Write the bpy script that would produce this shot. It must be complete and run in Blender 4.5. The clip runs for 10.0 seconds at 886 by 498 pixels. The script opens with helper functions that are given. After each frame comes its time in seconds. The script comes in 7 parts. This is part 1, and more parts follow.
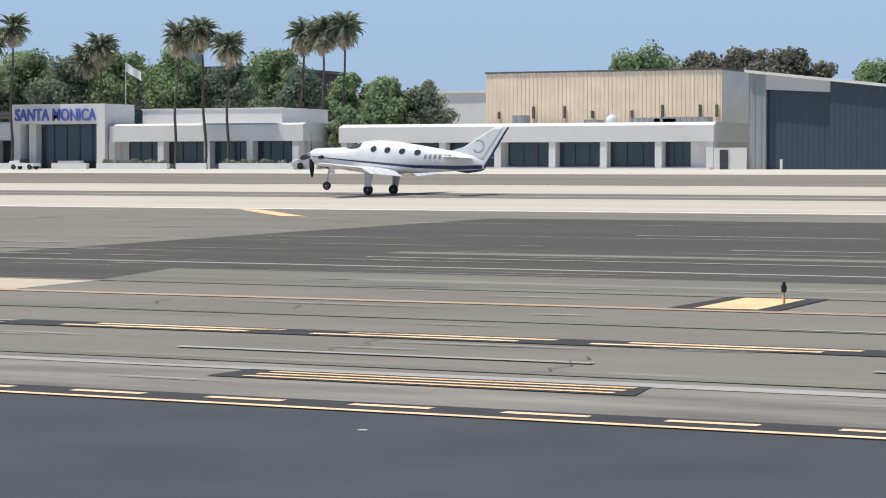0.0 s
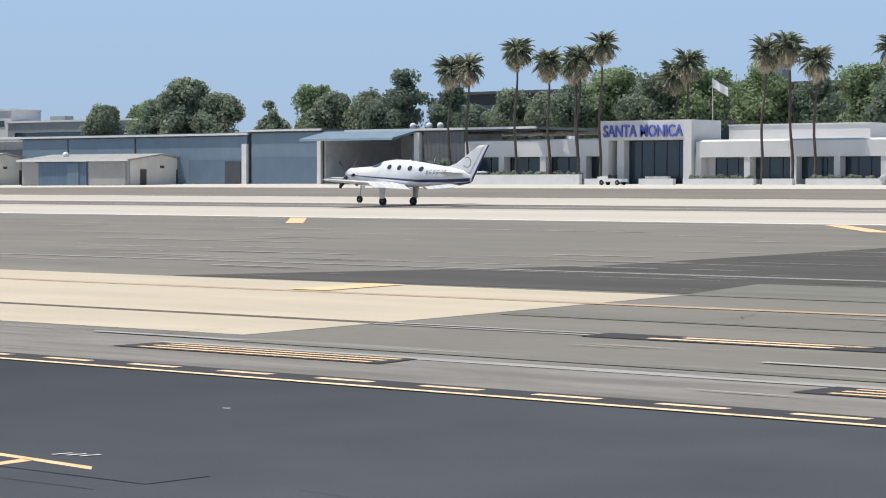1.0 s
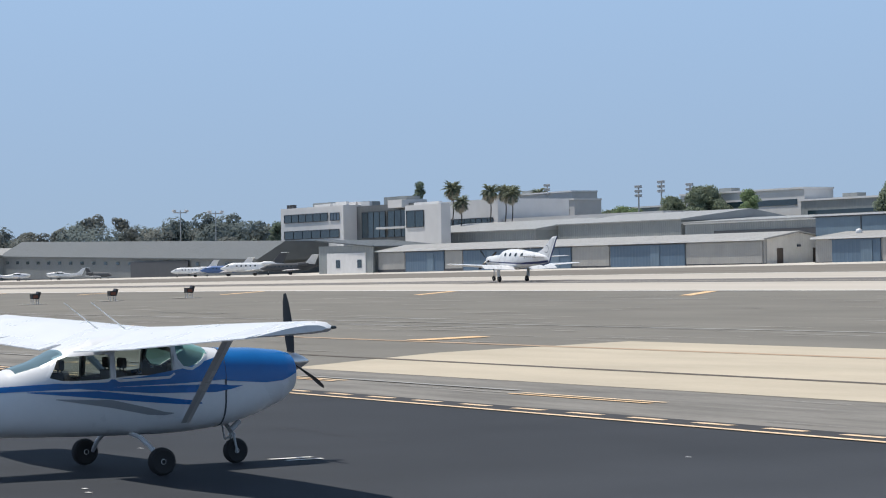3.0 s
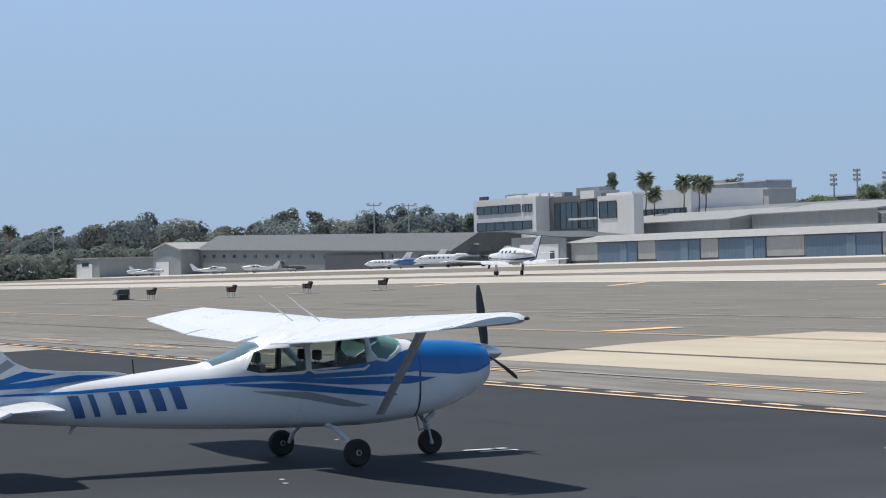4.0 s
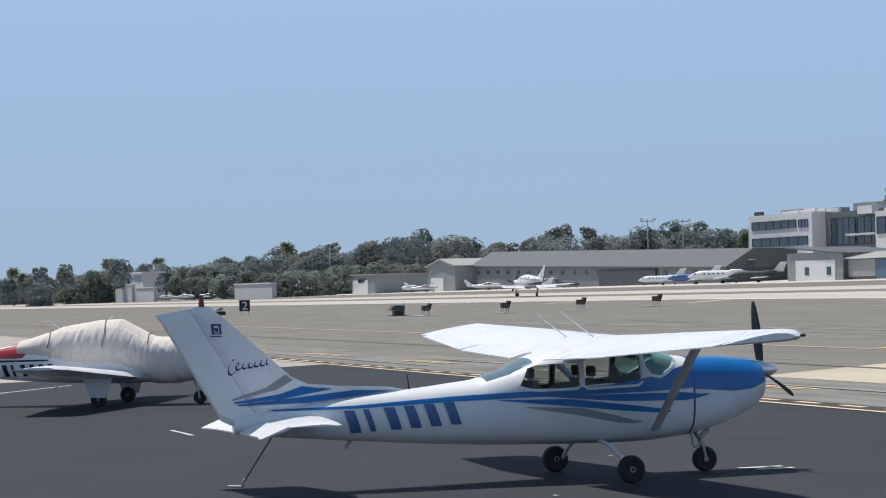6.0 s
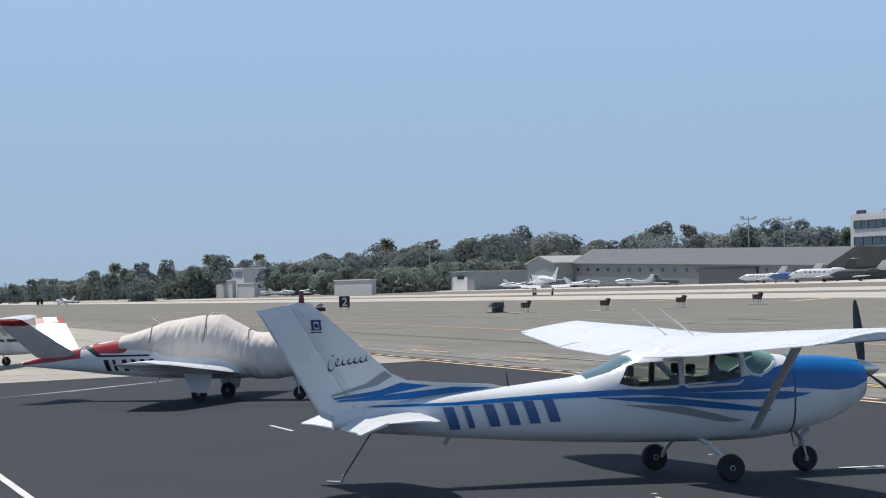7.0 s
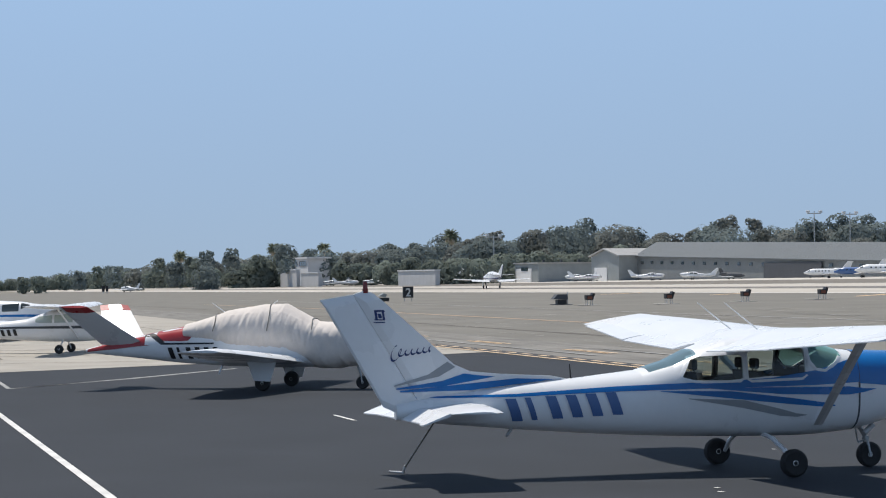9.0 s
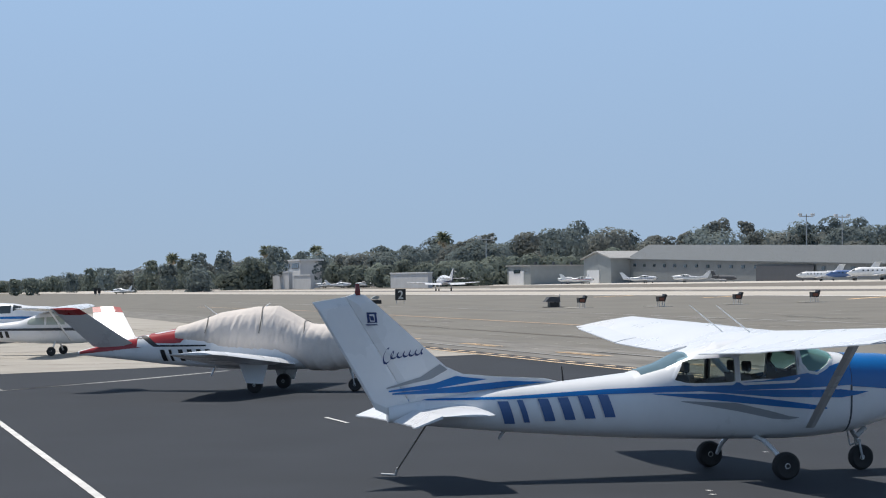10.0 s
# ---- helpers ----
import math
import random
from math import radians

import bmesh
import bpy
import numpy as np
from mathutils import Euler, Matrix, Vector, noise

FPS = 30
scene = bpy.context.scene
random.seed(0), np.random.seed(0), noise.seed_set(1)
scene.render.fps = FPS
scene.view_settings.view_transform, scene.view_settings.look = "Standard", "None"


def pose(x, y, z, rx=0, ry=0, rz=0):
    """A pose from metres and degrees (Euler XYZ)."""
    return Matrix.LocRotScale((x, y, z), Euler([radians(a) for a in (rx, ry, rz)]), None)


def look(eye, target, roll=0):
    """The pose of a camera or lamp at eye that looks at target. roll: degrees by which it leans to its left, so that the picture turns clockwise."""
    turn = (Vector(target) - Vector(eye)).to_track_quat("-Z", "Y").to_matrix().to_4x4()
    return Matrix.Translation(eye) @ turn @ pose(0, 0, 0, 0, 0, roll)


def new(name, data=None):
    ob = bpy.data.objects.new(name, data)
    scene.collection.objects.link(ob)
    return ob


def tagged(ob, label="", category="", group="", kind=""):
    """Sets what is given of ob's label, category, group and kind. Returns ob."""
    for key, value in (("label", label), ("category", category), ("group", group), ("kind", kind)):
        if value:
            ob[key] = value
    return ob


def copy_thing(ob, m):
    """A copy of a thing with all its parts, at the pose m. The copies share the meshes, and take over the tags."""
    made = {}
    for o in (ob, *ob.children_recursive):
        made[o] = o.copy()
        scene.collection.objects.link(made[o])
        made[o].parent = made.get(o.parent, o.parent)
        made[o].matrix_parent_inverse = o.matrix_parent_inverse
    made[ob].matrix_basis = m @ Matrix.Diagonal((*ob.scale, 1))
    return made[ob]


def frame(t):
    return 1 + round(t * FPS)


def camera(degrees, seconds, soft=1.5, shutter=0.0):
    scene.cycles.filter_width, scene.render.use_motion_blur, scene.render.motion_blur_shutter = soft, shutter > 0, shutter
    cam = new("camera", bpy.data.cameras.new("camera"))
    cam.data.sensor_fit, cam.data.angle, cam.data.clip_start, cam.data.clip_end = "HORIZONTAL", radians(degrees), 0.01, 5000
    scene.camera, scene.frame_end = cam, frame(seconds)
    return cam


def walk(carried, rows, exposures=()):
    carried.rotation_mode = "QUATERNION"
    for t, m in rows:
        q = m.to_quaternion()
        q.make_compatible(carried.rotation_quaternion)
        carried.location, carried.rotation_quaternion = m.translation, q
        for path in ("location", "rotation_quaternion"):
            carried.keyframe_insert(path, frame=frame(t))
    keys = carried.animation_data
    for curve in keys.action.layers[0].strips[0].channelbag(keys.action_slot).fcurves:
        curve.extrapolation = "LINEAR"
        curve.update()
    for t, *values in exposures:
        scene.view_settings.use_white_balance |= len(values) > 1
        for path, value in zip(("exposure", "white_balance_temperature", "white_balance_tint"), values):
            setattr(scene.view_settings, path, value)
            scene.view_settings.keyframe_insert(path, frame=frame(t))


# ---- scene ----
# Camera: a person standing on a raised step, turning to the left; columns are seconds, turn, tilt and lean in degrees.
cam = camera(21.365, 10.0, soft=1.1)
EYE = Vector((0.0, 0.0, 2.75))


def stand(turn, tilt, lean):
    a, b = radians(turn), radians(tilt)
    ahead = Vector((-math.sin(a) * math.cos(b), math.cos(a) * math.cos(b), math.sin(b)))
    return look(EYE, EYE + ahead, lean)


TURNS = [
    (0.0, 26.484, -1.835, 0.133),
    (0.3, 31.614, -1.547, 0.262),
    (0.5, 34.891, -1.437, 0.348),
    (0.7, 37.535, -1.417, 0.267),
    (1.0, 40.705, -1.491, 0.144),
    (1.3, 43.810, -1.520, -0.175),
    (1.5, 46.130, -1.436, -0.387),
    (1.7, 48.607, -1.192, -0.616),
    (1.9, 50.940, -0.886, -0.653),
    (2.0, 52.005, -0.704, -0.671),
    (2.2, 54.100, -0.353, -0.774),
    (2.4, 55.899, -0.070, -0.877),
    (2.5, 56.696, 0.107, -0.929),
    (2.7, 58.179, 0.344, -0.935),
    (3.0, 59.882, 0.516, -0.944),
    (3.2, 60.917, 0.552, -0.950),
    (4.3, 65.690, 0.420, -1.500),
    (4.5, 66.329, 0.508, -1.600),
    (5.0, 67.741, 0.740, -1.619),
    (5.5, 69.345, 0.907, -1.562),
    (6.0, 71.240, 0.938, -1.310),
    (6.2, 71.956, 0.977, -1.365),
    (7.5, 74.289, 0.853, -0.692),
    (8.0, 74.860, 0.877, -0.518),
    (8.5, 75.089, 0.799, -0.448),
    (9.0, 75.238, 0.716, -0.439),
    (9.5, 75.159, 0.713, -0.312),
    (10.0, 75.052, 0.774, -0.373),
]
walk(cam, [(t, stand(a, b, c)) for t, a, b, c in TURNS],
     exposures=[(0.0, 0.14, 6800, 10), (1.2, 0.18, 6750, 10), (2.5, 0.04, 6650, 10), (4.5, 0.02, 6650, 10), (10.0, 0.0, 6650, 10)])

# ---- daylight ----
SUN_DIR = Vector((-0.36, -0.20, 1.0)).normalized()   # towards the sun
world = bpy.data.worlds.new("daylight")
scene.world = world
world.use_nodes = True
wn = world.node_tree.nodes
sky = wn.new("ShaderNodeTexSky")
sky.sky_type = 'NISHITA'
sky.sun_disc = False
sky.sun_elevation = math.asin(SUN_DIR.z)
sky.sun_rotation = math.atan2(SUN_DIR.x, SUN_DIR.y)
sky.altitude = 50
sky.air_density = 0.45
sky.dust_density = 0.15
sky.ozone_density = 2.5
rise = wn.new("ShaderNodeTexGradient")   # sine of the height above the horizon
rise.texture_mapping.mapping_x = 'Z'
low_air, thinning = wn.new("ShaderNodeMapRange"), wn.new("ShaderNodeMapRange")
low_air.inputs["From Max"].default_value = 0.13
thinning.inputs["From Min"].default_value, thinning.inputs["From Max"].default_value = 0.15, 0.85
thinning.inputs["To Min"].default_value, thinning.inputs["To Max"].default_value = 0.90, 0.12
murk = wn.new("ShaderNodeMix")   # greyer in the murk over the land, clearer blue above it
murk.data_type = 'RGBA'
murk.inputs[6].default_value = (2.88, 3.97, 5.55, 1)
murk.inputs[7].default_value = (3.32, 4.95, 7.35, 1)
haze = wn.new("ShaderNodeMix")   # bright summer haze evens out the sky and thins towards the zenith
haze.data_type = 'RGBA'
wl = world.node_tree.links
wl.new(rise.outputs["Fac"], low_air.inputs[0])
wl.new(rise.outputs["Fac"], thinning.inputs[0])
wl.new(low_air.outputs[0], murk.inputs[0])
wl.new(thinning.outputs[0], haze.inputs[0])
wl.new(sky.outputs[0], haze.inputs[6])
wl.new(murk.outputs[2], haze.inputs[7])
wl.new(haze.outputs[2], wn["Background"].inputs[0])
wn["Background"].inputs[1].default_value = 0.11
sun = new("sun", bpy.data.lights.new("sun", 'SUN'))
sun.data.energy = 4.5
sun.data.angle = radians(0.53)
sun.data.color = (1.0, 0.96, 0.90)
sun.matrix_world = look((0, 0, 60), Vector((0, 0, 60)) - SUN_DIR)


# ---- materials ----
def material(name, color, rough=0.6, metal=0.0, vary=0.12, scale=3.0, fine=40.0, bump=0.0, stretch=(1, 1, 1), tint=None, spec=0.5, island=0.0, thin=0.0):
    """A node material: colour varied at two scales, with roughness variation and fine relief."""
    m = bpy.data.materials.new(name)
    m.use_nodes = True
    n, l = m.node_tree.nodes, m.node_tree.links
    b = n["Principled BSDF"]
    b.inputs["Metallic"].default_value = metal
    b.inputs["Specular IOR Level"].default_value = spec
    co, mp = n.new("ShaderNodeTexCoord"), n.new("ShaderNodeMapping")
    mp.inputs["Scale"].default_value = stretch
    l.new(co.outputs["Object"], mp.inputs[0])
    big, small = n.new("ShaderNodeTexNoise"), n.new("ShaderNodeTexNoise")
    for t, s, d in ((big, scale, 6), (small, fine, 4)):
        t.inputs["Scale"].default_value, t.inputs["Detail"].default_value = s, d
        l.new(mp.outputs[0], t.inputs[0])
    add = n.new("ShaderNodeMath")
    add.operation = 'MULTIPLY_ADD'
    add.inputs[1].default_value = 0.4
    l.new(small.outputs[0], add.inputs[0])
    l.new(big.outputs[0], add.inputs[2])
    ramp = n.new("ShaderNodeMapRange")
    ramp.inputs["From Min"].default_value, ramp.inputs["From Max"].default_value = 0.45, 0.95
    l.new(add.outputs[0], ramp.inputs[0])
    mix = n.new("ShaderNodeMix")
    mix.data_type = 'RGBA'
    dark = tint if tint else tuple(c * (1 - vary) for c in color)
    mix.inputs[6].default_value = (*dark, 1)
    mix.inputs[7].default_value = (*[min(1, c * (1 + vary)) for c in color], 1)
    l.new(ramp.outputs[0], mix.inputs[0])
    out = mix.outputs[2]
    if island:
        geo, hsv, mr = n.new("ShaderNodeNewGeometry"), n.new("ShaderNodeHueSaturation"), n.new("ShaderNodeMapRange")
        mr.inputs["To Min"].default_value, mr.inputs["To Max"].default_value = 1 - island, 1 + island
        l.new(geo.outputs["Random Per Island"], mr.inputs[0])
        l.new(mr.outputs[0], hsv.inputs["Value"])
        l.new(out, hsv.inputs["Color"])
        out = hsv.outputs[0]
    l.new(out, b.inputs["Base Color"])
    if thin:
        tr, ms = n.new("ShaderNodeBsdfTranslucent"), n.new("ShaderNodeMixShader")
        ms.inputs[0].default_value = thin
        l.new(out, tr.inputs[0])
        l.new(b.outputs[0], ms.inputs[1])
        l.new(tr.outputs[0], ms.inputs[2])
        l.new(ms.outputs[0], n["Material Output"].inputs[0])
    rr = n.new("ShaderNodeMapRange")
    rr.inputs["To Min"].default_value, rr.inputs["To Max"].default_value = max(0.02, rough - 0.08), min(1, rough + 0.08)
    l.new(big.outputs[0], rr.inputs[0])
    l.new(rr.outputs[0], b.inputs["Roughness"])
    if bump:
        bp = n.new("ShaderNodeBump")
        bp.inputs["Strength"].default_value, bp.inputs["Distance"].default_value = 0.6, bump
        l.new(small.outputs[0], bp.inputs["Height"])
        l.new(bp.outputs[0], b.inputs["Normal"])
    return m


def corrugated(name, color, pitch, depth=0.35, axis=0, rough=0.5):
    """Ribbed sheet metal: ribs repeat along the given axis."""
    m = material(name, color, rough, 0.0, 0.10, 0.5, 8.0)
    n, l = m.node_tree.nodes, m.node_tree.links
    co, sep, wave = n.new("ShaderNodeTexCoord"), n.new("ShaderNodeSeparateXYZ"), n.new("ShaderNodeMath")
    l.new(co.outputs["Object"], sep.inputs[0])
    mul, sm = n.new("ShaderNodeMath"), n.new("ShaderNodeMapRange")
    mul.operation, wave.operation = 'MULTIPLY', 'SINE'
    mul.inputs[1].default_value = 2 * math.pi / pitch
    l.new(sep.outputs[axis], mul.inputs[0])
    l.new(mul.outputs[0], wave.inputs[0])
    sm.inputs["From Min"].default_value, sm.inputs["From Max"].default_value = 0.2, 0.8
    l.new(wave.outputs[0], sm.inputs[0])
    bp = n.new("ShaderNodeBump")
    bp.inputs["Strength"].default_value, bp.inputs["Distance"].default_value = 1.0, depth * pitch
    l.new(sm.outputs[0], bp.inputs["Height"])
    l.new(bp.outputs[0], n["Principled BSDF"].inputs["Normal"])
    return m


def glass(name, color, rough=0.06, trans=0.0):
    m = material(name, color, rough, 0.0, 0.15, 0.7, 4.0, spec=0.8)
    m.node_tree.nodes["Principled BSDF"].inputs["Transmission Weight"].default_value = trans
    return m


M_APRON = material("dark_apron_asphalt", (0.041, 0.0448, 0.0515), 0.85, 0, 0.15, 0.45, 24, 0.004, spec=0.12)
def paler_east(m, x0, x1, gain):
    """The asphalt's colour grows paler from x0 to x1, up to the given gain."""
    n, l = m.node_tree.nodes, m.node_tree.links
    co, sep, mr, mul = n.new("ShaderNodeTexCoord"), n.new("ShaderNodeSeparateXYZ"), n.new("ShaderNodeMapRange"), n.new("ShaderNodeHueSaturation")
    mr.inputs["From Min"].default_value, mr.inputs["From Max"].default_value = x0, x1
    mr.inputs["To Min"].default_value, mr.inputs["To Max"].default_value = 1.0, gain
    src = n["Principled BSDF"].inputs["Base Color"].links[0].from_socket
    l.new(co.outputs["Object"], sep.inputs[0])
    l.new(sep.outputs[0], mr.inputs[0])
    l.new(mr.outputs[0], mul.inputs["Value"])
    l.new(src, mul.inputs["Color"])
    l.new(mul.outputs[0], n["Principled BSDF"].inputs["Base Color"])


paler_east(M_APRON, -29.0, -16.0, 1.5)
M_OLD = material("old_grey_asphalt", (0.200, 0.191, 0.174), 0.9, 0, 0.34, 0.9, 14, 0.004, (0.22, 1.3, 1), spec=0.12)
M_FIELD = material("taxiway_asphalt", (0.184, 0.175, 0.155), 0.9, 0, 0.13, 0.40, 7, 0.004, (0.30, 0.8, 1), spec=0.12)
M_DARK = material("sealed_dark_asphalt", (0.080, 0.077, 0.072), 0.9, 0, 0.16, 0.6, 9, 0.004, (0.10, 0.9, 1), spec=0.12)
M_GREEN = material("mossy_grey_asphalt", (0.168, 0.168, 0.146), 0.9, 0, 0.18, 0.7, 9, 0.004, (0.10, 1.2, 1), spec=0.12)
M_TAN = material("tan_concrete", (0.47, 0.415, 0.325), 0.9, 0, 0.10, 0.5, 12, 0.003, (0.3, 1, 1), spec=0.12)
M_RUNWAY = material("pale_grooved_concrete", (0.46, 0.425, 0.375), 0.9, 0, 0.12, 0.3, 6, 0.003, (0.03, 0.8, 1), spec=0.12)
M_RUBBER = material("rubber_streaks", (0.150, 0.140, 0.130), 0.9, 0, 0.25, 0.5, 6, 0.0, (0.03, 1, 1))
M_DIRT = material("dry_grass_verge", (0.190, 0.174, 0.152), 0.95, 0, 0.2, 0.3, 5, 0.01, (0.1, 0.8, 1), spec=0.12)
M_PALE = material("pale_service_road", (0.52, 0.49, 0.44), 0.9, 0, 0.10, 0.4, 6, 0.0, (0.1, 1, 1), spec=0.12)
M_GROUND = material("dusty_ground", (0.17, 0.155, 0.12), 0.95, 0, 0.25, 0.02, 0.8, 0.0)
M_SLABS = material("old_concrete_slabs", (0.36, 0.335, 0.295), 0.9, 0, 0.14, 0.4, 10, 0.003, spec=0.12)
M_YELLOW = material("yellow_road_paint", (0.74, 0.49, 0.27), 0.8, 0, 0.18, 2.5, 20, 0.0)
M_YPALE = material("worn_pale_yellow_paint", (0.72, 0.53, 0.34), 0.8, 0, 0.22, 2.5, 20, 0.0)
M_BLACKP = material("black_marking_border", (0.030, 0.029, 0.030), 0.85, 0, 0.25, 2.5, 20, 0.0)
M_WPAINT = material("white_road_paint", (0.62, 0.61, 0.58), 0.8, 0, 0.22, 1.5, 20, 0.0)
M_STREAK = material("chalky_worn_paint", (0.31, 0.305, 0.29), 0.9, 0, 0.3, 1.0, 8, 0.0, (0.15, 3, 1))
M_SCUFF = material("chalky_scuff", (0.33, 0.315, 0.29), 0.9, 0, 0.3, 1.0, 8, 0.0, (0.15, 3, 1))
M_JOINT = material("joint_filler", (0.10, 0.085, 0.07), 0.9, 0, 0.3, 1.0, 8, 0.0)
M_RUST = material("rust_stained_line", (0.40, 0.29, 0.20), 0.9, 0, 0.2, 1.0, 8, 0.0, (0.2, 2, 1))

M_WHITE = material("white_aircraft_paint", (0.72, 0.73, 0.74), 0.28, 0, 0.04, 1.2, 9)
M_BLUE = material("royal_blue_aircraft_paint", (0.005, 0.135, 0.40), 0.25, 0, 0.08, 1.5, 9)
M_NAVY = material("navy_aircraft_paint", (0.018, 0.035, 0.13), 0.3, 0, 0.1, 1.5, 9)
M_REG = material("blue_lettering_paint", (0.06, 0.13, 0.30), 0.35, 0, 0.08, 1.5, 9)
M_GREYS = material("silver_grey_stripe_paint", (0.27, 0.29, 0.31), 0.35, 0, 0.08, 1.5, 9)
M_RED = material("dark_red_aircraft_paint", (0.33, 0.025, 0.03), 0.3, 0, 0.1, 1.5, 9)
M_BLACK = material("black_lacquer", (0.012, 0.012, 0.014), 0.4, 0, 0.2, 3, 20)
M_TYRE = material("tyre_rubber", (0.022, 0.022, 0.023), 0.8, 0, 0.2, 6, 60, 0.002)
M_METAL = material("brushed_aluminium", (0.62, 0.63, 0.64), 0.32, 1.0, 0.08, 4, 60)
M_STEEL = material("painted_steel", (0.42, 0.43, 0.44), 0.5, 0.2, 0.12, 4, 40)
M_CABIN = glass("dark_cabin_glass", (0.035, 0.045, 0.047), 0.05)
# paler copy of the cabin glass, with daylight put into its colour
M_CABINL = glass("sunlit_cabin_glass", (0.36, 0.41, 0.37), 0.08)


def pane(name, tint, painted_sheen=0.0):
    """Thin tinted glazing: light passes straight through, with a glossy outer face."""
    m = bpy.data.materials.new(name)
    m.use_nodes = True
    n, l = m.node_tree.nodes, m.node_tree.links
    n.remove(n["Principled BSDF"])
    clear, gloss, fr, mix = n.new("ShaderNodeBsdfTransparent"), n.new("ShaderNodeBsdfGlossy"), n.new("ShaderNodeFresnel"), n.new("ShaderNodeMixShader")
    clear.inputs[0].default_value = (*tint, 1)
    gloss.inputs["Roughness"].default_value = 0.04
    fr.inputs[0].default_value = 1.5
    l.new(fr.outputs[0], mix.inputs[0])
    l.new(clear.outputs[0], mix.inputs[1])
    l.new(gloss.outputs[0], mix.inputs[2])
    out = mix.outputs[0]
    if painted_sheen:   # diffuse tint painted in for reflected sky and sun on the pane
        dull, both = n.new("ShaderNodeBsdfDiffuse"), n.new("ShaderNodeMixShader")
        dull.inputs[0].default_value = (*tint, 1)
        both.inputs[0].default_value = painted_sheen
        l.new(out, both.inputs[1])
        l.new(dull.outputs[0], both.inputs[2])
        out = both.outputs[0]
    l.new(out, n["Material Output"].inputs[0])
    return m


M_PANE = pane("grey_green_cabin_pane", (0.62, 0.68, 0.66))
M_PANET = pane("teal_tinted_pane", (0.30, 0.55, 0.53), 0.38)
M_PANER = pane("grey_blue_tinted_pane", (0.20, 0.31, 0.37), 0.55)
M_LINING = material("dark_grey_cabin_lining", (0.085, 0.085, 0.088), 0.9, 0, 0.15, 4, 40)
M_SEAT = material("grey_seat_fabric", (0.13, 0.125, 0.12), 0.9, 0, 0.15, 6, 60, 0.002)
M_COVER = material("off_white_canvas", (0.64, 0.585, 0.54), 0.85, 0, 0.08, 3.0, 20, 0.004)
M_LENS = material("red_beacon_lens", (0.16, 0.012, 0.012), 0.2, 0, 0.1, 3, 20)
M_ROPE = material("tie_down_rope", (0.20, 0.19, 0.17), 0.9, 0, 0.2, 20, 90, 0.002)

M_STUCCO = material("white_stucco", (0.63, 0.625, 0.62), 0.85, 0, 0.06, 0.35, 12, 0.004)
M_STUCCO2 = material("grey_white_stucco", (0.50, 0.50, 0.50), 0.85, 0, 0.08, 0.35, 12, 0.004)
M_WINDOW = glass("tinted_window_glass", (0.022, 0.042, 0.056), 0.08)
M_WINDOW2 = glass("blue_grey_window_glass", (0.06, 0.09, 0.13), 0.1)
M_MULL = material("dark_window_frame", (0.05, 0.055, 0.06), 0.5, 0.3, 0.1, 3, 30)
M_TANSHEET = corrugated("cream_ribbed_sheet", (0.78, 0.63, 0.47), 0.45, 0.12)
M_GREYSHEET = corrugated("grey_white_ribbed_sheet", (0.55, 0.54, 0.52), 0.9)
M_DKSHEET = corrugated("slate_blue_ribbed_sheet", (0.040, 0.058, 0.080), 0.5, 0.06)
M_BLUESHEET = corrugated("powder_blue_sheet", (0.150, 0.215, 0.275), 0.5, 0.02)
M_BLUEDOOR = corrugated("blue_hangar_door", (0.115, 0.170, 0.235), 0.5, 0.02)
M_ROWDOOR = corrugated("dark_blue_row_door", (0.090, 0.145, 0.210), 0.8, 0.02)
M_ROWLEAF = corrugated("light_blue_row_door", (0.125, 0.185, 0.245), 0.8, 0.02)
M_SLATEWALL = corrugated("slate_grey_sheet_wall", (0.125, 0.135, 0.14), 0.6, 0.1)
# hangar row: bright gable and shaded front are put into these two sheet colours
M_LITGABLE = corrugated("cream_sheet_gable", (0.74, 0.69, 0.62), 0.4, 0.06, 1)
M_SHADEDFRONT = corrugated("grey_sheet_front", (0.34, 0.335, 0.32), 0.4, 0.06)
M_LONGWALL = corrugated("weathered_grey_sheet_wall", (0.175, 0.19, 0.195), 0.6, 0.12)
M_TANWALL = corrugated("beige_sheet_wall", (0.43, 0.385, 0.335), 0.4, 0.06)
M_GREYWALL = corrugated("pale_grey_sheet_wall", (0.27, 0.29, 0.29), 0.6, 0.12)
M_ROOF = corrugated("weathered_sheet_roof", (0.10, 0.11, 0.112), 0.7, 0.1)
M_ROOFG = corrugated("grey_sheet_roof", (0.33, 0.335, 0.33), 0.7, 0.1)
M_ROOFW = material("sunlit_white_roof", (0.70, 0.69, 0.67), 0.7, 0, 0.1, 0.4, 6)
M_ROOFC = corrugated("cream_grey_sheet_roof", (0.36, 0.35, 0.33), 0.7, 0.1)
# interior wall grey with the shade inside the hangars put into it
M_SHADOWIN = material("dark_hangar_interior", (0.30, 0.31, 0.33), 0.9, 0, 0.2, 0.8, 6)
M_TRIM = material("pale_trim", (0.66, 0.66, 0.66), 0.7, 0, 0.08, 1, 12)
M_DKTRIM = material("dark_trim", (0.06, 0.065, 0.075), 0.7, 0, 0.15, 1, 12)
M_SIGNB = material("blue_sign_letters", (0.10, 0.13, 0.42), 0.5, 0, 0.06, 2, 12)
# charcoal raised slightly: the haze before the building is in the colour
M_DKBUILD = material("charcoal_cladding", (0.040, 0.043, 0.050), 0.9, 0, 0.2, 0.4, 6)
M_BROWN = material("dark_brown_door", (0.10, 0.075, 0.06), 0.6, 0, 0.15, 2, 12)
M_SIGNK = material("black_sign_face", (0.015, 0.015, 0.016), 0.5, 0, 0.15, 3, 20)
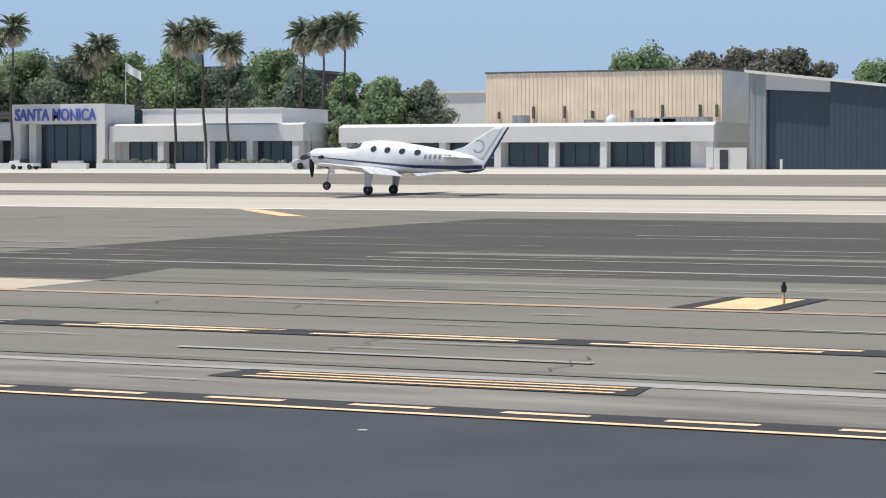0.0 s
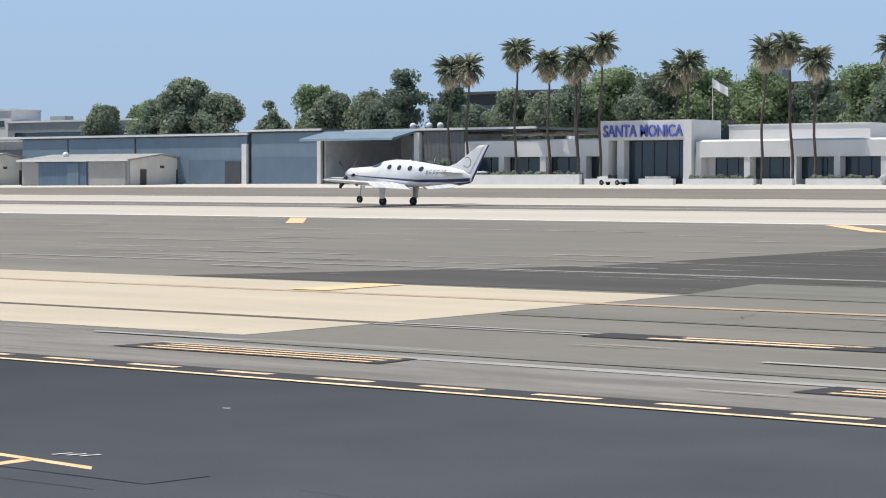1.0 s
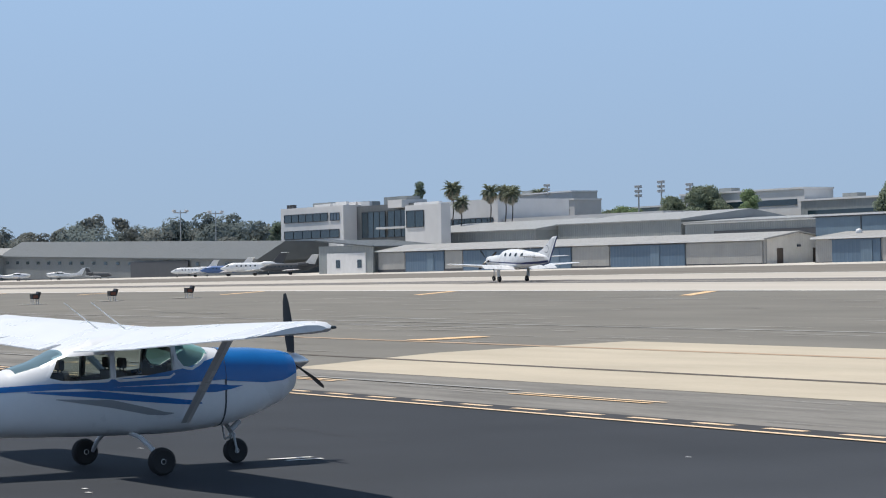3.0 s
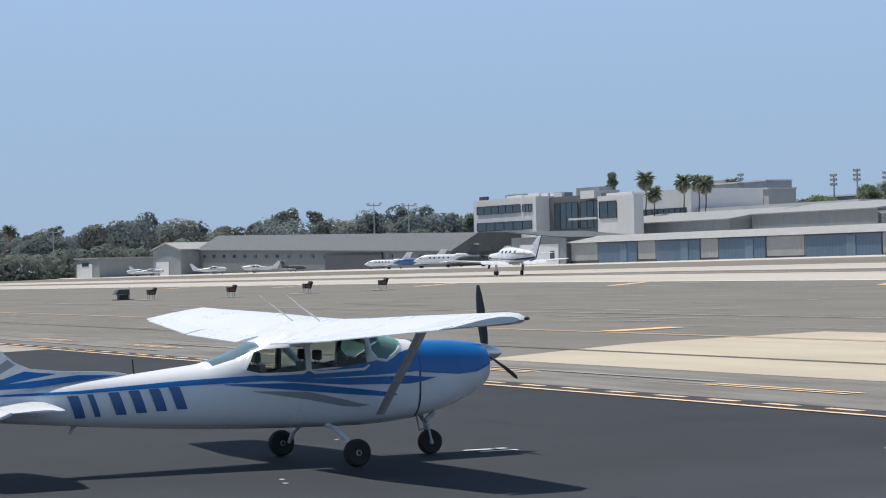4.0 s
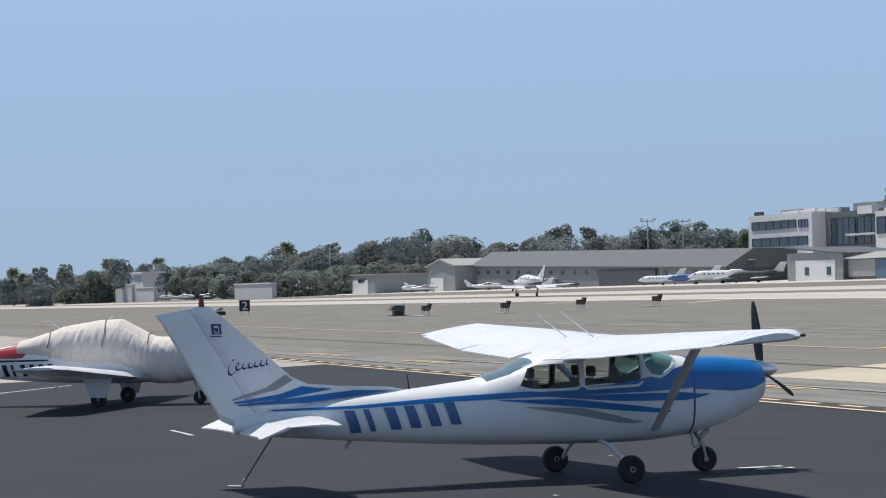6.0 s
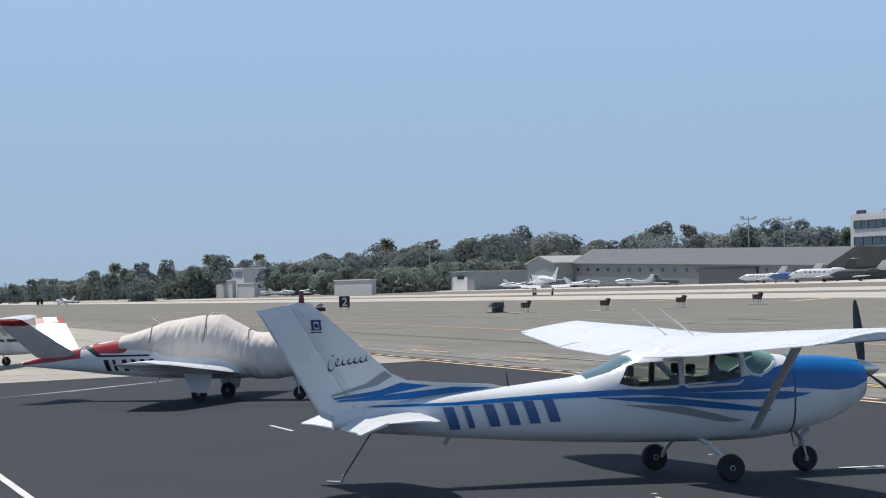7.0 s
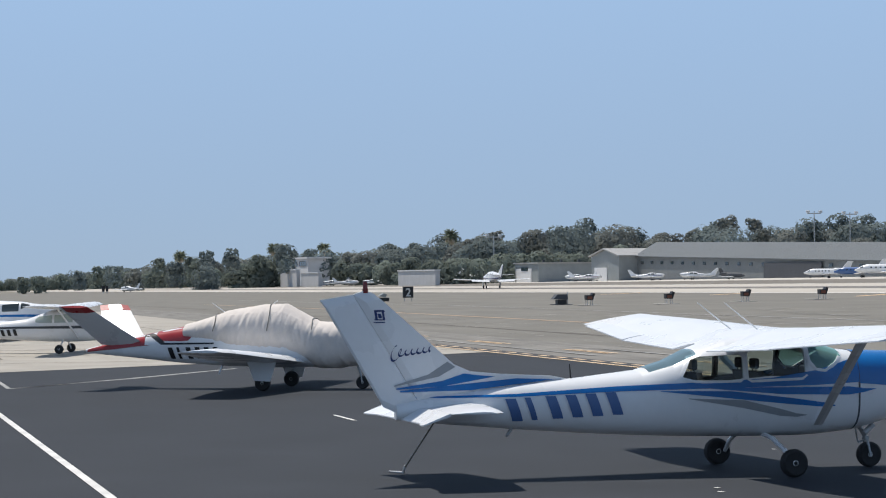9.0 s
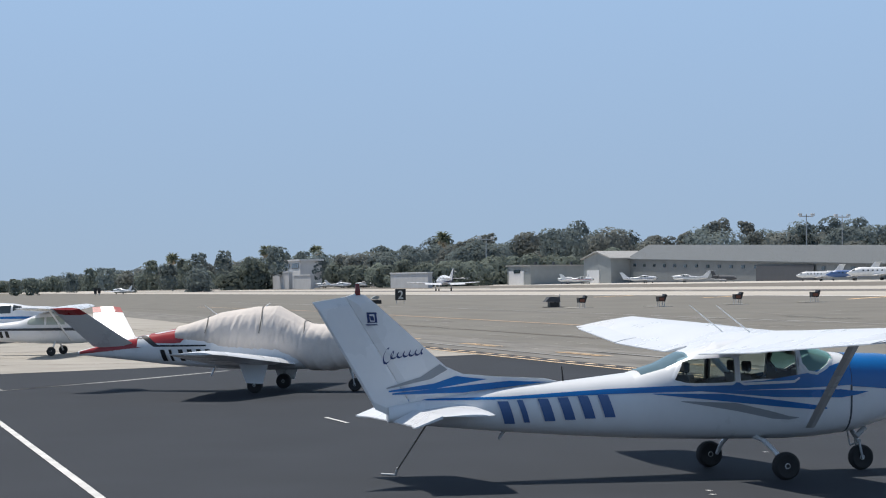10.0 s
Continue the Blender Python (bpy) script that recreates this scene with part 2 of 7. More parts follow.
M_ORANGE = material("safety_orange_paint", (0.17, 0.055, 0.028), 0.6, 0, 0.15, 3, 20)

M_BARK = material("palm_bark", (0.095, 0.08, 0.068), 0.95, 0, 0.3, 2.0, 25, 0.02)
M_FROND = material("palm_fronds", (0.23, 0.255, 0.185), 0.6, 0, 0.3, 0.6, 5, island=0.12, thin=0.45, spec=0.1)
M_THATCH = material("dry_palm_skirt", (0.58, 0.51, 0.40), 0.9, 0, 0.3, 0.8, 6, island=0.12, thin=0.45, spec=0.1)
# leaf colours lifted in place of the missing distance haze
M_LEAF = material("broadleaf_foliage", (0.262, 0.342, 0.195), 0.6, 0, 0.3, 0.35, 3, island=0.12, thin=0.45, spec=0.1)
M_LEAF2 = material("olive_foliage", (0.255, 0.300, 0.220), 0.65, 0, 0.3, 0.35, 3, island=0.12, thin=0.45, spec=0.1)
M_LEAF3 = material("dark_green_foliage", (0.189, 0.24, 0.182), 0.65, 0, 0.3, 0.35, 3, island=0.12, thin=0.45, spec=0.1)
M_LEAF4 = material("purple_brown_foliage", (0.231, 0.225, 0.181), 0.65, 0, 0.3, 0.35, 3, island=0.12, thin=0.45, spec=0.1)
# far woods: distance haze is put into these paler, greyer base colours
M_HAZEW = material("far_dark_woods", (0.195, 0.232, 0.228), 0.9, 0, 0.3, 0.05, 0.6, island=0.06, thin=0.5, spec=0.05)
M_HAZEB = material("far_brown_green_woods", (0.222, 0.238, 0.222), 0.9, 0, 0.3, 0.05, 0.6, island=0.06, thin=0.5, spec=0.05)
M_HAZES = material("far_olive_scrub", (0.215, 0.248, 0.215), 0.9, 0, 0.3, 0.05, 0.6, island=0.06, thin=0.5, spec=0.05)
M_INNER = material("grey_hangar_interior", (0.74, 0.77, 0.80), 0.9, 0, 0.15, 0.8, 6)
M_TRUNK = material("grey_brown_bark", (0.10, 0.085, 0.07), 0.95, 0, 0.3, 2.0, 25, 0.02)


# ---- small building kit ----
def thing(name, label, category, at, group="", turn=0.0):
    ob = new(name)
    ob.empty_display_size = 0.2
    ob.matrix_basis = pose(*at, 0, 0, turn)
    return tagged(ob, label, category, group)


def part(name, bm, mat, parent=None, label="", smooth=False):
    """Links a bmesh as one mesh object, under a thing or a part if one is given."""
    bmesh.ops.recalc_face_normals(bm, faces=bm.faces)
    me = bpy.data.meshes.new(name)
    if smooth:
        for f in bm.faces:
            f.smooth = True
        for e in bm.edges:
            if len(e.link_faces) == 2 and e.calc_face_angle(0) > 0.7:
                e.smooth = False
    bm.to_mesh(me)
    bm.free()
    for m in (mat if isinstance(mat, (list, tuple)) else [mat]):
        me.materials.append(m)
    ob = new(name, me)
    if parent is not None:
        ob.parent = parent
    if label:
        ob["label"] = label
    return ob


def box(bm, x0, x1, y0, y1, z0, z1, bevel=0.0):
    r = bmesh.ops.create_cube(bm, size=1.0, matrix=Matrix.Translation(((x0 + x1) / 2, (y0 + y1) / 2, (z0 + z1) / 2)) @ Matrix.Diagonal((abs(x1 - x0), abs(y1 - y0), abs(z1 - z0), 1)))
    if bevel:
        es = list({e for v in r["verts"] for e in v.link_edges})
        bmesh.ops.bevel(bm, geom=es, offset=bevel, segments=2, affect='EDGES', profile=0.5)
    return bm


def block(name, mat, parent, x0, x1, y0, y1, z0, z1, at=(0, 0, 0), label="", bevel=0.0):
    """A box part given in world metres, under a thing that stands at `at`."""
    bm = bmesh.new()
    box(bm, x0 - at[0], x1 - at[0], y0 - at[1], y1 - at[1], z0 - at[2], z1 - at[2], bevel)
    return part(name, bm, mat, parent, label)


def prism(bm, pts, axis, a, b):
    """A polygon in the plane across `axis` (0, 1, 2), drawn out from a to b."""
    def place(p, h):
        c = list(p)
        c.insert(axis, h)
        return c
    lo, hi = [bm.verts.new(place(p, a)) for p in pts], [bm.verts.new(place(p, b)) for p in pts]
    bm.faces.new(lo)
    bm.faces.new(hi[::-1])
    for i in range(len(pts)):
        j = (i + 1) % len(pts)
        bm.faces.new((lo[j], lo[i], hi[i], hi[j]))
    return bm


def tube(bm, a, b, r0, r1=None, seg=10):
    """A tapered round bar from a to b."""
    a, b = Vector(a), Vector(b)
    r1 = r0 if r1 is None else r1
    m = Matrix.Translation((a + b) / 2) @ (b - a).to_track_quat('Z', 'Y').to_matrix().to_4x4()
    bmesh.ops.create_cone(bm, cap_ends=True, segments=seg, radius1=r0, radius2=r1, depth=(b - a).length, matrix=m)
    return bm


def skin(bm, rings, close=True):
    """Faces between equal rings of points; the ends are capped."""
    vs = [[bm.verts.new(p) for p in ring] for ring in rings]
    n = len(vs[0])
    for a, b in zip(vs, vs[1:]):
        for i in range(n):
            j = (i + 1) % n
            bm.faces.new((a[i], a[j], b[j], b[i]))
    if close:
        bm.faces.new(vs[0][::-1])
        bm.faces.new(vs[-1])
    return bm


class Hull:
    """A body of rounded cross-sections along y: rows of y, bottom, top, half width and squareness."""

    def __init__(self, rows):
        self.rows = sorted(rows)

    def at(self, y):
        ys = [r[0] for r in self.rows]
        return [float(np.interp(y, ys, [r[k] for r in self.rows])) for k in range(1, 5)]

    def half(self, y, z):
        b, t, w, p = self.at(y)
        u = min(1.0, abs((z - (b + t) / 2) / ((t - b) / 2)))
        return w * max(0.0, 1 - u ** p) ** (1 / p)

    def mesh(self, steps=44, seg=32, y0=None, y1=None):
        bm = bmesh.new()
        lo, hi = self.rows[0][0] if y0 is None else y0, self.rows[-1][0] if y1 is None else y1
        ys = sorted({round(lo + (hi - lo) * i / steps, 4) for i in range(steps + 1)} | {r[0] for r in self.rows if lo <= r[0] <= hi})
        rings = []
        for y in ys:
            b, t, w, p = self.at(y)
            ring = []
            for i in range(seg):
                a = 2 * math.pi * i / seg
                c, s = math.cos(a), math.sin(a)
                ring.append((w * math.copysign(abs(c) ** (2 / p), c), y, (b + t) / 2 + (t - b) / 2 * math.copysign(abs(s) ** (2 / p), s)))
            rings.append(ring)
        return skin(bm, rings)

    def decal(self, bm, outline, side, lift=0.006, steps=14, rows=4):
        """A thin painted or glazed panel on one flank: rows of y, lower z, upper z."""
        ys = [o[0] for o in outline]
        order = np.argsort(ys)
        ya, za, zb = [np.array([outline[i][k] for i in order]) for k in range(3)]
        grid = []
        n = max(2, steps)
        span = np.unique(np.r_[np.linspace(ya[0], ya[-1], n), ya])
        for y in span:
            lo, hi = np.interp(y, ya, za), np.interp(y, ya, zb)
            grid.append([bm.verts.new((side * (self.half(y, lo + (hi - lo) * k / rows) + lift), y, lo + (hi - lo) * k / rows)) for k in range(rows + 1)])
        for a, b in zip(grid, grid[1:]):
            for k in range(rows):
                if (a[k].co - a[k + 1].co).length + (b[k].co - b[k + 1].co).length > 1e-4:
                    bm.faces.new((a[k], a[k + 1], b[k + 1], b[k]))
        return bm


def slab_wing(bm, stations):
    """An aerofoil skin through stations of x, leading y, trailing y, z, thickness and, if given, the trailing edge's drop."""
    shape = [(0.0, 0.0), (0.03, 0.35), (0.12, 0.75), (0.3, 1.0), (0.55, 0.80), (0.8, 0.40), (1.0, 0.03), (1.0, -0.02), (0.7, -0.18), (0.3, -0.32), (0.08, -0.28)]
    rings = [[(x, le + (te - le) * u, z + v * th * 0.75 - (drop[0] if drop else 0.0) * u) for u, v in shape] for x, le, te, z, th, *drop in stations]
    return skin(bm, rings)


def wheel(parent, x, y, z, r, w, name="wheel"):
    """A wheel with tyre and rim, its axle along x."""
    prof = [(0.55, -0.42), (0.80, -0.5), (0.95, -0.36), (1.0, 0.0), (0.95, 0.36), (0.80, 0.5), (0.55, 0.42)]
    bm = bmesh.new()
    skin(bm, [[(v * w, u * r * math.cos(a), u * r * math.sin(a)) for a in [2 * math.pi * i / 24 for i in range(24)]] for u, v in prof])
    hub = thing_part(name, parent, (x, y, z))
    part("tyre", bm, M_TYRE, hub, "", True)
    bm = bmesh.new()
    prof = [(0.56, -0.38), (0.50, -0.30), (0.28, -0.34), (0.16, -0.46), (0.16, 0.46), (0.28, 0.34), (0.50, 0.30), (0.56, 0.38)]
    skin(bm, [[(v * w, u * r * math.cos(a), u * r * math.sin(a)) for a in [2 * math.pi * i / 20 for i in range(20)]] for u, v in prof])
    part("rim", bm, M_WHITE, hub, "pale metal rim", True)
    return hub


def thing_part(name, parent, at):
    ob = new(name)
    ob.empty_display_size = 0.1
    ob.parent = parent
    ob.location = at
    return ob


# ---- the ground ----
KNEE_Y, RISE, KNEE_X, FALL = 29.0, 0.0187, -195.0, 0.0034


def height(x, y):
    """The airfield climbs gently away from the apron and falls to the far end of the runway."""
    return max(0.0, min(y, 330) - KNEE_Y) * RISE - max(0.0, KNEE_X - x) * FALL


def sheet(name, pts, lift, mat, label="", thick=0.0, kind="structure"):
    """A flat patch of ground with the given outline, laid on the slope."""
    bm = bmesh.new()
    bm.faces.new([bm.verts.new((x, y, 0)) for x, y in pts])
    for co, no in (((0, KNEE_Y, 0), (0, 1, 0)), ((KNEE_X, 0, 0), (1, 0, 0)), ((0, 330, 0), (0, 1, 0))):
        bmesh.ops.bisect_plane(bm, geom=list(bm.verts) + list(bm.edges) + list(bm.faces), plane_co=co, plane_no=no)
    for v in bm.verts:
        v.co.z = height(v.co.x, v.co.y) + lift
    ob = part(name, bm, mat)
    if ob.data.polygons[0].normal.z < 0:
        ob.data.flip_normals()
    return tagged(ob, label, "", "", kind)


def rect(x0, x1, y0, y1):
    return [(x0, y0), (x1, y0), (x1, y1), (x0, y1)]


def paint(name, quads, lift, mat, label, kind="structure"):
    """Painted marks of one line, as thin quads on the slope."""
    bm = bmesh.new()
    for q in quads:
        bm.faces.new([bm.verts.new((x, y, 0)) for x, y in q])
    for co, no in (((0, KNEE_Y, 0), (0, 1, 0)), ((KNEE_X, 0, 0), (1, 0, 0))):
        bmesh.ops.bisect_plane(bm, geom=list(bm.verts) + list(bm.edges) + list(bm.faces), plane_co=co, plane_no=no)
    for v in bm.verts:
        v.co.z = height(v.co.x, v.co.y) + lift
    for f in bm.faces:
        f.normal_update()
        if f.normal.z < 0:
            f.normal_flip()
    me = bpy.data.meshes.new(name)
    bm.to_mesh(me)
    bm.free()
    me.materials.append(mat)
    return tagged(new(name, me), label, "", "", kind)


def ground():
    bm = bmesh.new()
    xs, ys = [-4900, -3000, -1500, -700, KNEE_X, 0, 400, 1500, 4000], [-4000, -400, 0, KNEE_Y, 330, 1200, 4500]
    grid = [[bm.verts.new((x, y, height(x, y) - 0.05)) for y in ys] for x in xs]
    for a, b in zip(grid, grid[1:]):
        for k in range(len(ys) - 1):
            bm.faces.new((a[k], b[k], b[k + 1], a[k + 1]))
    tagged(part("ground", bm, M_GROUND), "dry dusty ground reaching to the hazy horizon", "", "", "structure")
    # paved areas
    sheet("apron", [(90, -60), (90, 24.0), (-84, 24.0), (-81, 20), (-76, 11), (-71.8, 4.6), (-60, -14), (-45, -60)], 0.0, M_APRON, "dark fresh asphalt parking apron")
    sheet("concrete_apron", [(-45.2, -60), (-60.2, -14), (-72.0, 4.6), (-76.2, 11), (-81.2, 20), (-84.2, 24.0), (-420, 24.0), (-420, -60)], 0.0, M_SLABS, "pale old concrete slab apron")
    sheet("taxiway_shoulder", rect(-420, 150, 24.0, 30.1), 0.0, M_OLD, "patched worn grey asphalt shoulder")
    sheet("taxiway", rect(-700, 150, 30.1, 44.3), 0.0, M_FIELD, "worn grey asphalt taxiway")
    sheet("taxiway_concrete", [(-60.5, 30.0), (-31.0, 30.4), (-30.9, 36), (-31.0, 44.4), (-64.3, 44.4), (-64.2, 37)], 0.006, M_TAN, "sunlit tan concrete taxiway slabs")
    sheet("infield_strip", rect(-31, 150, 44.3, 49.3), 0.0, M_GREEN, "mossy grey asphalt strip")
    sheet("infield", rect(-900, -31.0, 44.3, 90.5), 0.0, M_FIELD, "grey-brown asphalt infield beside the runway")
    sheet("infield_east", rect(-31, 150, 49.3, 90.5), 0.0, M_FIELD, "grey-brown asphalt infield beside the runway")
    sheet("connector", [(-48.3, 44.6), (150, 50.0), (150, 83.3), (-39.0, 83.0), (-40.2, 70), (-41.2, 54.8)], 0.008, M_DARK, "darker sealed asphalt connector")
    sheet("connector_verge", [(-31, 44.5), (150, 44.5), (150, 50.4), (-32, 49.2)], 0.012, M_GREEN, "mossy grey asphalt strip")
    sheet("runway", rect(-1250, 250, 90.5, 137.0), 0.0, M_RUNWAY, "pale grooved concrete runway with rubber streaks")
    sheet("verge", rect(-1250, 250, 137.0, 175.5), 0.0, M_DIRT, "brownish verge beyond the runway")
    sheet("service_road", rect(-1250, 250, 175.5, 330.0), 0.0, M_PALE, "pale concrete service road before the hangars")
    # runway marks
    paint("runway_edge_line", [rect(-1250, 250, 90.6, 91.6)], 0.01, M_WPAINT, "solid white runway edge line")
    paint("runway_far_edge_line", [rect(-1250, 250, 135.6, 136.6)], 0.01, M_WPAINT, "solid white runway edge line")
    for y0, y1 in ((108.8, 112.4), (113.2, 118.0)):
        paint("rubber_track", [rect(-900, 250, y0, y1)], 0.01, M_RUBBER, "dark tyre rubber along the runway middle")
    for i, (xa, xb) in enumerate(((-47.8, -54.3), (-80.5, -87.2), (-113.5, -120.4), (-146, -153), (-179, -186), (-212, -219), (-245, -252), (-15, -22), (18, 11))):
        tagged(paint("shoulder_chevron", [[(xa - 0.6, 82.4), (xa + 0.6, 82.4), (xb + 0.6, 89.6), (xb - 0.6, 89.6)]], 0.016, M_YELLOW, "slanted yellow shoulder bar"), "", "", "shoulder bars")
    # taxiway marks
    for x in (-14.75, -40.0, -73.6, -107, 19):
        if x > -20:
            paint("bar_border", [[(x - 1.1, 41.2), (x + 1.05, 41.2), (x + 1.0, 44.6), (x - 1.0, 44.6)]], 0.018, M_BLACKP, "black border of a taxiway bar")
        tagged(paint("taxiway_bar", [[(x - 0.62, 41.4), (x + 0.62, 41.4), (x + 0.62, 44.3), (x - 0.62, 44.3)]], 0.022, M_YELLOW, "broad yellow bar across the taxiway edge"), "", "", "taxiway bars")
    paint("taxiway_edge_line", [rect(-260, 150, 40.85, 41.25)], 0.014, M_RUST, "faded rust-yellow taxiway edge line")
    paint("infield_line", [rect(-300, 150, 51.6, 51.9)], 0.016, M_STREAK, "thin chalky line")
    paint("chalk_streak", [[(-31, 28.1), (-8, 28.2), (40, 28.1), (40, 28.7), (-10, 28.75), (-31, 28.45)]], 0.008, M_STREAK, "chalky worn paint streak")
    for x0, x1, y in ((-62, -45, 27.9), (-85, -60, 28.6), (-120, -78, 26.0), (-20, -13, 30.8), (-9, -4, 31.2), (-34, -30, 29.3), (-52, -48, 49.5), (-60, -53, 57), (-74, -62, 64), (-47, -43, 60), (-30, -10, 55.5), (-22, -15, 62), (-28, -20, 70)):
        paint("worn_streak", [rect(x0, x1, y, y + 0.22)], 0.02, M_STREAK, "faint worn paint streak")


    paint("centre_line_border", [rect(-25.6, 60, 33.5, 34.45)], 0.014, M_BLACKP, "black border of the taxiway centre line")
    x = 60.0
    while x > -23:
        a, b = x - 3.75, x
        paint("centre_line_dash", [rect(a, b, 34.05, 34.25)], 0.020, M_YPALE, "worn yellow dash of the taxiway centre line")
        paint("centre_line_dash", [rect(a - 0.5, b - 0.5, 33.66, 33.86)], 0.020, M_YPALE, "worn yellow dash of the taxiway centre line")
        x -= 5.0
    paint("worn_centre_line", [rect(-31, -25.6, 33.75, 33.88), rect(-31, -25.6, 34.1, 34.25)], 0.018, M_STREAK, "chalky remains of the centre line")
    paint("slab_joint", [rect(-62.5, -31.0, 33.9, 34.25)], 0.012, M_JOINT, "dark slab joint in the tan concrete")
    paint("slab_joint", [rect(-300, -62.5, 33.95, 34.2)], 0.012, M_JOINT, "dark slab joint")
    # boundary line of the apron
    paint("boundary_border", [rect(-150, 60, 23.75, 24.75)], 0.010, M_BLACKP, "black border of the apron boundary line")
    paint("boundary_line", [rect(-150, 60, 23.72, 23.90)], 0.016, M_YPALE, "solid yellow apron boundary line")
    x = 59.7
    while x > -150:
        tagged(paint("boundary_dash", [rect(x - 1.08, x, 24.30, 24.50)], 0.016, M_YPALE, "yellow dash of the apron boundary"), "", "", "boundary dashes")
        x -= 2.0
    # triple hold bars
    x = 30.1
    while x > -110:
        a, b = x - 5.4, x
        if x > -25:
            paint("hold_bar_border", [[(a - 0.5, 27.0), (b + 0.35, 27.0), (b + 0.1, 28.2), (a - 0.5, 28.2)]], 0.012, M_BLACKP, "black border of a triple hold bar")
        for k in range(3 if x > -25 else 2):   # the older bars further along have lost one stripe and their border
            tagged(paint("hold_bar", [rect(a, b, 27.12 + 0.36 * k, 27.27 + 0.36 * k)], 0.018, M_YELLOW if k != 1 else M_YPALE, "long yellow bar beside the apron boundary"), "", "", "hold bars")
        x -= 13.75
    # apron marks
    paint("tie_down_mark_border", [[(-19.6, 14.62), (-16.2, 14.62), (-16.2, 15.45), (-19.6, 15.45)]], 0.006, M_APRON, "patched asphalt round a tie-down mark")
    paint("tie_down_mark", [[(-19.30, 15.20), (-19.16, 15.32), (-17.58, 15.17), (-17.40, 15.00)], [(-18.20, 13.40), (-18.36, 13.52), (-18.62, 15.16), (-18.42, 15.14)]], 0.010, M_YELLOW, "yellow tie-down T mark on the apron")
    for k in range(3):
        paint("stall_mark", [[(-18.72 + 0.16 * k, 15.60 + 0.05 * k), (-18.67 + 0.16 * k, 15.59 + 0.05 * k), (-18.62 + 0.16 * k, 15.82 + 0.05 * k), (-18.67 + 0.16 * k, 15.83 + 0.05 * k)]], 0.010, M_WPAINT, "small white painted stall bar")
    paint("lead_in_line", [[(-74, 3.44), (-52, 3.42), (-20, 3.44), (-20, 3.57), (-52, 3.55), (-74, 3.57)]], 0.010, M_WPAINT, "white painted lead-in line on the apron")
    paint("faint_arc", [[(-71, 4.6), (-61, 4.5), (-61, 4.62), (-71, 4.72)], [(-61, 4.5), (-66, 8.5), (-72, 12.4), (-72.2, 12.3), (-66.2, 8.3), (-61, 4.62)]], 0.008, M_STREAK, "faint worn arc on the apron")
    paint("stall_mark", [[(-31.3, 15.1), (-31.15, 15.1), (-31.15, 15.8), (-31.3, 15.8)], [(-30.95, 15.2), (-30.8, 15.2), (-30.8, 15.8), (-30.95, 15.8)]], 0.010, M_WPAINT, "small white painted stall bar")
    paint("stall_mark", [[(-46.5, 9.9), (-44.5, 9.9), (-44.5, 9.98), (-46.5, 9.98)]], 0.010, M_WPAINT, "small white painted stall bar")
    # cracks and stains
    rng = random.Random(9)
    for k in range(26):
        x, y = rng.uniform(-60, 12), rng.choice((25.4, 29.2, 30.8, 32.0, 36.5, 38.6, 47, 56, 66))
        if -64 < x < -31 and 29.5 < y < 44.5:
            continue
        along = rng.random() < 0.6
        quads, w = [], rng.uniform(0.010, 0.022)
        for _ in range(rng.randint(4, 9)):
            dx, dy = (rng.uniform(0.3, 1.0), rng.uniform(-0.25, 0.25)) if along else (rng.uniform(-0.3, 0.3), rng.uniform(0.25, 0.6))
            quads.append([(x - w, y - w), (x + w, y - w), (x + dx + w, y + dy + w), (x + dx - w, y + dy + w)])
            x, y = x + dx, y + dy
        paint("crack", quads, 0.024, M_JOINT, "thin dark crack in the asphalt")
    for k in range(8):
        x, y = rng.uniform(-55, -8), rng.uniform(6, 22)
        quads, w = [], rng.uniform(0.004, 0.010)
        for _ in range(rng.randint(4, 9)):
            dx, dy = rng.uniform(0.3, 1.2), rng.uniform(-0.12, 0.16)
            quads.append([(x, y - w), (x + dx, y + dy - w), (x + dx, y + dy + w), (x, y + w)])
            x, y = x + dx, y + dy
        paint("seal_line", quads, 0.004, M_BLACKP, "dark sealed crack on the apron")
    for k in range(9):
        x, y = rng.uniform(-52, -10), rng.uniform(7, 22)
        paint("litter_speck", [[(x, y), (x + 0.10, y + 0.02), (x + 0.08, y + 0.09), (x - 0.02, y + 0.06)]], 0.012, M_WPAINT, "small pale speck on the apron")
    for k in range(34):
        x, y, ln = rng.uniform(-150, 20), rng.uniform(46, 88), rng.uniform(3, 16)
        if x > -48:
            continue
        w = rng.uniform(0.08, 0.22)
        paint("surface_streak", [[(x, y), (x + ln, y + rng.uniform(-.1, .1)), (x + ln, y + w), (x, y + w)]], 0.014, M_STREAK, "faint streak along the asphalt")
    for y0, y1, m in ((46.6, 47.3, M_OLD), (57.5, 58.6, M_GREEN), (37.2, 37.8, M_GREEN), (29.2, 29.6, M_GREEN)):
        sheet("seam_strip", rect(-30.5, 90, y0, y1), 0.013, m, "slightly different strip of worn asphalt")
    scuffs = random.Random(31)
    bm_rows = {0: [], 1: []}
    for k in range(520):
        x, y = scuffs.uniform(-150, 25), scuffs.choice((scuffs.uniform(25.0, 40.5), scuffs.uniform(40.5, 60), scuffs.uniform(46, 89)))
        if -66 < x < -29 and 29.6 < y < 45:
            continue
        ln, w = scuffs.uniform(0.4, 4.5) * (1 + (y - 25) / 40), scuffs.uniform(0.02, 0.10) * (1 + (y - 25) / 30)
        tilt = scuffs.uniform(-0.03, 0.03) * ln
        bm_rows[k % 9 == 0].append([(x, y), (x + 0.3 * ln, y - w * 0.5 + 0.3 * tilt), (x + ln, y + tilt), (x + 0.6 * ln, y + w * 0.5 + 0.6 * tilt)])
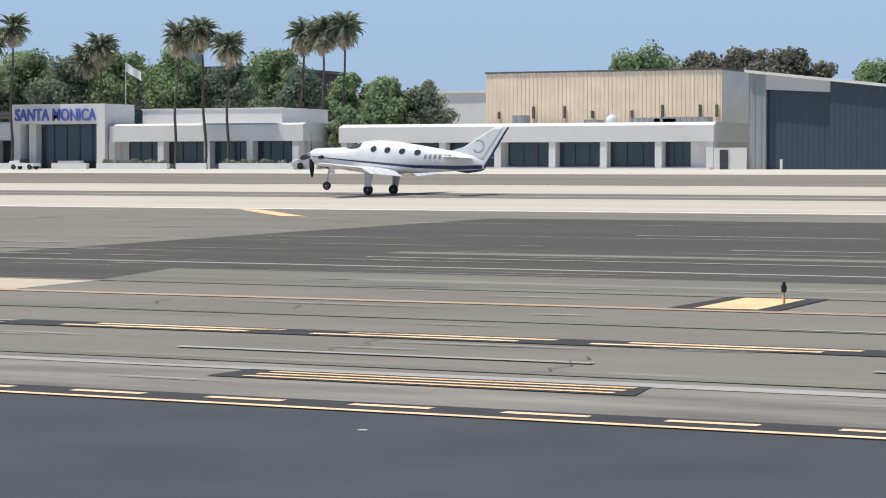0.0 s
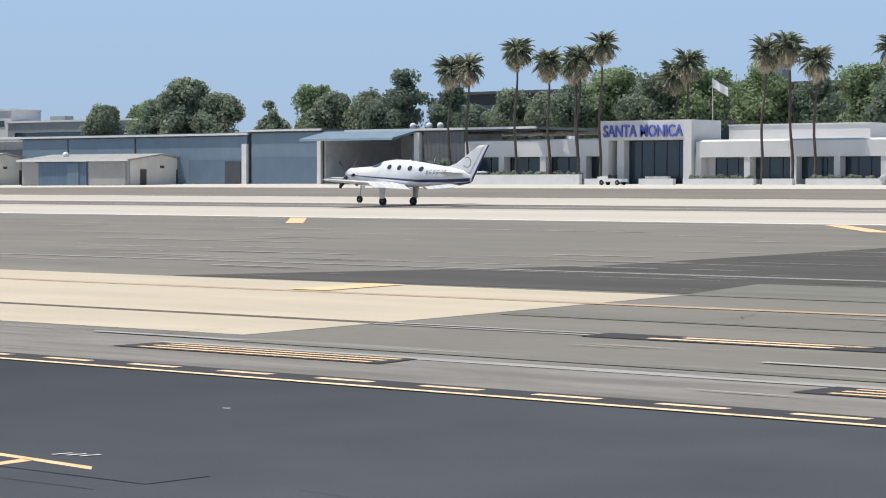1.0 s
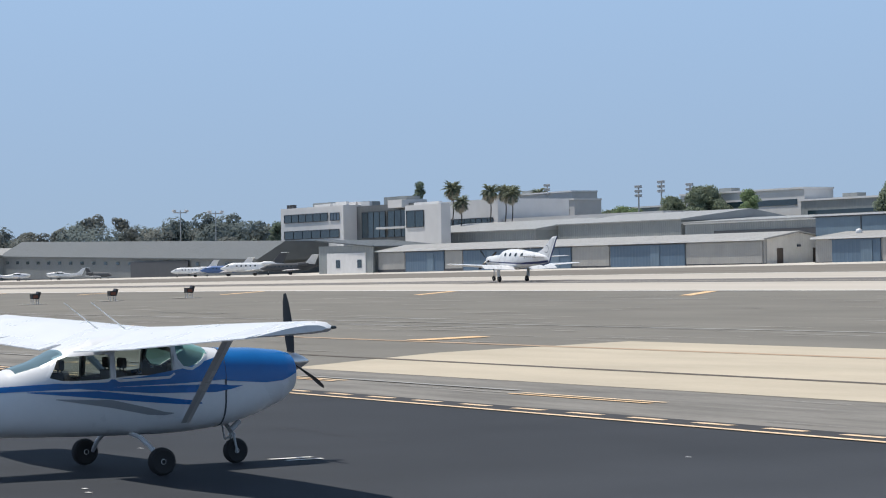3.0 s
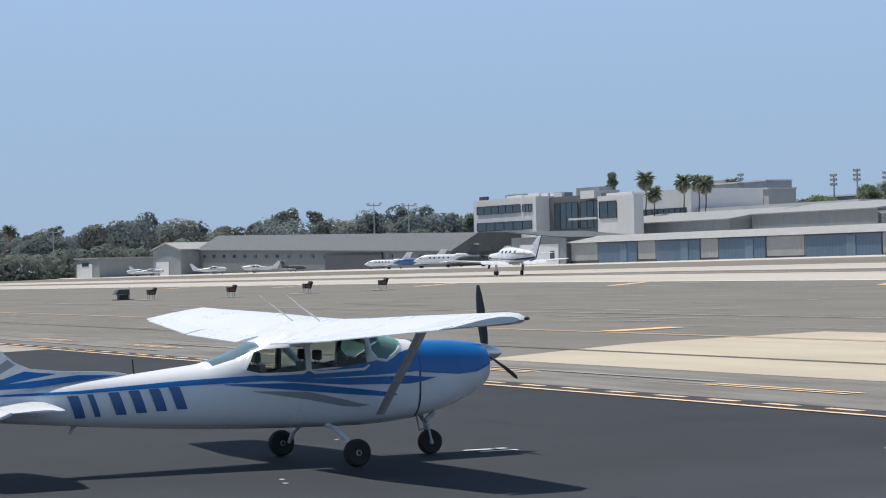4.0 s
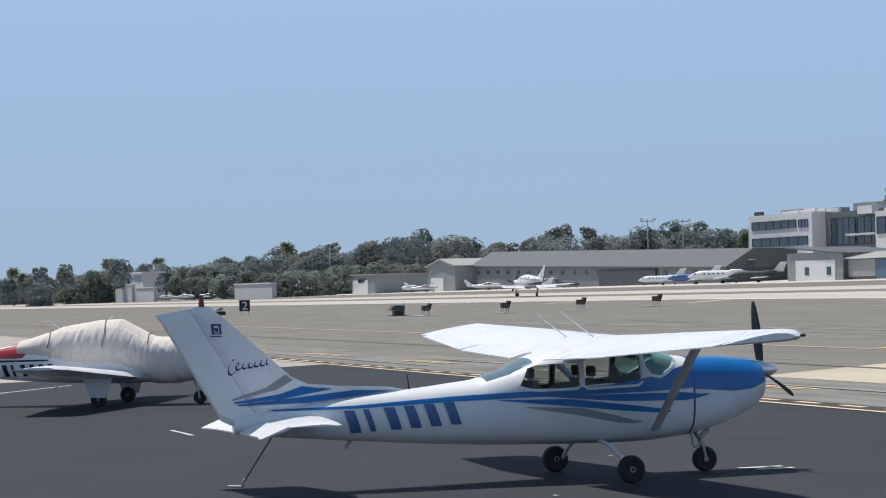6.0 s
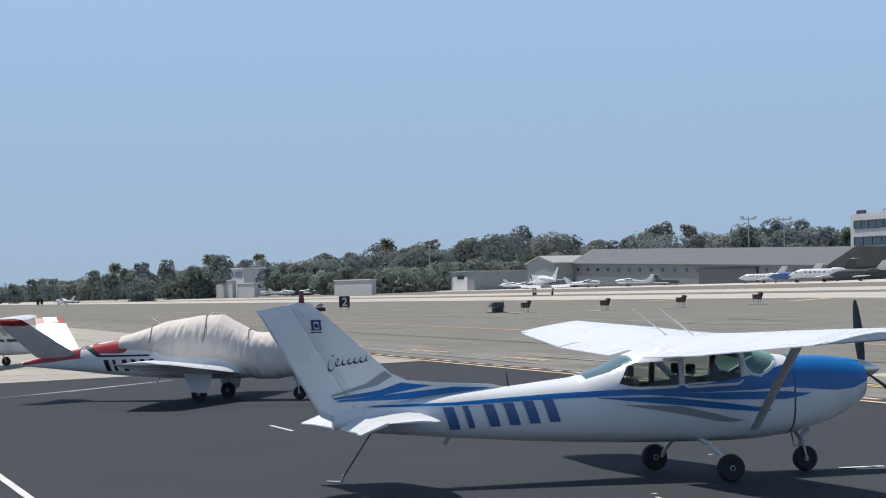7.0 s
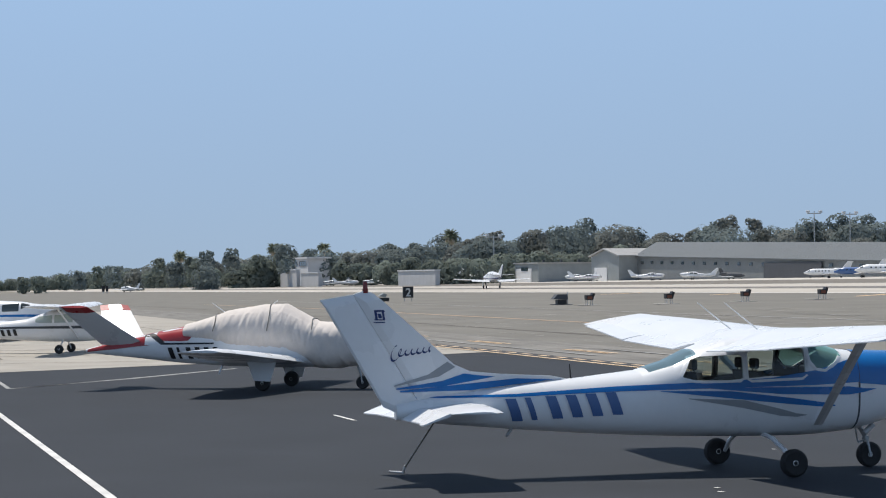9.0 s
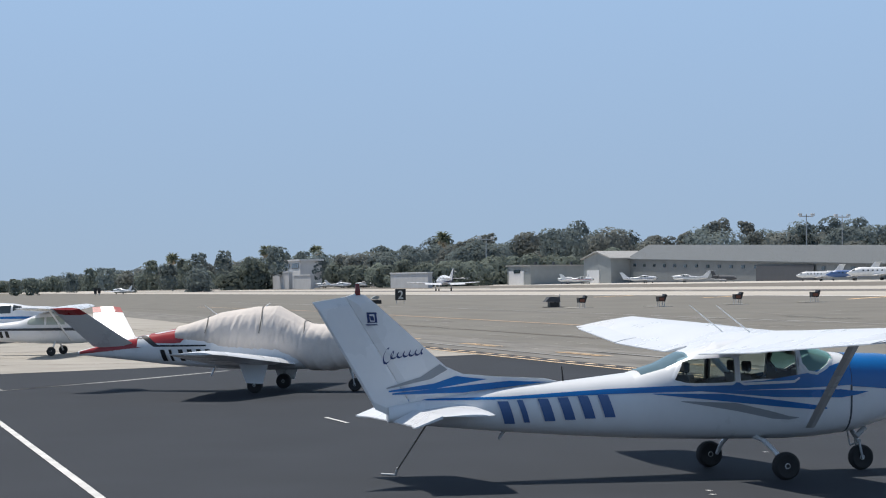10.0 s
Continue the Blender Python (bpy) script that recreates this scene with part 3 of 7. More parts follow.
    paint("scuff_marks", bm_rows[0], 0.026, M_SCUFF, "chalky pale scuffs along the worn asphalt", "stuff")
    paint("dark_patches", bm_rows[1], 0.025, M_DARK, "dark tar smears along the worn asphalt", "stuff")
    # slab joints of the old concrete apron
    for k in range(9):
        paint("slab_joint", [rect(-80 - 7.5 * k - 0.12, -80 - 7.5 * k, -20, 24)], 0.008, M_JOINT, "dark slab joint")
    for y in (-6, 0, 6, 12, 18):
        paint("slab_joint", [rect(-150, -84, y, y + 0.08)], 0.008, M_JOINT, "dark slab joint")


ground()


# ---- aircraft ----
def plate(name, mat, parent, pts, x, t, label="", smooth=False):
    """A fin-like plate: outline in y and z, half thickness t about x, with a thinner rim."""
    bm = bmesh.new()
    cy, cz = sum(p[0] for p in pts) / len(pts), sum(p[1] for p in pts) / len(pts)
    inner = [(cy + (y - cy) * 0.86, cz + (z - cz) * 0.86) for y, z in pts]
    skin(bm, [[(x - t, y, z) for y, z in inner], [(x - t * 0.3, y, z) for y, z in pts], [(x + t * 0.3, y, z) for y, z in pts], [(x + t, y, z) for y, z in inner]])
    return part(name, bm, mat, parent, label, smooth)


def marks(hull, parent, mat, side, y0, y1, zlo, zhi, count, slant=0.08, zs=0.0, label="plain bar of the side marking"):
    """The side marking as plain upright bars on a flank."""
    step = (y1 - y0) / count
    for i in range(count):
        a = y0 + step * (i + 0.12)
        b = y0 + step * (i + (0.80 if i != 1 else 0.5))
        dz = zs * (i + 0.5) / count
        w = (b - a)
        bm = hull.decal(bmesh.new(), [(a + 0.12 * w, zlo + dz, zhi + dz), (b - 0.12 * w, zlo + dz, zhi + dz)], side, 0.012, 3, 6)
        for v in bm.verts:
            v.co.y -= slant * (v.co.z - zlo) * side
        part("marking_bar", bm, mat, parent, label)


def blade(bm, ang, r, w, y):
    """One twisted propeller blade from the hub outwards."""
    rings = []
    for i in range(9):
        u = i / 8
        rad = 0.10 + (r - 0.10) * u
        ch = w * (0.55 + 0.9 * math.sin(math.pi * min(1, 0.15 + 0.75 * u))) * (1 if u < 0.95 else 0.7)
        tw = radians(62 - 45 * u)
        th = 0.035 * (1.15 - u)
        ring = []
        for c, t in ((-0.5, 0), (-0.2, 1), (0.2, 1), (0.5, 0), (0.2, -1), (-0.2, -1)):
            a, b = c * ch, t * th / 2
            ring.append((a * math.cos(tw) - b * math.sin(tw), y + a * math.sin(tw) + b * math.cos(tw), rad))
        rings.append(ring)
    tmp = bmesh.new()
    skin(tmp, rings)
    me = bpy.data.meshes.new("blade_shape")
    tmp.transform(Matrix.Rotation(ang, 4, 'Y'))
    tmp.to_mesh(me)
    tmp.free()
    bm.from_mesh(me)
    bpy.data.meshes.remove(me)
    return bm


def propeller(parent, at, r, w, angles, spin_len, spin_r, mat=M_BLACK):
    hub = thing_part("propeller", parent, at)
    for a in angles:
        part("blade", blade(bmesh.new(), radians(90 - a), r, w, 0.05), mat, hub, "black propeller blade", True)
    bm = bmesh.new()
    skin(bm, [[(spin_r * k * math.cos(q), y, spin_r * k * math.sin(q)) for q in [2 * math.pi * i / 20 for i in range(20)]] for y, k in ((-0.06, 0.96), (0.0, 1.0), (spin_len * 0.35, 0.86), (spin_len * 0.7, 0.52), (spin_len * 0.93, 0.2), (spin_len, 0.04))])
    part("spinner", bm, M_METAL, hub, "polished spinner cone", True)
    return hub


def high_wing_plane():
    """White high-wing single with blue stripes, parked facing the runway."""
    top = thing("light_aircraft", "white high-wing aeroplane with royal blue cowling, tied down on apron", "airplane", (-31.0, 12.7, 0), "", 1.5)
    hull = Hull([(2.61, 1.08, 1.53, 0.34, 2.2), (2.56, 0.98, 1.585, 0.44, 2.3), (2.40, 0.86, 1.625, 0.50, 2.5), (2.0, 0.70, 1.665, 0.53, 2.7), (1.5, 0.57, 1.68, 0.555, 3.0), (1.15, 0.53, 1.71, 0.565, 3.0), (0.85, 0.505, 1.80, 0.57, 3.2), (0.50, 0.495, 1.90, 0.57, 3.4),
                 (0.0, 0.50, 1.93, 0.57, 3.4), (-0.6, 0.51, 1.87, 0.56, 3.2), (-0.95, 0.52, 1.76, 0.54, 2.9), (-1.35, 0.53, 1.58, 0.50, 2.6), (-1.8, 0.55, 1.455, 0.45, 2.4), (-2.6, 0.60, 1.37, 0.36, 2.2), (-3.5, 0.67, 1.29, 0.27, 2.2), (-4.5, 0.76, 1.18, 0.17, 2.2), (-5.25, 0.84, 1.06, 0.08, 2.0)])
    panes = [("side_window", [(-1.27, 1.36, 1.37), (-1.12, 1.32, 1.60), (-1.0, 1.31, 1.64), (-0.46, 1.315, 1.665), (-0.41, 1.34, 1.64)], M_PANE),
             ("side_window", [(-0.33, 1.33, 1.68), (-0.28, 1.31, 1.70), (0.47, 1.33, 1.755), (0.53, 1.36, 1.72)], M_PANE),
             ("front_window", [(0.61, 1.57, 1.76), (0.70, 1.46, 1.77), (0.83, 1.44, 1.77), (1.0, 1.54, 1.74), (1.12, 1.66, 1.70)], M_PANET)]

    def glazed(c):
        """Whether a point of the skin lies in a window opening."""
        for _, rows, _ in panes:
            ys = [q[0] for q in rows]
            if ys[0] - 0.02 < c.y < ys[-1] + 0.02 and np.interp(c.y, ys, [q[1] for q in rows]) - 0.02 < c.z < np.interp(c.y, ys, [q[2] for q in rows]) + 0.02:
                return True
        b, t, w, p = hull.at(c.y)
        u = (c.z - (b + t) / 2) / ((t - b) / 2)
        s = abs(u) ** (p / 2) if u > 0 else 0.0
        return (s > math.sin(radians(48)) and 0.68 < c.y < 1.10) or (s > math.sin(radians(60)) and -1.68 < c.y < -1.04)
    for nm, mt, lab, y0, y1, shrink in (("fuselage", M_WHITE, "glossy white fuselage", None, None, 1.0), ("cabin_lining", M_LINING, "dark grey cabin lining", -1.74, 1.16, 0.965)):
        bm = hull.mesh(230, 96, y0, y1)
        bmesh.ops.delete(bm, geom=[f for f in bm.faces if len(f.verts) == 4 and glazed(f.calc_center_median())], context='FACES')
        for v in bm.verts:
            if shrink < 1:
                b, t, w, p = hull.at(v.co.y)
                v.co.x *= shrink
                v.co.z = (b + t) / 2 + (v.co.z - (b + t) / 2) * shrink
        part(nm, bm, mt, top, lab, True)
    # cabin: seats, instrument panel
    for x in (-0.26, 0.26):
        for y in (0.08, -0.85):
            bm = bmesh.new()
            box(bm, x - 0.21, x + 0.21, y - 0.05, y + 0.42, 0.78, 0.92, 0.04)
            prism(bm, [(y + 0.02, 0.86), (y - 0.14, 1.42), (y - 0.22, 1.42), (y - 0.10, 0.86)], 0, x - 0.20, x + 0.20)
            box(bm, x - 0.11, x + 0.11, y - 0.23, y - 0.15, 1.45, 1.60, 0.03)
            tube(tube(bm, (x - 0.06, y - 0.19, 1.40), (x - 0.06, y - 0.19, 1.48), 0.01, 0.01, 6), (x + 0.06, y - 0.19, 1.40), (x + 0.06, y - 0.19, 1.48), 0.01, 0.01, 6)
            part("seat", bm, M_SEAT, top, "grey fabric seat with headrest")
    bm = bmesh.new()
    box(bm, -0.50, 0.50, 0.92, 1.10, 1.00, 1.46, 0.03)
    part("instrument_panel", bm, M_BLACK, top, "black instrument panel")
    # cowling in blue above a slanted line
    bm = bmesh.new()
    cow = [(1.38, 1.23), (2.0, 1.18), (2.3, 1.20), (2.58, 1.31)]
    ys = sorted({1.37 + 0.0395 * k for k in range(31)})
    grid = []
    for y in ys:
        b, t, w, p = hull.at(y)
        zl = float(np.interp(y, [c[0] for c in cow], [c[1] for c in cow]))
        zc, hh = (b + t) / 2, (t - b) / 2
        s0 = math.asin(max(-1, min(1, math.copysign(abs((zl - zc) / hh) ** (p / 2), zl - zc))))
        row = []
        for k in range(25):
            a = s0 + (math.pi - 2 * s0) * k / 24
            c, s = math.cos(a), math.sin(a)
            x, z = w * math.copysign(abs(c) ** (2 / p), c), zc + hh * math.copysign(abs(s) ** (2 / p), s)
            row.append(bm.verts.new((x * 1.012, y, z + 0.006 * s)))
        grid.append(row)
    for a, b in zip(grid, grid[1:]):
        for k in range(24):
            bm.faces.new((a[k], a[k + 1], b[k + 1], b[k]))
    part("cowling_top", bm, M_BLUE, top, "royal blue upper cowling", True)
    bm = bmesh.new()
    grid = []
    for y in (1.345, 1.375):
        b, t, w, p = hull.at(y)
        grid.append([bm.verts.new((1.008 * w * math.copysign(abs(math.cos(q)) ** (2 / p), math.cos(q)), y, (b + t) / 2 + 1.006 * (t - b) / 2 * math.copysign(abs(math.sin(q)) ** (2 / p), math.sin(q)))) for q in [2 * math.pi * i / 36 for i in range(36)]])
    for i in range(36):
        bm.faces.new((grid[0][i], grid[0][(i + 1) % 36], grid[1][(i + 1) % 36], grid[1][i]))
    part("cowling_seam", bm, M_DKTRIM, top, "dark cowling seam")
    for side in (1, -1):
        for mt, nm, rows in (
            (M_BLUE, "stripe", [(-5.0, 1.13, 1.15), (-3.6, 1.13, 1.17), (-2.2, 1.18, 1.25), (-1.0, 1.20, 1.29), (0.0, 1.21, 1.33), (0.7, 1.22, 1.43), (1.36, 1.25, 1.60)]),
            (M_BLUE, "stripe", [(-0.9, 1.20, 1.21), (0.2, 1.10, 1.20), (1.2, 1.075, 1.19), (1.45, 1.11, 1.16), (1.62, 1.15, 1.155)]),
            (M_BLUE, "stripe", [(-1.6, 1.17, 1.18), (-0.6, 1.06, 1.16), (0.3, 0.96, 1.05), (0.85, 0.91, 0.97), (0.98, 0.92, 0.935)]),
            (M_GREYS, "pinstripe", [(-1.2, 1.06, 1.07), (-0.4, 0.92, 1.03), (0.15, 0.80, 0.90), (0.40, 0.78, 0.83), (0.55, 0.80, 0.81)])):
            part(nm, hull.decal(bmesh.new(), rows, side, 0.007, 40, 5), mt, top, "blue paint stripe" if mt is M_BLUE else "silver-grey paint stripe", True)
        for nm, rows, mt in panes:
            w = part(nm, hull.decal(bmesh.new(), rows, side, -0.004, 14, 6), mt, top, "clear cabin window" if mt is M_PANE else "green tinted quarter window", True)
            w.visible_shadow = False
            ys = np.unique(np.r_[np.linspace(rows[0][0], rows[-1][0], 16), [q[0] for q in rows]])
            loop = [Vector((y, np.interp(y, [q[0] for q in rows], [q[1] for q in rows]))) for y in ys] + [Vector((y, np.interp(y, [q[0] for q in rows], [q[2] for q in rows]))) for y in ys[::-1]]
            bm, edge = bmesh.new(), []
            for i, q in enumerate(loop):
                d = (loop[(i + 1) % len(loop)] - loop[i - 1]).normalized()
                o = q + Vector((d.y, -d.x)) * 0.048
                edge.append([bm.verts.new((side * (hull.half(*p) + k), *p)) for p, k in ((o, 0.003), (q + (o - q) * 0.6, 0.010), (q, 0.009), (q, -0.03))])
            for i in range(len(edge)):
                for k in range(3):
                    bm.faces.new((edge[i][k], edge[i][k + 1], edge[i - 1][k + 1], edge[i - 1][k]))
            part("window_surround", bm, M_WHITE, w, "white window surround", True)
        marks(hull, top, M_REG, side, -3.72, -2.02, 0.79, 1.10, 6, 0.35 * side, 0.08)
    # windscreen and rear window
    for nm, ya, yb, mt, low in (("windscreen", 0.66, 1.12, M_PANET, 46), ("rear_window", -1.70, -1.02, M_PANER, 57)):
        bm = bmesh.new()
        grid = []
        for k in range(9):
            y = ya + (yb - ya) * k / 8
            b, t, w, p = hull.at(y)
            row = []
            for i in range(17):
                a = radians(low + (180 - 2 * low) * i / 16)
                c, s = math.cos(a), math.sin(a)
                row.append(bm.verts.new((1.008 * w * math.copysign(abs(c) ** (2 / p), c), y, (b + t) / 2 + (t - b) / 2 * abs(s) ** (2 / p) + 0.008)))
            grid.append(row)
        for a, b in zip(grid, grid[1:]):
            for i in range(16):
                bm.faces.new((a[i], a[i + 1], b[i + 1], b[i]))
        part(nm, bm, mt, top, "tinted curved glazing", True).visible_shadow = False
    # wing with flaps and ailerons
    def st(x):
        a = abs(x)
        le = float(np.interp(a, [0, 2.6, 5.2, 5.42], [0.72, 0.72, 0.55, 0.34]))
        te = float(np.interp(a, [0, 2.6, 5.2, 5.42], [-0.98, -0.98, -0.66, -0.60]))
        z = float(np.interp(a, [0, 0.6, 5.42], [1.90, 1.905, 2.06]))
        th = float(np.interp(a, [0, 2.6, 5.2, 5.42], [0.21, 0.21, 0.16, 0.09]))
        drop = float(np.interp(a, [0, 2.6, 5.2, 5.42], [0.185, 0.175, 0.09, 0.07]))
        return le, te, z, th, drop
    bm = bmesh.new()
    rows = []
    for x in [-5.42, -5.3, -5.2, -4, -2.6, -1.2, 0, 1.2, 2.6, 4, 5.2, 5.3, 5.42]:
        le, te, z, th, drop = st(x)
        full = le - te
        cut = 0.34 if abs(x) < 5.25 else 0.0
        rows.append((x, le, te + cut, z, th, drop * (full - cut) / full))
    part("wing", slab_wing(bm, rows), M_WHITE, top, "white high wing", True)
    for side in (1, -1):
        for nm, xa, xb in (("flap", 0.62, 2.66), ("aileron", 2.70, 5.18)):
            bm = bmesh.new()
            rings = []
            for x in (xa, (xa + xb) / 2, xb):
                le, te, z, th, drop = st(x)
                d = 0.006 if nm == "flap" else 0.0
                z -= drop
                up = drop * 0.335 / (le - te)
                rings.append([(side * x, te + 0.335, z + up + 0.035), (side * x, te + 0.20, z + 0.6 * up + 0.03 - d / 2), (side * x, te, z + 0.004 - d), (side * x, te, z - 0.010 - d), (side * x, te + 0.335, z + up - 0.012)])
            part(nm, skin(bm, rings), M_WHITE, top, "", True)
        bm = bmesh.new()
        skin(bm, [[(side * 0.55 + side * dx * 1.0, 0.72 + dy, 0.66) for dx, dy in ((0, 0.07), (0.025, 0), (0, -0.07), (-0.025, 0))], [(side * 2.85 + side * dx, 0.30 + dy, 1.93) for dx, dy in ((0, 0.08), (0.03, 0), (0, -0.08), (-0.03, 0))]])
        part("wing_strut", bm, M_WHITE, top, "white painted wing strut")
        bm = bmesh.new()
        bmesh.ops.create_uvsphere(bm, u_segments=10, v_segments=6, radius=0.03, matrix=Matrix.Translation((side * 5.36, 0.47, 2.07)) @ Matrix.Diagonal((0.6, 1.5, 0.7, 1)))
        part("position_light", bm, M_CABIN, top, "small wing tip light", True)
        # tailplane
        bm = bmesh.new()
        slab_wing(bm, [(side * x, le, te, z, th) for x, le, te, z, th in ((0.08, -3.95, -4.92, 0.99, 0.09), (0.9, -4.08, -4.92, 0.99, 0.08), (1.44, -4.18, -4.92, 0.99, 0.06), (1.54, -4.30, -4.9, 0.99, 0.03))])
        part("tailplane", bm, M_WHITE, top, "", True)
        bm = bmesh.new()
        skin(bm, [[(side * x, -4.925, 1.005), (side * x, te, 0.86), (side * x, te, 0.845), (side * x, -4.925, 0.965)] for x, te in ((0.12, -5.20), (1.1, -5.22), (1.38, -5.30), (1.55, -5.30))])
        part("elevator", bm, M_WHITE, top, "white elevator drooping")
    # fin and rudder
    plate("fin", M_WHITE, top, [(-2.75, 1.34), (-3.6, 1.385), (-4.15, 1.44), (-4.42, 1.56), (-5.56, 2.56), (-5.68, 2.59), (-5.83, 2.54), (-4.92, 1.08), (-4.2, 1.16)], 0, 0.05, "white swept fin")
    plate("rudder", M_WHITE, top, [(-5.835, 2.54), (-6.29, 2.47), (-6.22, 2.37), (-5.42, 1.02), (-5.22, 0.93), (-4.925, 1.07)], 0, 0.035, "white rudder")
    for side in (1, -1):
        for mt, pts in ((M_GREYS, [(-5.28, 1.31), (-4.80, 1.45), (-4.53, 1.62), (-4.42, 1.545), (-4.65, 1.42), (-5.28, 1.29)]),
                        (M_BLUE, [(-5.25, 1.27), (-4.60, 1.36), (-4.30, 1.455), (-4.12, 1.43), (-3.85, 1.405), (-4.6, 1.285), (-5.25, 1.25)]),
                        (M_BLUE, [(-5.2, 1.235), (-4.2, 1.32), (-3.55, 1.375), (-3.0, 1.35), (-4.2, 1.225), (-5.2, 1.215)])):
            bm = bmesh.new()
            bm.faces.new([bm.verts.new((side * 0.056, y, z)) for y, z in pts])
            part("fin_stripe", bm, mt, top, "paint stripe sweeping up the fin")
        bm = bmesh.new()
        for y0, y1, z0, z1 in ((-5.535, -5.50, 2.19, 2.33), (-5.535, -5.40, 2.305, 2.33), (-5.535, -5.40, 2.19, 2.205), (-5.43, -5.40, 2.19, 2.33), (-5.49, -5.44, 2.22, 2.28), (-5.55, -5.39, 2.155, 2.17)):
            bm.faces.new([bm.verts.new((side * 0.058, y, z)) for y, z in ((y0, z0), (y1, z0), (y1 - 0.02, z1), (y0 - 0.02, z1))])
        part("emblem", bm, M_NAVY, top, "small dark square emblem")
        bm = bmesh.new()
        pts = []
        for i in range(121):   # one tall looped stroke, then a run of small loops, all leaning forwards
            u = i / 120
            big = max(0.0, 1 - u / 0.24)
            z = 1.725 + 0.17 * u * 0.4 + (0.035 + 0.085 * big) * math.sin(2 * math.pi * (0.2 + 6.5 * u))
            y = -5.30 + 0.52 * u + (0.022 + 0.03 * big) * math.cos(2 * math.pi * (0.2 + 6.5 * u)) + 0.35 * (z - 1.72)
            pts.append((y, z))
        for (ya, za), (yb, zb) in zip(pts, pts[1:]):
            bm.faces.new([bm.verts.new((side * 0.058, y, z)) for y, z in ((ya - 0.008, za - 0.012), (yb - 0.008, zb - 0.012), (yb + 0.008, zb + 0.012), (ya + 0.008, za + 0.012))])
        part("script_flourish", bm, M_NAVY, top, "dark wavy script flourish")
    part("beacon", tube(tube(bmesh.new(), (0, -5.66, 2.56), (0, -5.66, 2.62), 0.04), (0, -5.66, 2.62), (0, -5.66, 2.72), 0.035, 0.028), M_LENS, top, "dark red beacon", True)
    for x, y0, y1 in ((-0.25, -0.25, -0.75), (0.25, -0.05, -0.55)):
        part("antenna", tube(bmesh.new(), (x, y0, 2.0), (x, y1, 2.38), 0.012, 0.005, 6), M_WHITE, top, "thin roof antenna")
    part("antenna", tube(bmesh.new(), (0, -2.74, 1.35), (0, -2.76, 1.56), 0.014, 0.008, 6), M_BLACK, top, "stubby black antenna")
    part("tail_skid", tube(bmesh.new(), (0, -3.6, 0.70), (0, -3.68, 0.58), 0.03, 0.02, 6), M_STEEL, top)
    # landing gear
    for side in (1, -1):
        bm = bmesh.new()
        pts = [(0.30, -0.02, 0.54), (0.62, -0.01, 0.50), (0.95, 0.02, 0.36), (1.16, 0.04, 0.21)]
        for a, b in zip(pts, pts[1:]):
            tube(bm, (side * a[0], *a[1:]), (side * b[0], *b[1:]), 0.035, 0.03, 8)
        part("main_leg", bm, M_WHITE, top, "sprung white gear leg", True)
        wheel(top, side * 1.22, 0.04 if side > 0 else -0.06, 0.195, 0.195, 0.15, "main_wheel")
    bm = bmesh.new()
    tube(bm, (0, 1.60, 0.62), (0, 1.74, 0.40), 0.035, 0.03)
    tube(bm, (0.09, 1.76, 0.16), (0.05, 1.72, 0.42), 0.018)
    tube(bm, (-0.09, 1.76, 0.16), (-0.05, 1.72, 0.42), 0.018)
    tube(bm, (-0.06, 1.72, 0.42), (0.06, 1.72, 0.42), 0.03)
    tube(bm, (0, 1.56, 0.58), (0, 1.60, 0.36), 0.014, 0.014, 6)
    tube(bm, (0, 1.60, 0.36), (0, 1.74, 0.40), 0.014, 0.014, 6)
    part("nose_leg", bm, M_STEEL, top, "oleo nose leg with fork")
    wheel(top, 0, 1.77, 0.185, 0.185, 0.14, "nose_wheel")
    part("exhaust", tube(bmesh.new(), (0.18, 1.75, 0.62), (0.2, 1.6, 0.50), 0.04, 0.04), M_STEEL, top)
    propeller(top, (0, 2.67, 1.44), 1.02, 0.10, (101, -19, 221), 0.33, 0.145)
    # tie-down rope lies on its own
    rope = thing("tie_down_rope", "slack grey tie-down rope between tail and apron ring", "rope", (-31.6, 7.80, 0))
    part("line", tube(bmesh.new(), (-0.55, 0.1, 0.10), (0.45, 0.25, 0.76), 0.012, 0.012, 6), M_ROPE, rope)
    part("ring", tube(tube(bmesh.new(), (-0.62, 0.08, 0.0), (-0.55, 0.1, 0.12), 0.02, 0.02, 6), (-0.9, -0.05, 0.01), (-0.6, 0.08, 0.02), 0.015, 0.015, 6), M_STEEL, rope)
    return top


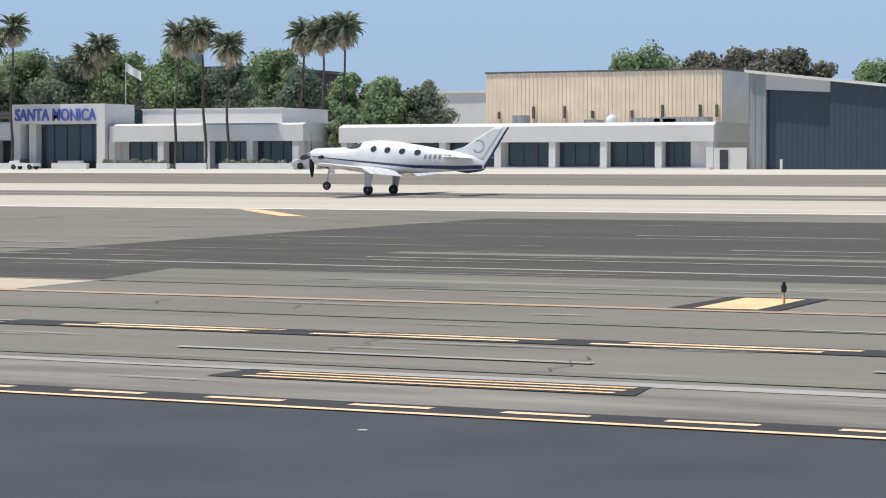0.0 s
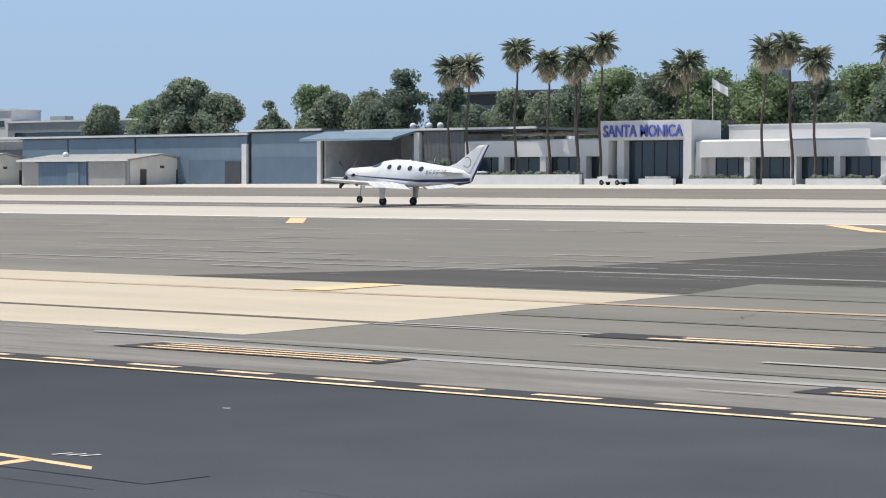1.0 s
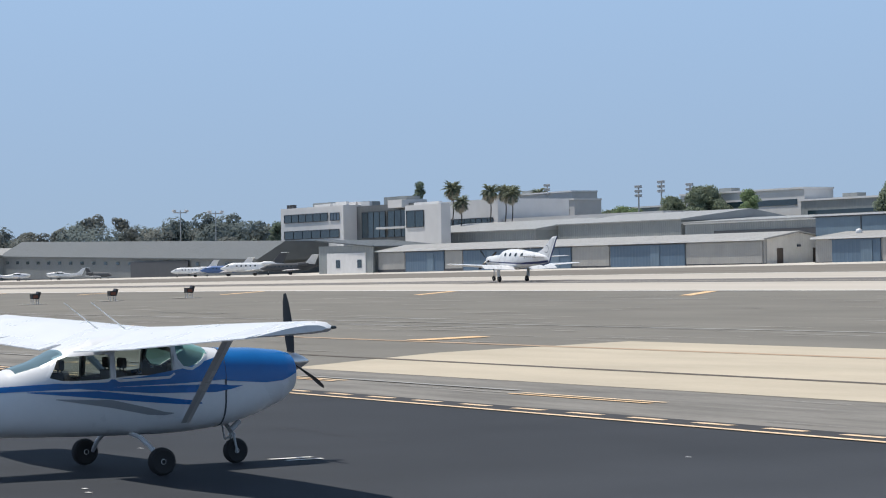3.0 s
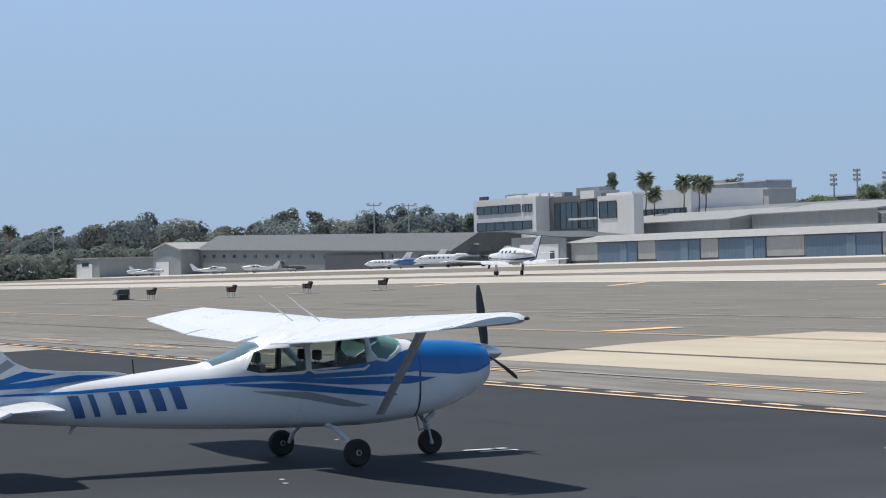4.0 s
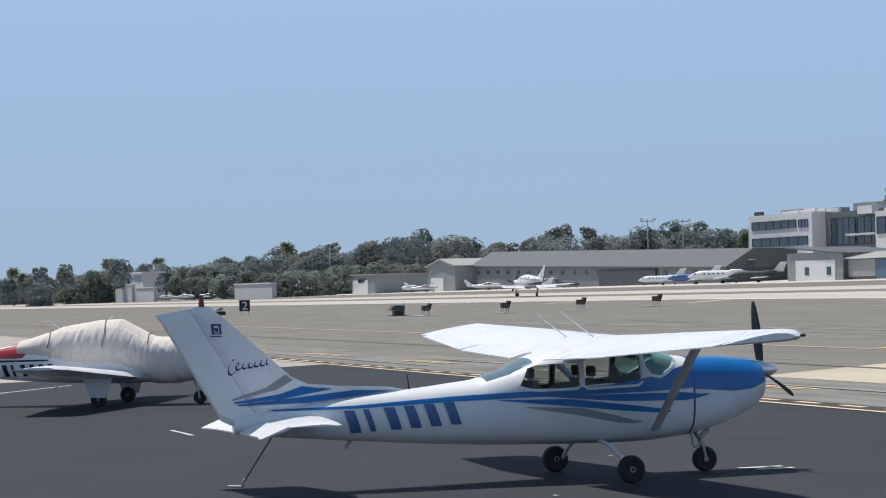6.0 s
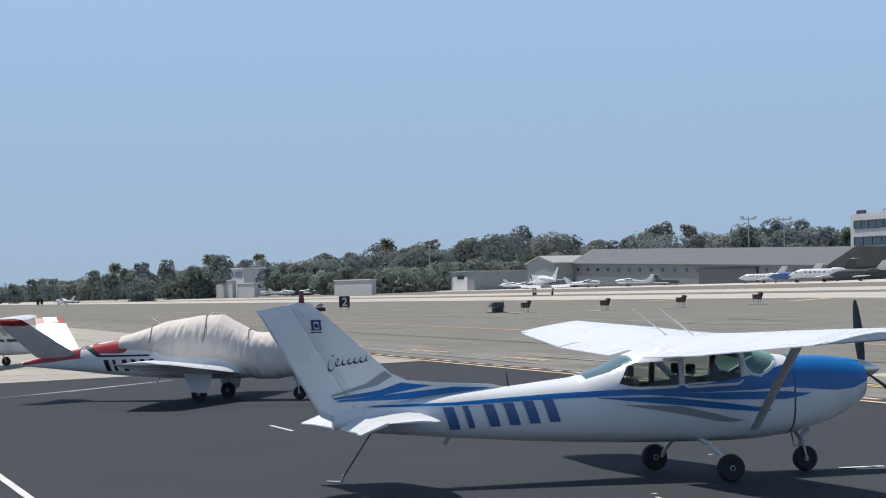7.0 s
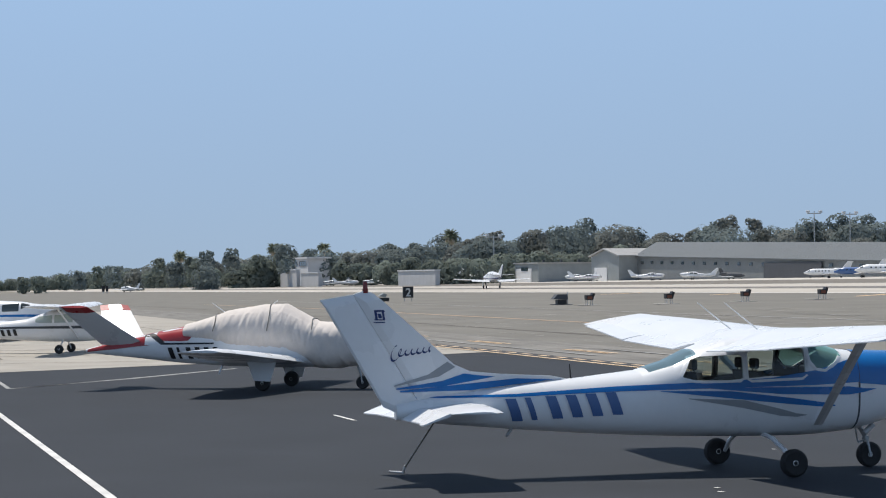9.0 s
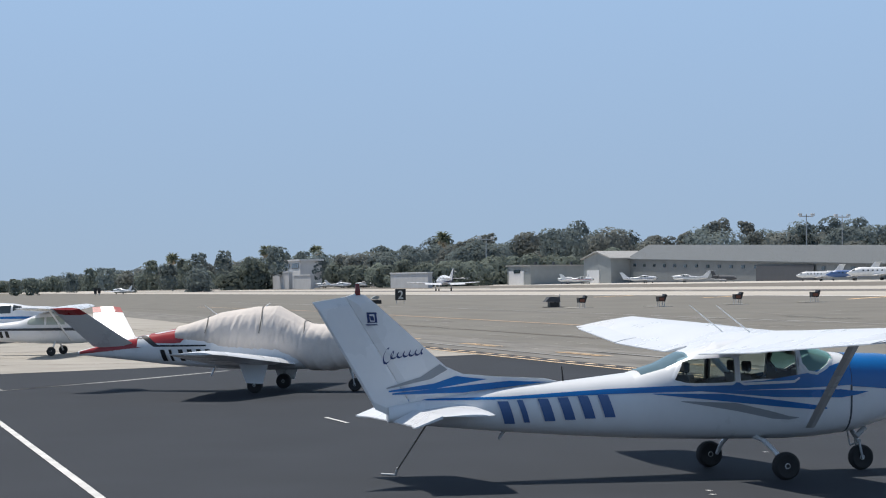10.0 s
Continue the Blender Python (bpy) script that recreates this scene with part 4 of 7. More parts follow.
def covered_plane():
    """Low-wing V-tailed single under an off-white canvas cover."""
    top = thing("light_aircraft", "white and dark red V-tailed aeroplane under an off-white canvas cover", "airplane", (-58.3, 11.1, 0), "", -28)
    hull = Hull([(2.55, 0.85, 1.42, 0.30, 2.2), (2.3, 0.72, 1.52, 0.42, 2.4), (1.6, 0.62, 1.60, 0.52, 2.6), (1.0, 0.56, 1.62, 0.55, 2.8), (0.0, 0.54, 1.62, 0.56, 2.8), (-1.3, 0.57, 1.62, 0.50, 2.6), (-2.3, 0.63, 1.60, 0.40, 2.4), (-2.9, 0.68, 1.50, 0.33, 2.2), (-3.84, 0.78, 1.32, 0.22, 2.1), (-4.7, 0.86, 1.12, 0.12, 2.0), (-5.2, 0.91, 1.0, 0.05, 2.0)])
    part("fuselage", hull.mesh(50, 30), M_WHITE, top, "white fuselage", True)
    for side in (1, -1):
        part("red_band", hull.decal(bmesh.new(), [(-5.15, 0.93, 0.99), (-4.4, 1.00, 1.19), (-3.8, 1.07, 1.33), (-3.35, 1.11, 1.42), (-3.25, 1.13, 1.43)], side, 0.008, 30, 6), M_RED, top, "dark red tail band", True)
        part("black_band", hull.decal(bmesh.new(), [(-3.55, 1.30, 1.37), (-3.35, 1.18, 1.41), (-3.1, 1.12, 1.33), (-2.95, 1.12, 1.17), (-1.6, 1.14, 1.18)], side, 0.011, 30, 6), M_BLACK, top, "black flash beside the red band", True)
        part("red_flash", hull.decal(bmesh.new(), [(-3.22, 1.38, 1.45), (-3.0, 1.22, 1.48), (-2.5, 1.21, 1.585), (-2.3, 1.23, 1.60), (-2.05, 1.48, 1.60)], side, 0.013, 20, 6), M_RED, top, "dark red shoulder flash", True)
        part("white_line", hull.decal(bmesh.new(), [(-3.52, 1.12, 1.36), (-3.42, 1.11, 1.36), (-3.05, 1.09, 1.12), (-1.9, 1.10, 1.125)], side, 0.014, 20, 4), M_WHITE, top, "thin white line", True)
        marks(hull, top, M_BLACK, side, -2.85, -1.35, 0.76, 1.05, 6, 0.25 * side, 0.02)
    # canvas cover: a skin a little outside the hull, with folds
    cov = Hull([(2.62, 0.80, 1.48, 0.36, 2.2), (2.45, 0.64, 1.60, 0.50, 2.4), (1.6, 0.55, 1.66, 0.58, 2.5), (1.07, 0.55, 1.70, 0.60, 2.4), (0.85, 0.62, 1.80, 0.62, 2.3), (0.2, 0.78, 2.13, 0.63, 2.1), (-0.38, 0.84, 2.12, 0.63, 2.1), (-1.32, 1.00, 1.97, 0.57, 2.1), (-2.1, 1.14, 1.72, 0.46, 2.1), (-2.45, 1.25, 1.64, 0.41, 2.1)])
    bm = cov.mesh(170, 110)
    def b_top(y):
        lo, hi = cov.at(y)[:2]
        return hi - 0.12 * (hi - lo)
    for v in bm.verts:
        x, y, z = v.co
        q = Vector((y * 1.1 + 0.5 * z, z * 0.8, x * 0.8))
        ridge = 1.0 - abs(noise.noise(Vector((y * 4.2 + 1.6 * z * math.sin(1.3 * y), z * 0.9, x * 1.3)))) * 2.2
        fine = 1.0 - abs(noise.noise(Vector((y * 9.5 - 2.4 * z, z * 2.0 + 4.0, x * 2.0)))) * 2.0
        k = 0.030 * ridge * (0.3 + 1.4 * noise.noise(q)) + 0.012 * fine + 0.05 * noise.noise(q * 1.3)
        k *= 1.0 if z < b_top(y) else 0.45
        n = Vector((x, 0, z - 1.2)).normalized()
        v.co += n * k
    part("canvas_cover", bm, M_COVER, top, "wrinkled off-white canvas cover", True)
    for y in (-0.15, 0.95, -1.6):
        bm = bmesh.new()
        b, t, w, p = cov.at(y)
        pts = [((w + 0.03) * math.copysign(abs(math.cos(q)) ** (2 / p), math.cos(q)), y + 0.04 * math.sin(3 * q), (b + t) / 2 + ((t - b) / 2 + 0.02) * math.copysign(abs(math.sin(q)) ** (2 / p), math.sin(q))) for q in [math.pi * i / 20 - 0.0 for i in range(21)]]
        for a, c in zip(pts, pts[1:]):
            tube(bm, a, c, 0.012, 0.012, 5)
        part("cover_strap", bm, M_ROPE, top, "thin strap over the cover")
    # wings
    for side in (1, -1):
        bm = bmesh.new()
        slab_wing(bm, [(side * x, le, te, z, th) for x, le, te, z, th in ((0.35, 0.75, -1.45, 0.68, 0.26), (2.5, 0.55, -1.32, 0.86, 0.22), (4.8, 0.35, -1.0, 1.05, 0.15), (5.05, 0.1, -0.95, 1.08, 0.06))])
        part("wing", bm, M_WHITE, top, "white low wing", True)
        bm = bmesh.new()
        prism(bm, [(0.34, 0.80), (-0.46, 0.80), (-0.26, 0.26), (0.16, 0.24)], 0, side * 1.36 + 0.02, side * 1.36 - 0.02)
        part("gear_door", bm, M_WHITE, top, "white gear door")
        part("main_leg", tube(bmesh.new(), (side * 1.30, -0.05, 0.75), (side * 1.25, -0.08, 0.18), 0.04, 0.035), M_STEEL, top)
        wheel(top, side * 1.22, -0.08, 0.2, 0.2, 0.15, "main_wheel")
        # V tail
        bm = bmesh.new()
        rings = []
        for u in (0.0, 0.5, 0.93, 1.0):
            le, te = -3.55 - 1.05 * u, -4.75 - 0.62 * u
            if u == 1.0:
                le -= 0.15
            cx, cz, th = side * (0.10 + 1.32 * u), 1.12 + 0.98 * u, 0.05 * (1 - 0.6 * u)
            nx, nz = side * -0.6, 0.8
            rings.append([(cx + nx * th * v, le + (te - le) * w, cz + nz * th * v) for w, v in ((0, 0), (0.25, 1), (0.7, 0.7), (1, 0.05), (0.7, -0.7), (0.25, -1))])
        fin = part("tail_surface", skin(bm, rings), M_WHITE, top, "white V-tail surface", True)
        bm = bmesh.new()
        rings = []
        for u in (0.87, 0.94, 1.005):
            le, te = -3.545 - 1.05 * u, -4.757 - 0.62 * u
            cx, cz, th = side * (0.10 + 1.32 * u), 1.12 + 0.98 * u, 0.036
            rings.append([(cx + side * -0.6 * th * v, le + (te - le) * w, cz + 0.8 * th * v) for w, v in ((0, 0), (0.25, 1), (0.7, 0.8), (1, 0.2), (0.7, -0.8), (0.25, -1))])
        part("tip_band", skin(bm, rings), M_RED, fin, "dark red tip band")
    bm = bmesh.new()
    tube(bm, (0, 2.0, 0.66), (0, 2.12, 0.3), 0.04, 0.03)
    tube(bm, (0.08, 2.15, 0.17), (0.04, 2.12, 0.34), 0.018)
    tube(bm, (-0.08, 2.15, 0.17), (-0.04, 2.12, 0.34), 0.018)
    part("nose_leg", bm, M_STEEL, top)
    wheel(top, 0, 2.15, 0.17, 0.17, 0.13, "nose_wheel")
    propeller(top, (0, 2.66, 1.18), 1.0, 0.15, (10, 190), 0.30, 0.14)
    part("antenna", tube(bmesh.new(), (0, -1.45, 1.93), (0, -1.78, 2.16), 0.014, 0.008, 6), M_WHITE, top, "white whip antenna")
    part("antenna", tube(bmesh.new(), (0, -0.25, 2.08), (0, -0.05, 2.22), 0.014, 0.008, 6), M_WHITE, top, "white whip antenna")
    part("step", tube(bmesh.new(), (0.5, -1.35, 0.62), (0.6, -1.42, 0.40), 0.03, 0.02, 6), M_METAL, top, "metal boarding step")
    return top


def small_plane(name, label, at, turn, stripe, high=True, group="parked aeroplanes", glass_mat=M_CABIN, scale=1.0):
    """A plainer parked single: fuselage, wing, tail and gear."""
    top = thing(name, label, "airplane", at, group, turn)
    top.scale = (scale, scale, scale)
    hull = Hull([(2.7, 0.95, 1.5, 0.35, 2.2), (2.3, 0.7, 1.6, 0.5, 2.6), (1.1, 0.52, 1.7, 0.56, 3), (0.5, 0.5, 1.92 if high else 1.8, 0.57, 3), (-0.6, 0.5, 1.86 if high else 1.85, 0.56, 3), (-1.6, 0.55, 1.5, 0.47, 2.5), (-3.5, 0.67, 1.28, 0.27, 2.2), (-5.2, 0.84, 1.06, 0.08, 2)])
    part("fuselage", hull.mesh(34, 24), M_WHITE, top, "white fuselage", True)
    zw = 1.92 if high else 0.72
    bm = bmesh.new()
    slab_wing(bm, [(x, le, te, zw + 0.03 * abs(x), th) for x, le, te, th in ((-5.4, 0.45, -0.6, 0.05), (-5.1, 0.62, -0.66, 0.15), (-2.6, 0.72, -0.95, 0.2), (0, 0.72, -0.95, 0.2), (2.6, 0.72, -0.95, 0.2), (5.1, 0.62, -0.66, 0.15), (5.4, 0.45, -0.6, 0.05))])
    part("wing", bm, M_WHITE, top, "white wing", True)
    bm = bmesh.new()
    slab_wing(bm, [(x, le, -5.2, 1.03, 0.07) for x, le in ((-1.7, -4.45), (-0.1, -4.1), (0.1, -4.1), (1.7, -4.45))])
    part("tailplane", bm, M_WHITE, top, "", True)
    plate("fin", M_WHITE, top, [(-2.9, 1.32), (-4.2, 1.5), (-5.5, 2.6), (-6.1, 2.5), (-5.3, 1.0), (-4.2, 1.1)], 0, 0.05, "white swept fin")
    for side in (1, -1):
        part("stripe", hull.decal(bmesh.new(), [(-5.0, 1.05, 1.09), (-2.0, 1.08, 1.17), (0.8, 1.08, 1.2), (2.5, 1.05, 1.18)], side, 0.008, 24, 3), stripe, top, "painted side stripe", True)
        for rows in ([(-1.2, 1.36, 1.5), (-1.05, 1.33, 1.6), (-0.45, 1.33, 1.66)], [(-0.35, 1.33, 1.66), (0.45, 1.35, 1.72)], [(0.55, 1.45, 1.74), (0.95, 1.6, 1.66)]):
            part("side_window", hull.decal(bmesh.new(), rows, side, 0.01, 8, 4), glass_mat, top, "dark cabin window", True)
        part("main_leg", tube(bmesh.new(), (side * 0.4, 0, 0.58), (side * 1.18, 0, 0.22), 0.035, 0.03, 8), M_WHITE, top)
        wheel(top, side * 1.22, 0, 0.2, 0.2, 0.15, "main_wheel")
        if high:
            part("wing_strut", tube(bmesh.new(), (side * 0.55, 0.7, 0.66), (side * 2.8, 0.3, 1.95), 0.04, 0.04, 8), M_WHITE, top)
    part("nose_leg", tube(bmesh.new(), (0, 1.65, 0.65), (0, 1.75, 0.2), 0.035, 0.03, 8), M_STEEL, top)
    wheel(top, 0, 1.77, 0.18, 0.18, 0.14, "nose_wheel")
    propeller(top, (0, 2.72, 1.3), 0.98, 0.15, (20, 200), 0.3, 0.14)
    return top


def jet(label, at, turn, size, body, tail, high_tail=True):
    """A parked business jet or twin: hull, swept wing, tail, engines, windows, wheels."""
    s = size
    top = thing("business_jet", label, "airplane", at, "jets on the far apron", turn)
    hull = Hull([(6.2 * s, 1.35 * s, 1.55 * s, 0.08 * s, 2), (5.6 * s, 1.1 * s, 1.85 * s, 0.42 * s, 2), (4.6 * s, 0.9 * s, 2.35 * s, 0.68 * s, 2.1), (3.6 * s, 0.8 * s, 2.6 * s, 0.8 * s, 2.1), (-2.0 * s, 0.8 * s, 2.6 * s, 0.8 * s, 2.1), (-4.5 * s, 1.15 * s, 2.5 * s, 0.5 * s, 2), (-6.6 * s, 1.8 * s, 2.3 * s, 0.12 * s, 2)])
    part("fuselage", hull.mesh(36, 22), body, top, "", True)
    bm = bmesh.new()
    slab_wing(bm, [(x * s, le * s, te * s, (0.95 + 0.045 * abs(x)) * s, th * s) for x, le, te, th in ((-6.6, -1.5, -2.2, 0.08), (0, 1.6, -1.6, 0.35), (6.6, -1.5, -2.2, 0.08))])
    part("wing", bm, M_WHITE, top, "", True)
    plate("fin", tail, top, [(-3.9 * s, 2.45 * s), (-5.6 * s, 4.5 * s), (-7.1 * s, 4.5 * s), (-6.2 * s, 2.2 * s)], 0, 0.09 * s, "swept fin")
    bm = bmesh.new()
    zt = 4.45 if high_tail else 2.4
    slab_wing(bm, [(x * s, le * s, -7.2 * s, zt * s, 0.1 * s) for x, le in ((-2.6, -6.6), (0, -5.7), (2.6, -6.6))])
    part("tailplane", bm, M_WHITE, top, "", True)
    for side in (1, -1):
        bm = bmesh.new()
        skin(bm, [[(side * 1.25 * s + 0.42 * s * k * math.cos(a), y * s, 2.35 * s + 0.42 * s * k * math.sin(a)) for a in [2 * math.pi * i / 14 for i in range(14)]] for y, k in ((-2.2, 0.8), (-2.4, 1.0), (-3.6, 1.0), (-4.6, 0.65))])
        part("engine", bm, body, top, "rear-mounted engine nacelle", True)
        for k in range(5):
            y = (2.9 - 0.9 * k) * s
            part("cabin_window", hull.decal(bmesh.new(), [(y - 0.16 * s, 1.8 * s, 2.1 * s), (y + 0.16 * s, 1.8 * s, 2.1 * s)], side, 0.012, 2, 2), M_CABIN, top)
        part("cockpit_window", hull.decal(bmesh.new(), [(4.5 * s, 1.95 * s, 2.2 * s), (5.05 * s, 1.78 * s, 1.95 * s)], side, 0.012, 4, 2), M_CABIN, top)
        part("main_leg", tube(bmesh.new(), (side * 1.4 * s, -0.6 * s, 1.0 * s), (side * 1.4 * s, -0.6 * s, 0.3 * s), 0.07 * s, 0.06 * s, 8), M_STEEL, top)
        wheel(top, side * 1.4 * s, -0.6 * s, 0.3 * s, 0.3 * s, 0.22 * s, "main_wheel")
    part("nose_leg", tube(bmesh.new(), (0, 4.3 * s, 1.0 * s), (0, 4.4 * s, 0.25 * s), 0.06 * s, 0.05 * s, 8), M_STEEL, top)
    wheel(top, 0, 4.4 * s, 0.24 * s, 0.24 * s, 0.18 * s, "nose_wheel")
    return top


def landing_plane():
    """White turboprop rolling out on the runway; forward is +y in its own space."""
    top = thing("turboprop_aircraft", "white low-wing turboprop with navy belly stripe rolling along the runway", "airplane", (0, 0, 0))
    hull = Hull([(4.40, 1.85, 2.42, 0.26, 2.0), (4.2, 1.64, 2.50, 0.36, 2.1), (3.6, 1.50, 2.52, 0.45, 2.2), (2.6, 1.36, 2.56, 0.58, 2.3), (2.0, 1.28, 2.62, 0.66, 2.3), (1.5, 1.22, 2.80, 0.72, 2.2), (1.1, 1.18, 2.92, 0.75, 2.2), (0.3, 1.16, 2.99, 0.76, 2.2), (-0.8, 1.16, 2.95, 0.76, 2.2), (-2.2, 1.22, 2.76, 0.68, 2.2), (-3.4, 1.30, 2.58, 0.52, 2.1), (-4.6, 1.38, 2.42, 0.32, 2.1), (-5.6, 1.44, 2.2, 0.16, 2.0), (-6.2, 1.50, 1.95, 0.06, 2.0)])
    part("fuselage", hull.mesh(56, 32), M_WHITE, top, "glossy white fuselage", True)
    for side in (1, -1):
        part("belly_stripe", hull.decal(bmesh.new(), [(-6.1, 1.52, 1.72), (-4.6, 1.44, 1.66), (-2.2, 1.50, 1.66), (-0.5, 1.64, 1.76), (1.5, 1.80, 1.88), (3.0, 1.93, 1.98), (4.2, 2.03, 2.06)], side, 0.010, 40, 4), M_NAVY, top, "navy stripe along the belly", True)
        for k, y in enumerate((0.22, -0.64, -1.52, -2.42)):
            z = 2.50 - 0.05 * k
            bm = bmesh.new()
            hull.decal(bm, [(y + 0.18 * math.sin(q), z - 0.165 * math.cos(q), z + 0.165 * math.cos(q)) for q in [math.pi * (i / 12 - 0.5) for i in range(13)]], side, 0.014, 12, 4)
            part("cabin_window", bm, M_CABIN, top, "dark oval cabin window", True)
        part("windscreen", hull.decal(bmesh.new(), [(1.10, 2.62, 2.84), (1.35, 2.52, 2.80), (1.75, 2.50, 2.68), (2.15, 2.54, 2.585)], side, 0.014, 14, 4), M_CABIN, top, "dark windscreen", True)
        marks(hull, top, M_GREYS, side, -4.35, -2.75, 2.02, 2.26, 6, 0.1 * side, -0.02, "pale grey bar of the side marking")
        bm = bmesh.new()
        slab_wing(bm, [(side * x, le, te, z, th) for x, le, te, z, th in ((0.4, 1.35, -1.35, 1.30, 0.34), (2.0, 1.15, -1.05, 1.36, 0.28), (6.6, 0.42, -0.62, 1.62, 0.14), (7.0, 0.15, -0.55, 1.66, 0.05))])
        part("wing", bm, M_WHITE, top, "white low wing", True)
        bm = bmesh.new()
        skin(bm, [[(side * x, te, z), (side * x, te - 0.5, z - 0.28), (side * x, te - 0.52, z - 0.31), (side * x, te + 0.04, z - 0.06)] for x, te, z in ((0.8, -1.22, 1.33), (3.9, -0.88, 1.47))])
        part("flap", bm, M_WHITE, top, "lowered flap")
        bm = bmesh.new()
        slab_wing(bm, [(side * x, le, te, z, th) for x, le, te, z, th in ((0.1, -3.9, -5.5, 2.06, 0.12), (2.4, -4.75, -5.6, 2.12, 0.07), (2.55, -4.95, -5.6, 2.12, 0.03))])
        part("tailplane", bm, M_WHITE, top, "white tailplane", True)
        bm = bmesh.new()
        for q in range(9):
            a0, a1 = radians(60 + 30 * q), radians(60 + 30 * (q + 1))
            bm.faces.new([bm.verts.new((side * 0.075, -5.8 + r * math.cos(a), 2.72 + r * math.sin(a))) for r, a in ((0.36, a0), (0.36, a1), (0.29, a1), (0.29, a0))])
        part("emblem", bm, M_GREYS, top, "grey ring emblem on the fin")
        bm = bmesh.new()
        prism(bm, [(0.20, 1.3), (-0.36, 1.3), (-0.24, 0.46), (0.12, 0.44)], 0, side * 1.62 - 0.02, side * 1.62 + 0.02)
        part("gear_door", bm, M_WHITE, top, "white gear door")
        part("main_leg", tube(bmesh.new(), (side * 1.52, -0.05, 1.25), (side * 1.48, -0.02, 0.28), 0.055, 0.05), M_STEEL, top)
    plate("fin", M_WHITE, top, [(-4.0, 2.42), (-4.9, 2.68), (-6.7, 3.78), (-7.25, 3.80), (-6.1, 1.95), (-5.0, 2.1)], 0, 0.07, "white swept fin")
    plate("rudder", M_WHITE, top, [(-7.255, 3.80), (-7.42, 3.78), (-6.12, 1.55), (-5.6, 1.50), (-6.105, 1.95)], 0, 0.05, "white rudder")
    plate("rudder_edge", M_NAVY, top, [(-7.425, 3.79), (-7.5, 3.77), (-6.20, 1.46), (-5.6, 1.44), (-6.125, 1.54)], 0, 0.04, "navy trailing edge")
    plate("ventral_strake", M_NAVY, top, [(-4.2, 1.42), (-6.1, 1.50), (-6.1, 1.40), (-5.2, 1.26)], 0, 0.03, "navy ventral strake")
    bm = bmesh.new()
    tube(bm, (0, 3.25, 1.45), (0, 3.38, 0.3), 0.05, 0.04)
    part("nose_leg", bm, M_STEEL, top)
    bm = bmesh.new()
    box(bm, -0.02, 0.02, 2.95, 3.25, 0.95, 1.45)
    part("nose_gear_door", bm, M_WHITE, top)
    for side in (1, -1):
        part("exhaust_stack", tube(bmesh.new(), (side * 0.34, 3.75, 2.0), (side * 0.58, 3.45, 2.02), 0.11, 0.10, 10), M_BLACK, top, "dark exhaust stack", True)
    for y in (0.3, -0.9, -3.0):
        part("antenna", tube(bmesh.new(), (0, y, 2.85), (0, y - 0.1, 3.12), 0.02, 0.01, 6), M_WHITE, top)
    # the hull's datum line drops towards the nose
    for ob in list(top.children):
        if ob.type == 'MESH' and not any(k in ob.name for k in ("leg", "gear")):
            for v in ob.data.vertices:
                v.co.z -= 0.055 * v.co.y
    prop = propeller(top, (0, 4.42, 1.88), 1.25, 0.2, (10, 100, 190, 280), 0.34, 0.24)
    wheels = [wheel(top, 1.48, -0.02, 0.28, 0.28, 0.2, "main_wheel"), wheel(top, -1.48, -0.02, 0.28, 0.28, 0.2, "main_wheel"), wheel(top, 0, 3.38, 0.24, 0.24, 0.17, "nose_wheel")]
    return top, prop, wheels


# ---- buildings across the runway ----
def windows(parent, at, spans, z0, z1, y, mull=2, mat=M_WINDOW):
    """Recessed glazing bays: a pane each with dark frame and mullions."""
    for a, b in spans:
        w = block("window", mat, parent, a, b, y, y + 0.06, z0, z1, at, "tinted glazing bay")
        bm = bmesh.new()
        dx, dy, dz = at
        box(bm, a - dx, b - dx, y - 0.06 - dy, y - 0.002 - dy, z1 - 0.12 - dz, z1 - dz)
        box(bm, a - dx, b - dx, y - 0.06 - dy, y - 0.002 - dy, z0 - dz, z0 + 0.10 - dz)
        for k in range(mull + 1):
            x = a + (b - a) * k / mull
            box(bm, x - 0.05 - dx, x + 0.05 - dx, y - 0.07 - dy, y - 0.002 - dy, z0 + 0.1 - dz, z1 - 0.12 - dz)
        part("window_frame", bm, M_MULL, w, "dark metal frame")


def letters(text, size, width, mat, parent, at, label, depth=0.08):
    """Raised letters in the built-in font, standing upright and facing the runway."""
    cu = bpy.data.curves.new("letters", 'FONT')
    cu.body, cu.size, cu.extrude, cu.align_x, cu.offset = text, size, depth, 'LEFT', 0.012 * size
    tmp = new("letters_shape", cu)
    me = bpy.data.meshes.new_from_object(tmp.evaluated_get(bpy.context.evaluated_depsgraph_get()))
    bpy.data.objects.remove(tmp)
    xs = [v.co.x for v in me.vertices]
    k = width / (max(xs) - min(xs))
    x0 = min(xs)
    for v in me.vertices:
        v.co = Vector(((v.co.x - x0) * k, -v.co.z, v.co.y))
    me.materials.clear()
    me.materials.append(mat)
    ob = new("sign_letters", me)
    ob.parent, ob.location = parent, at
    ob["label"] = label
    return ob


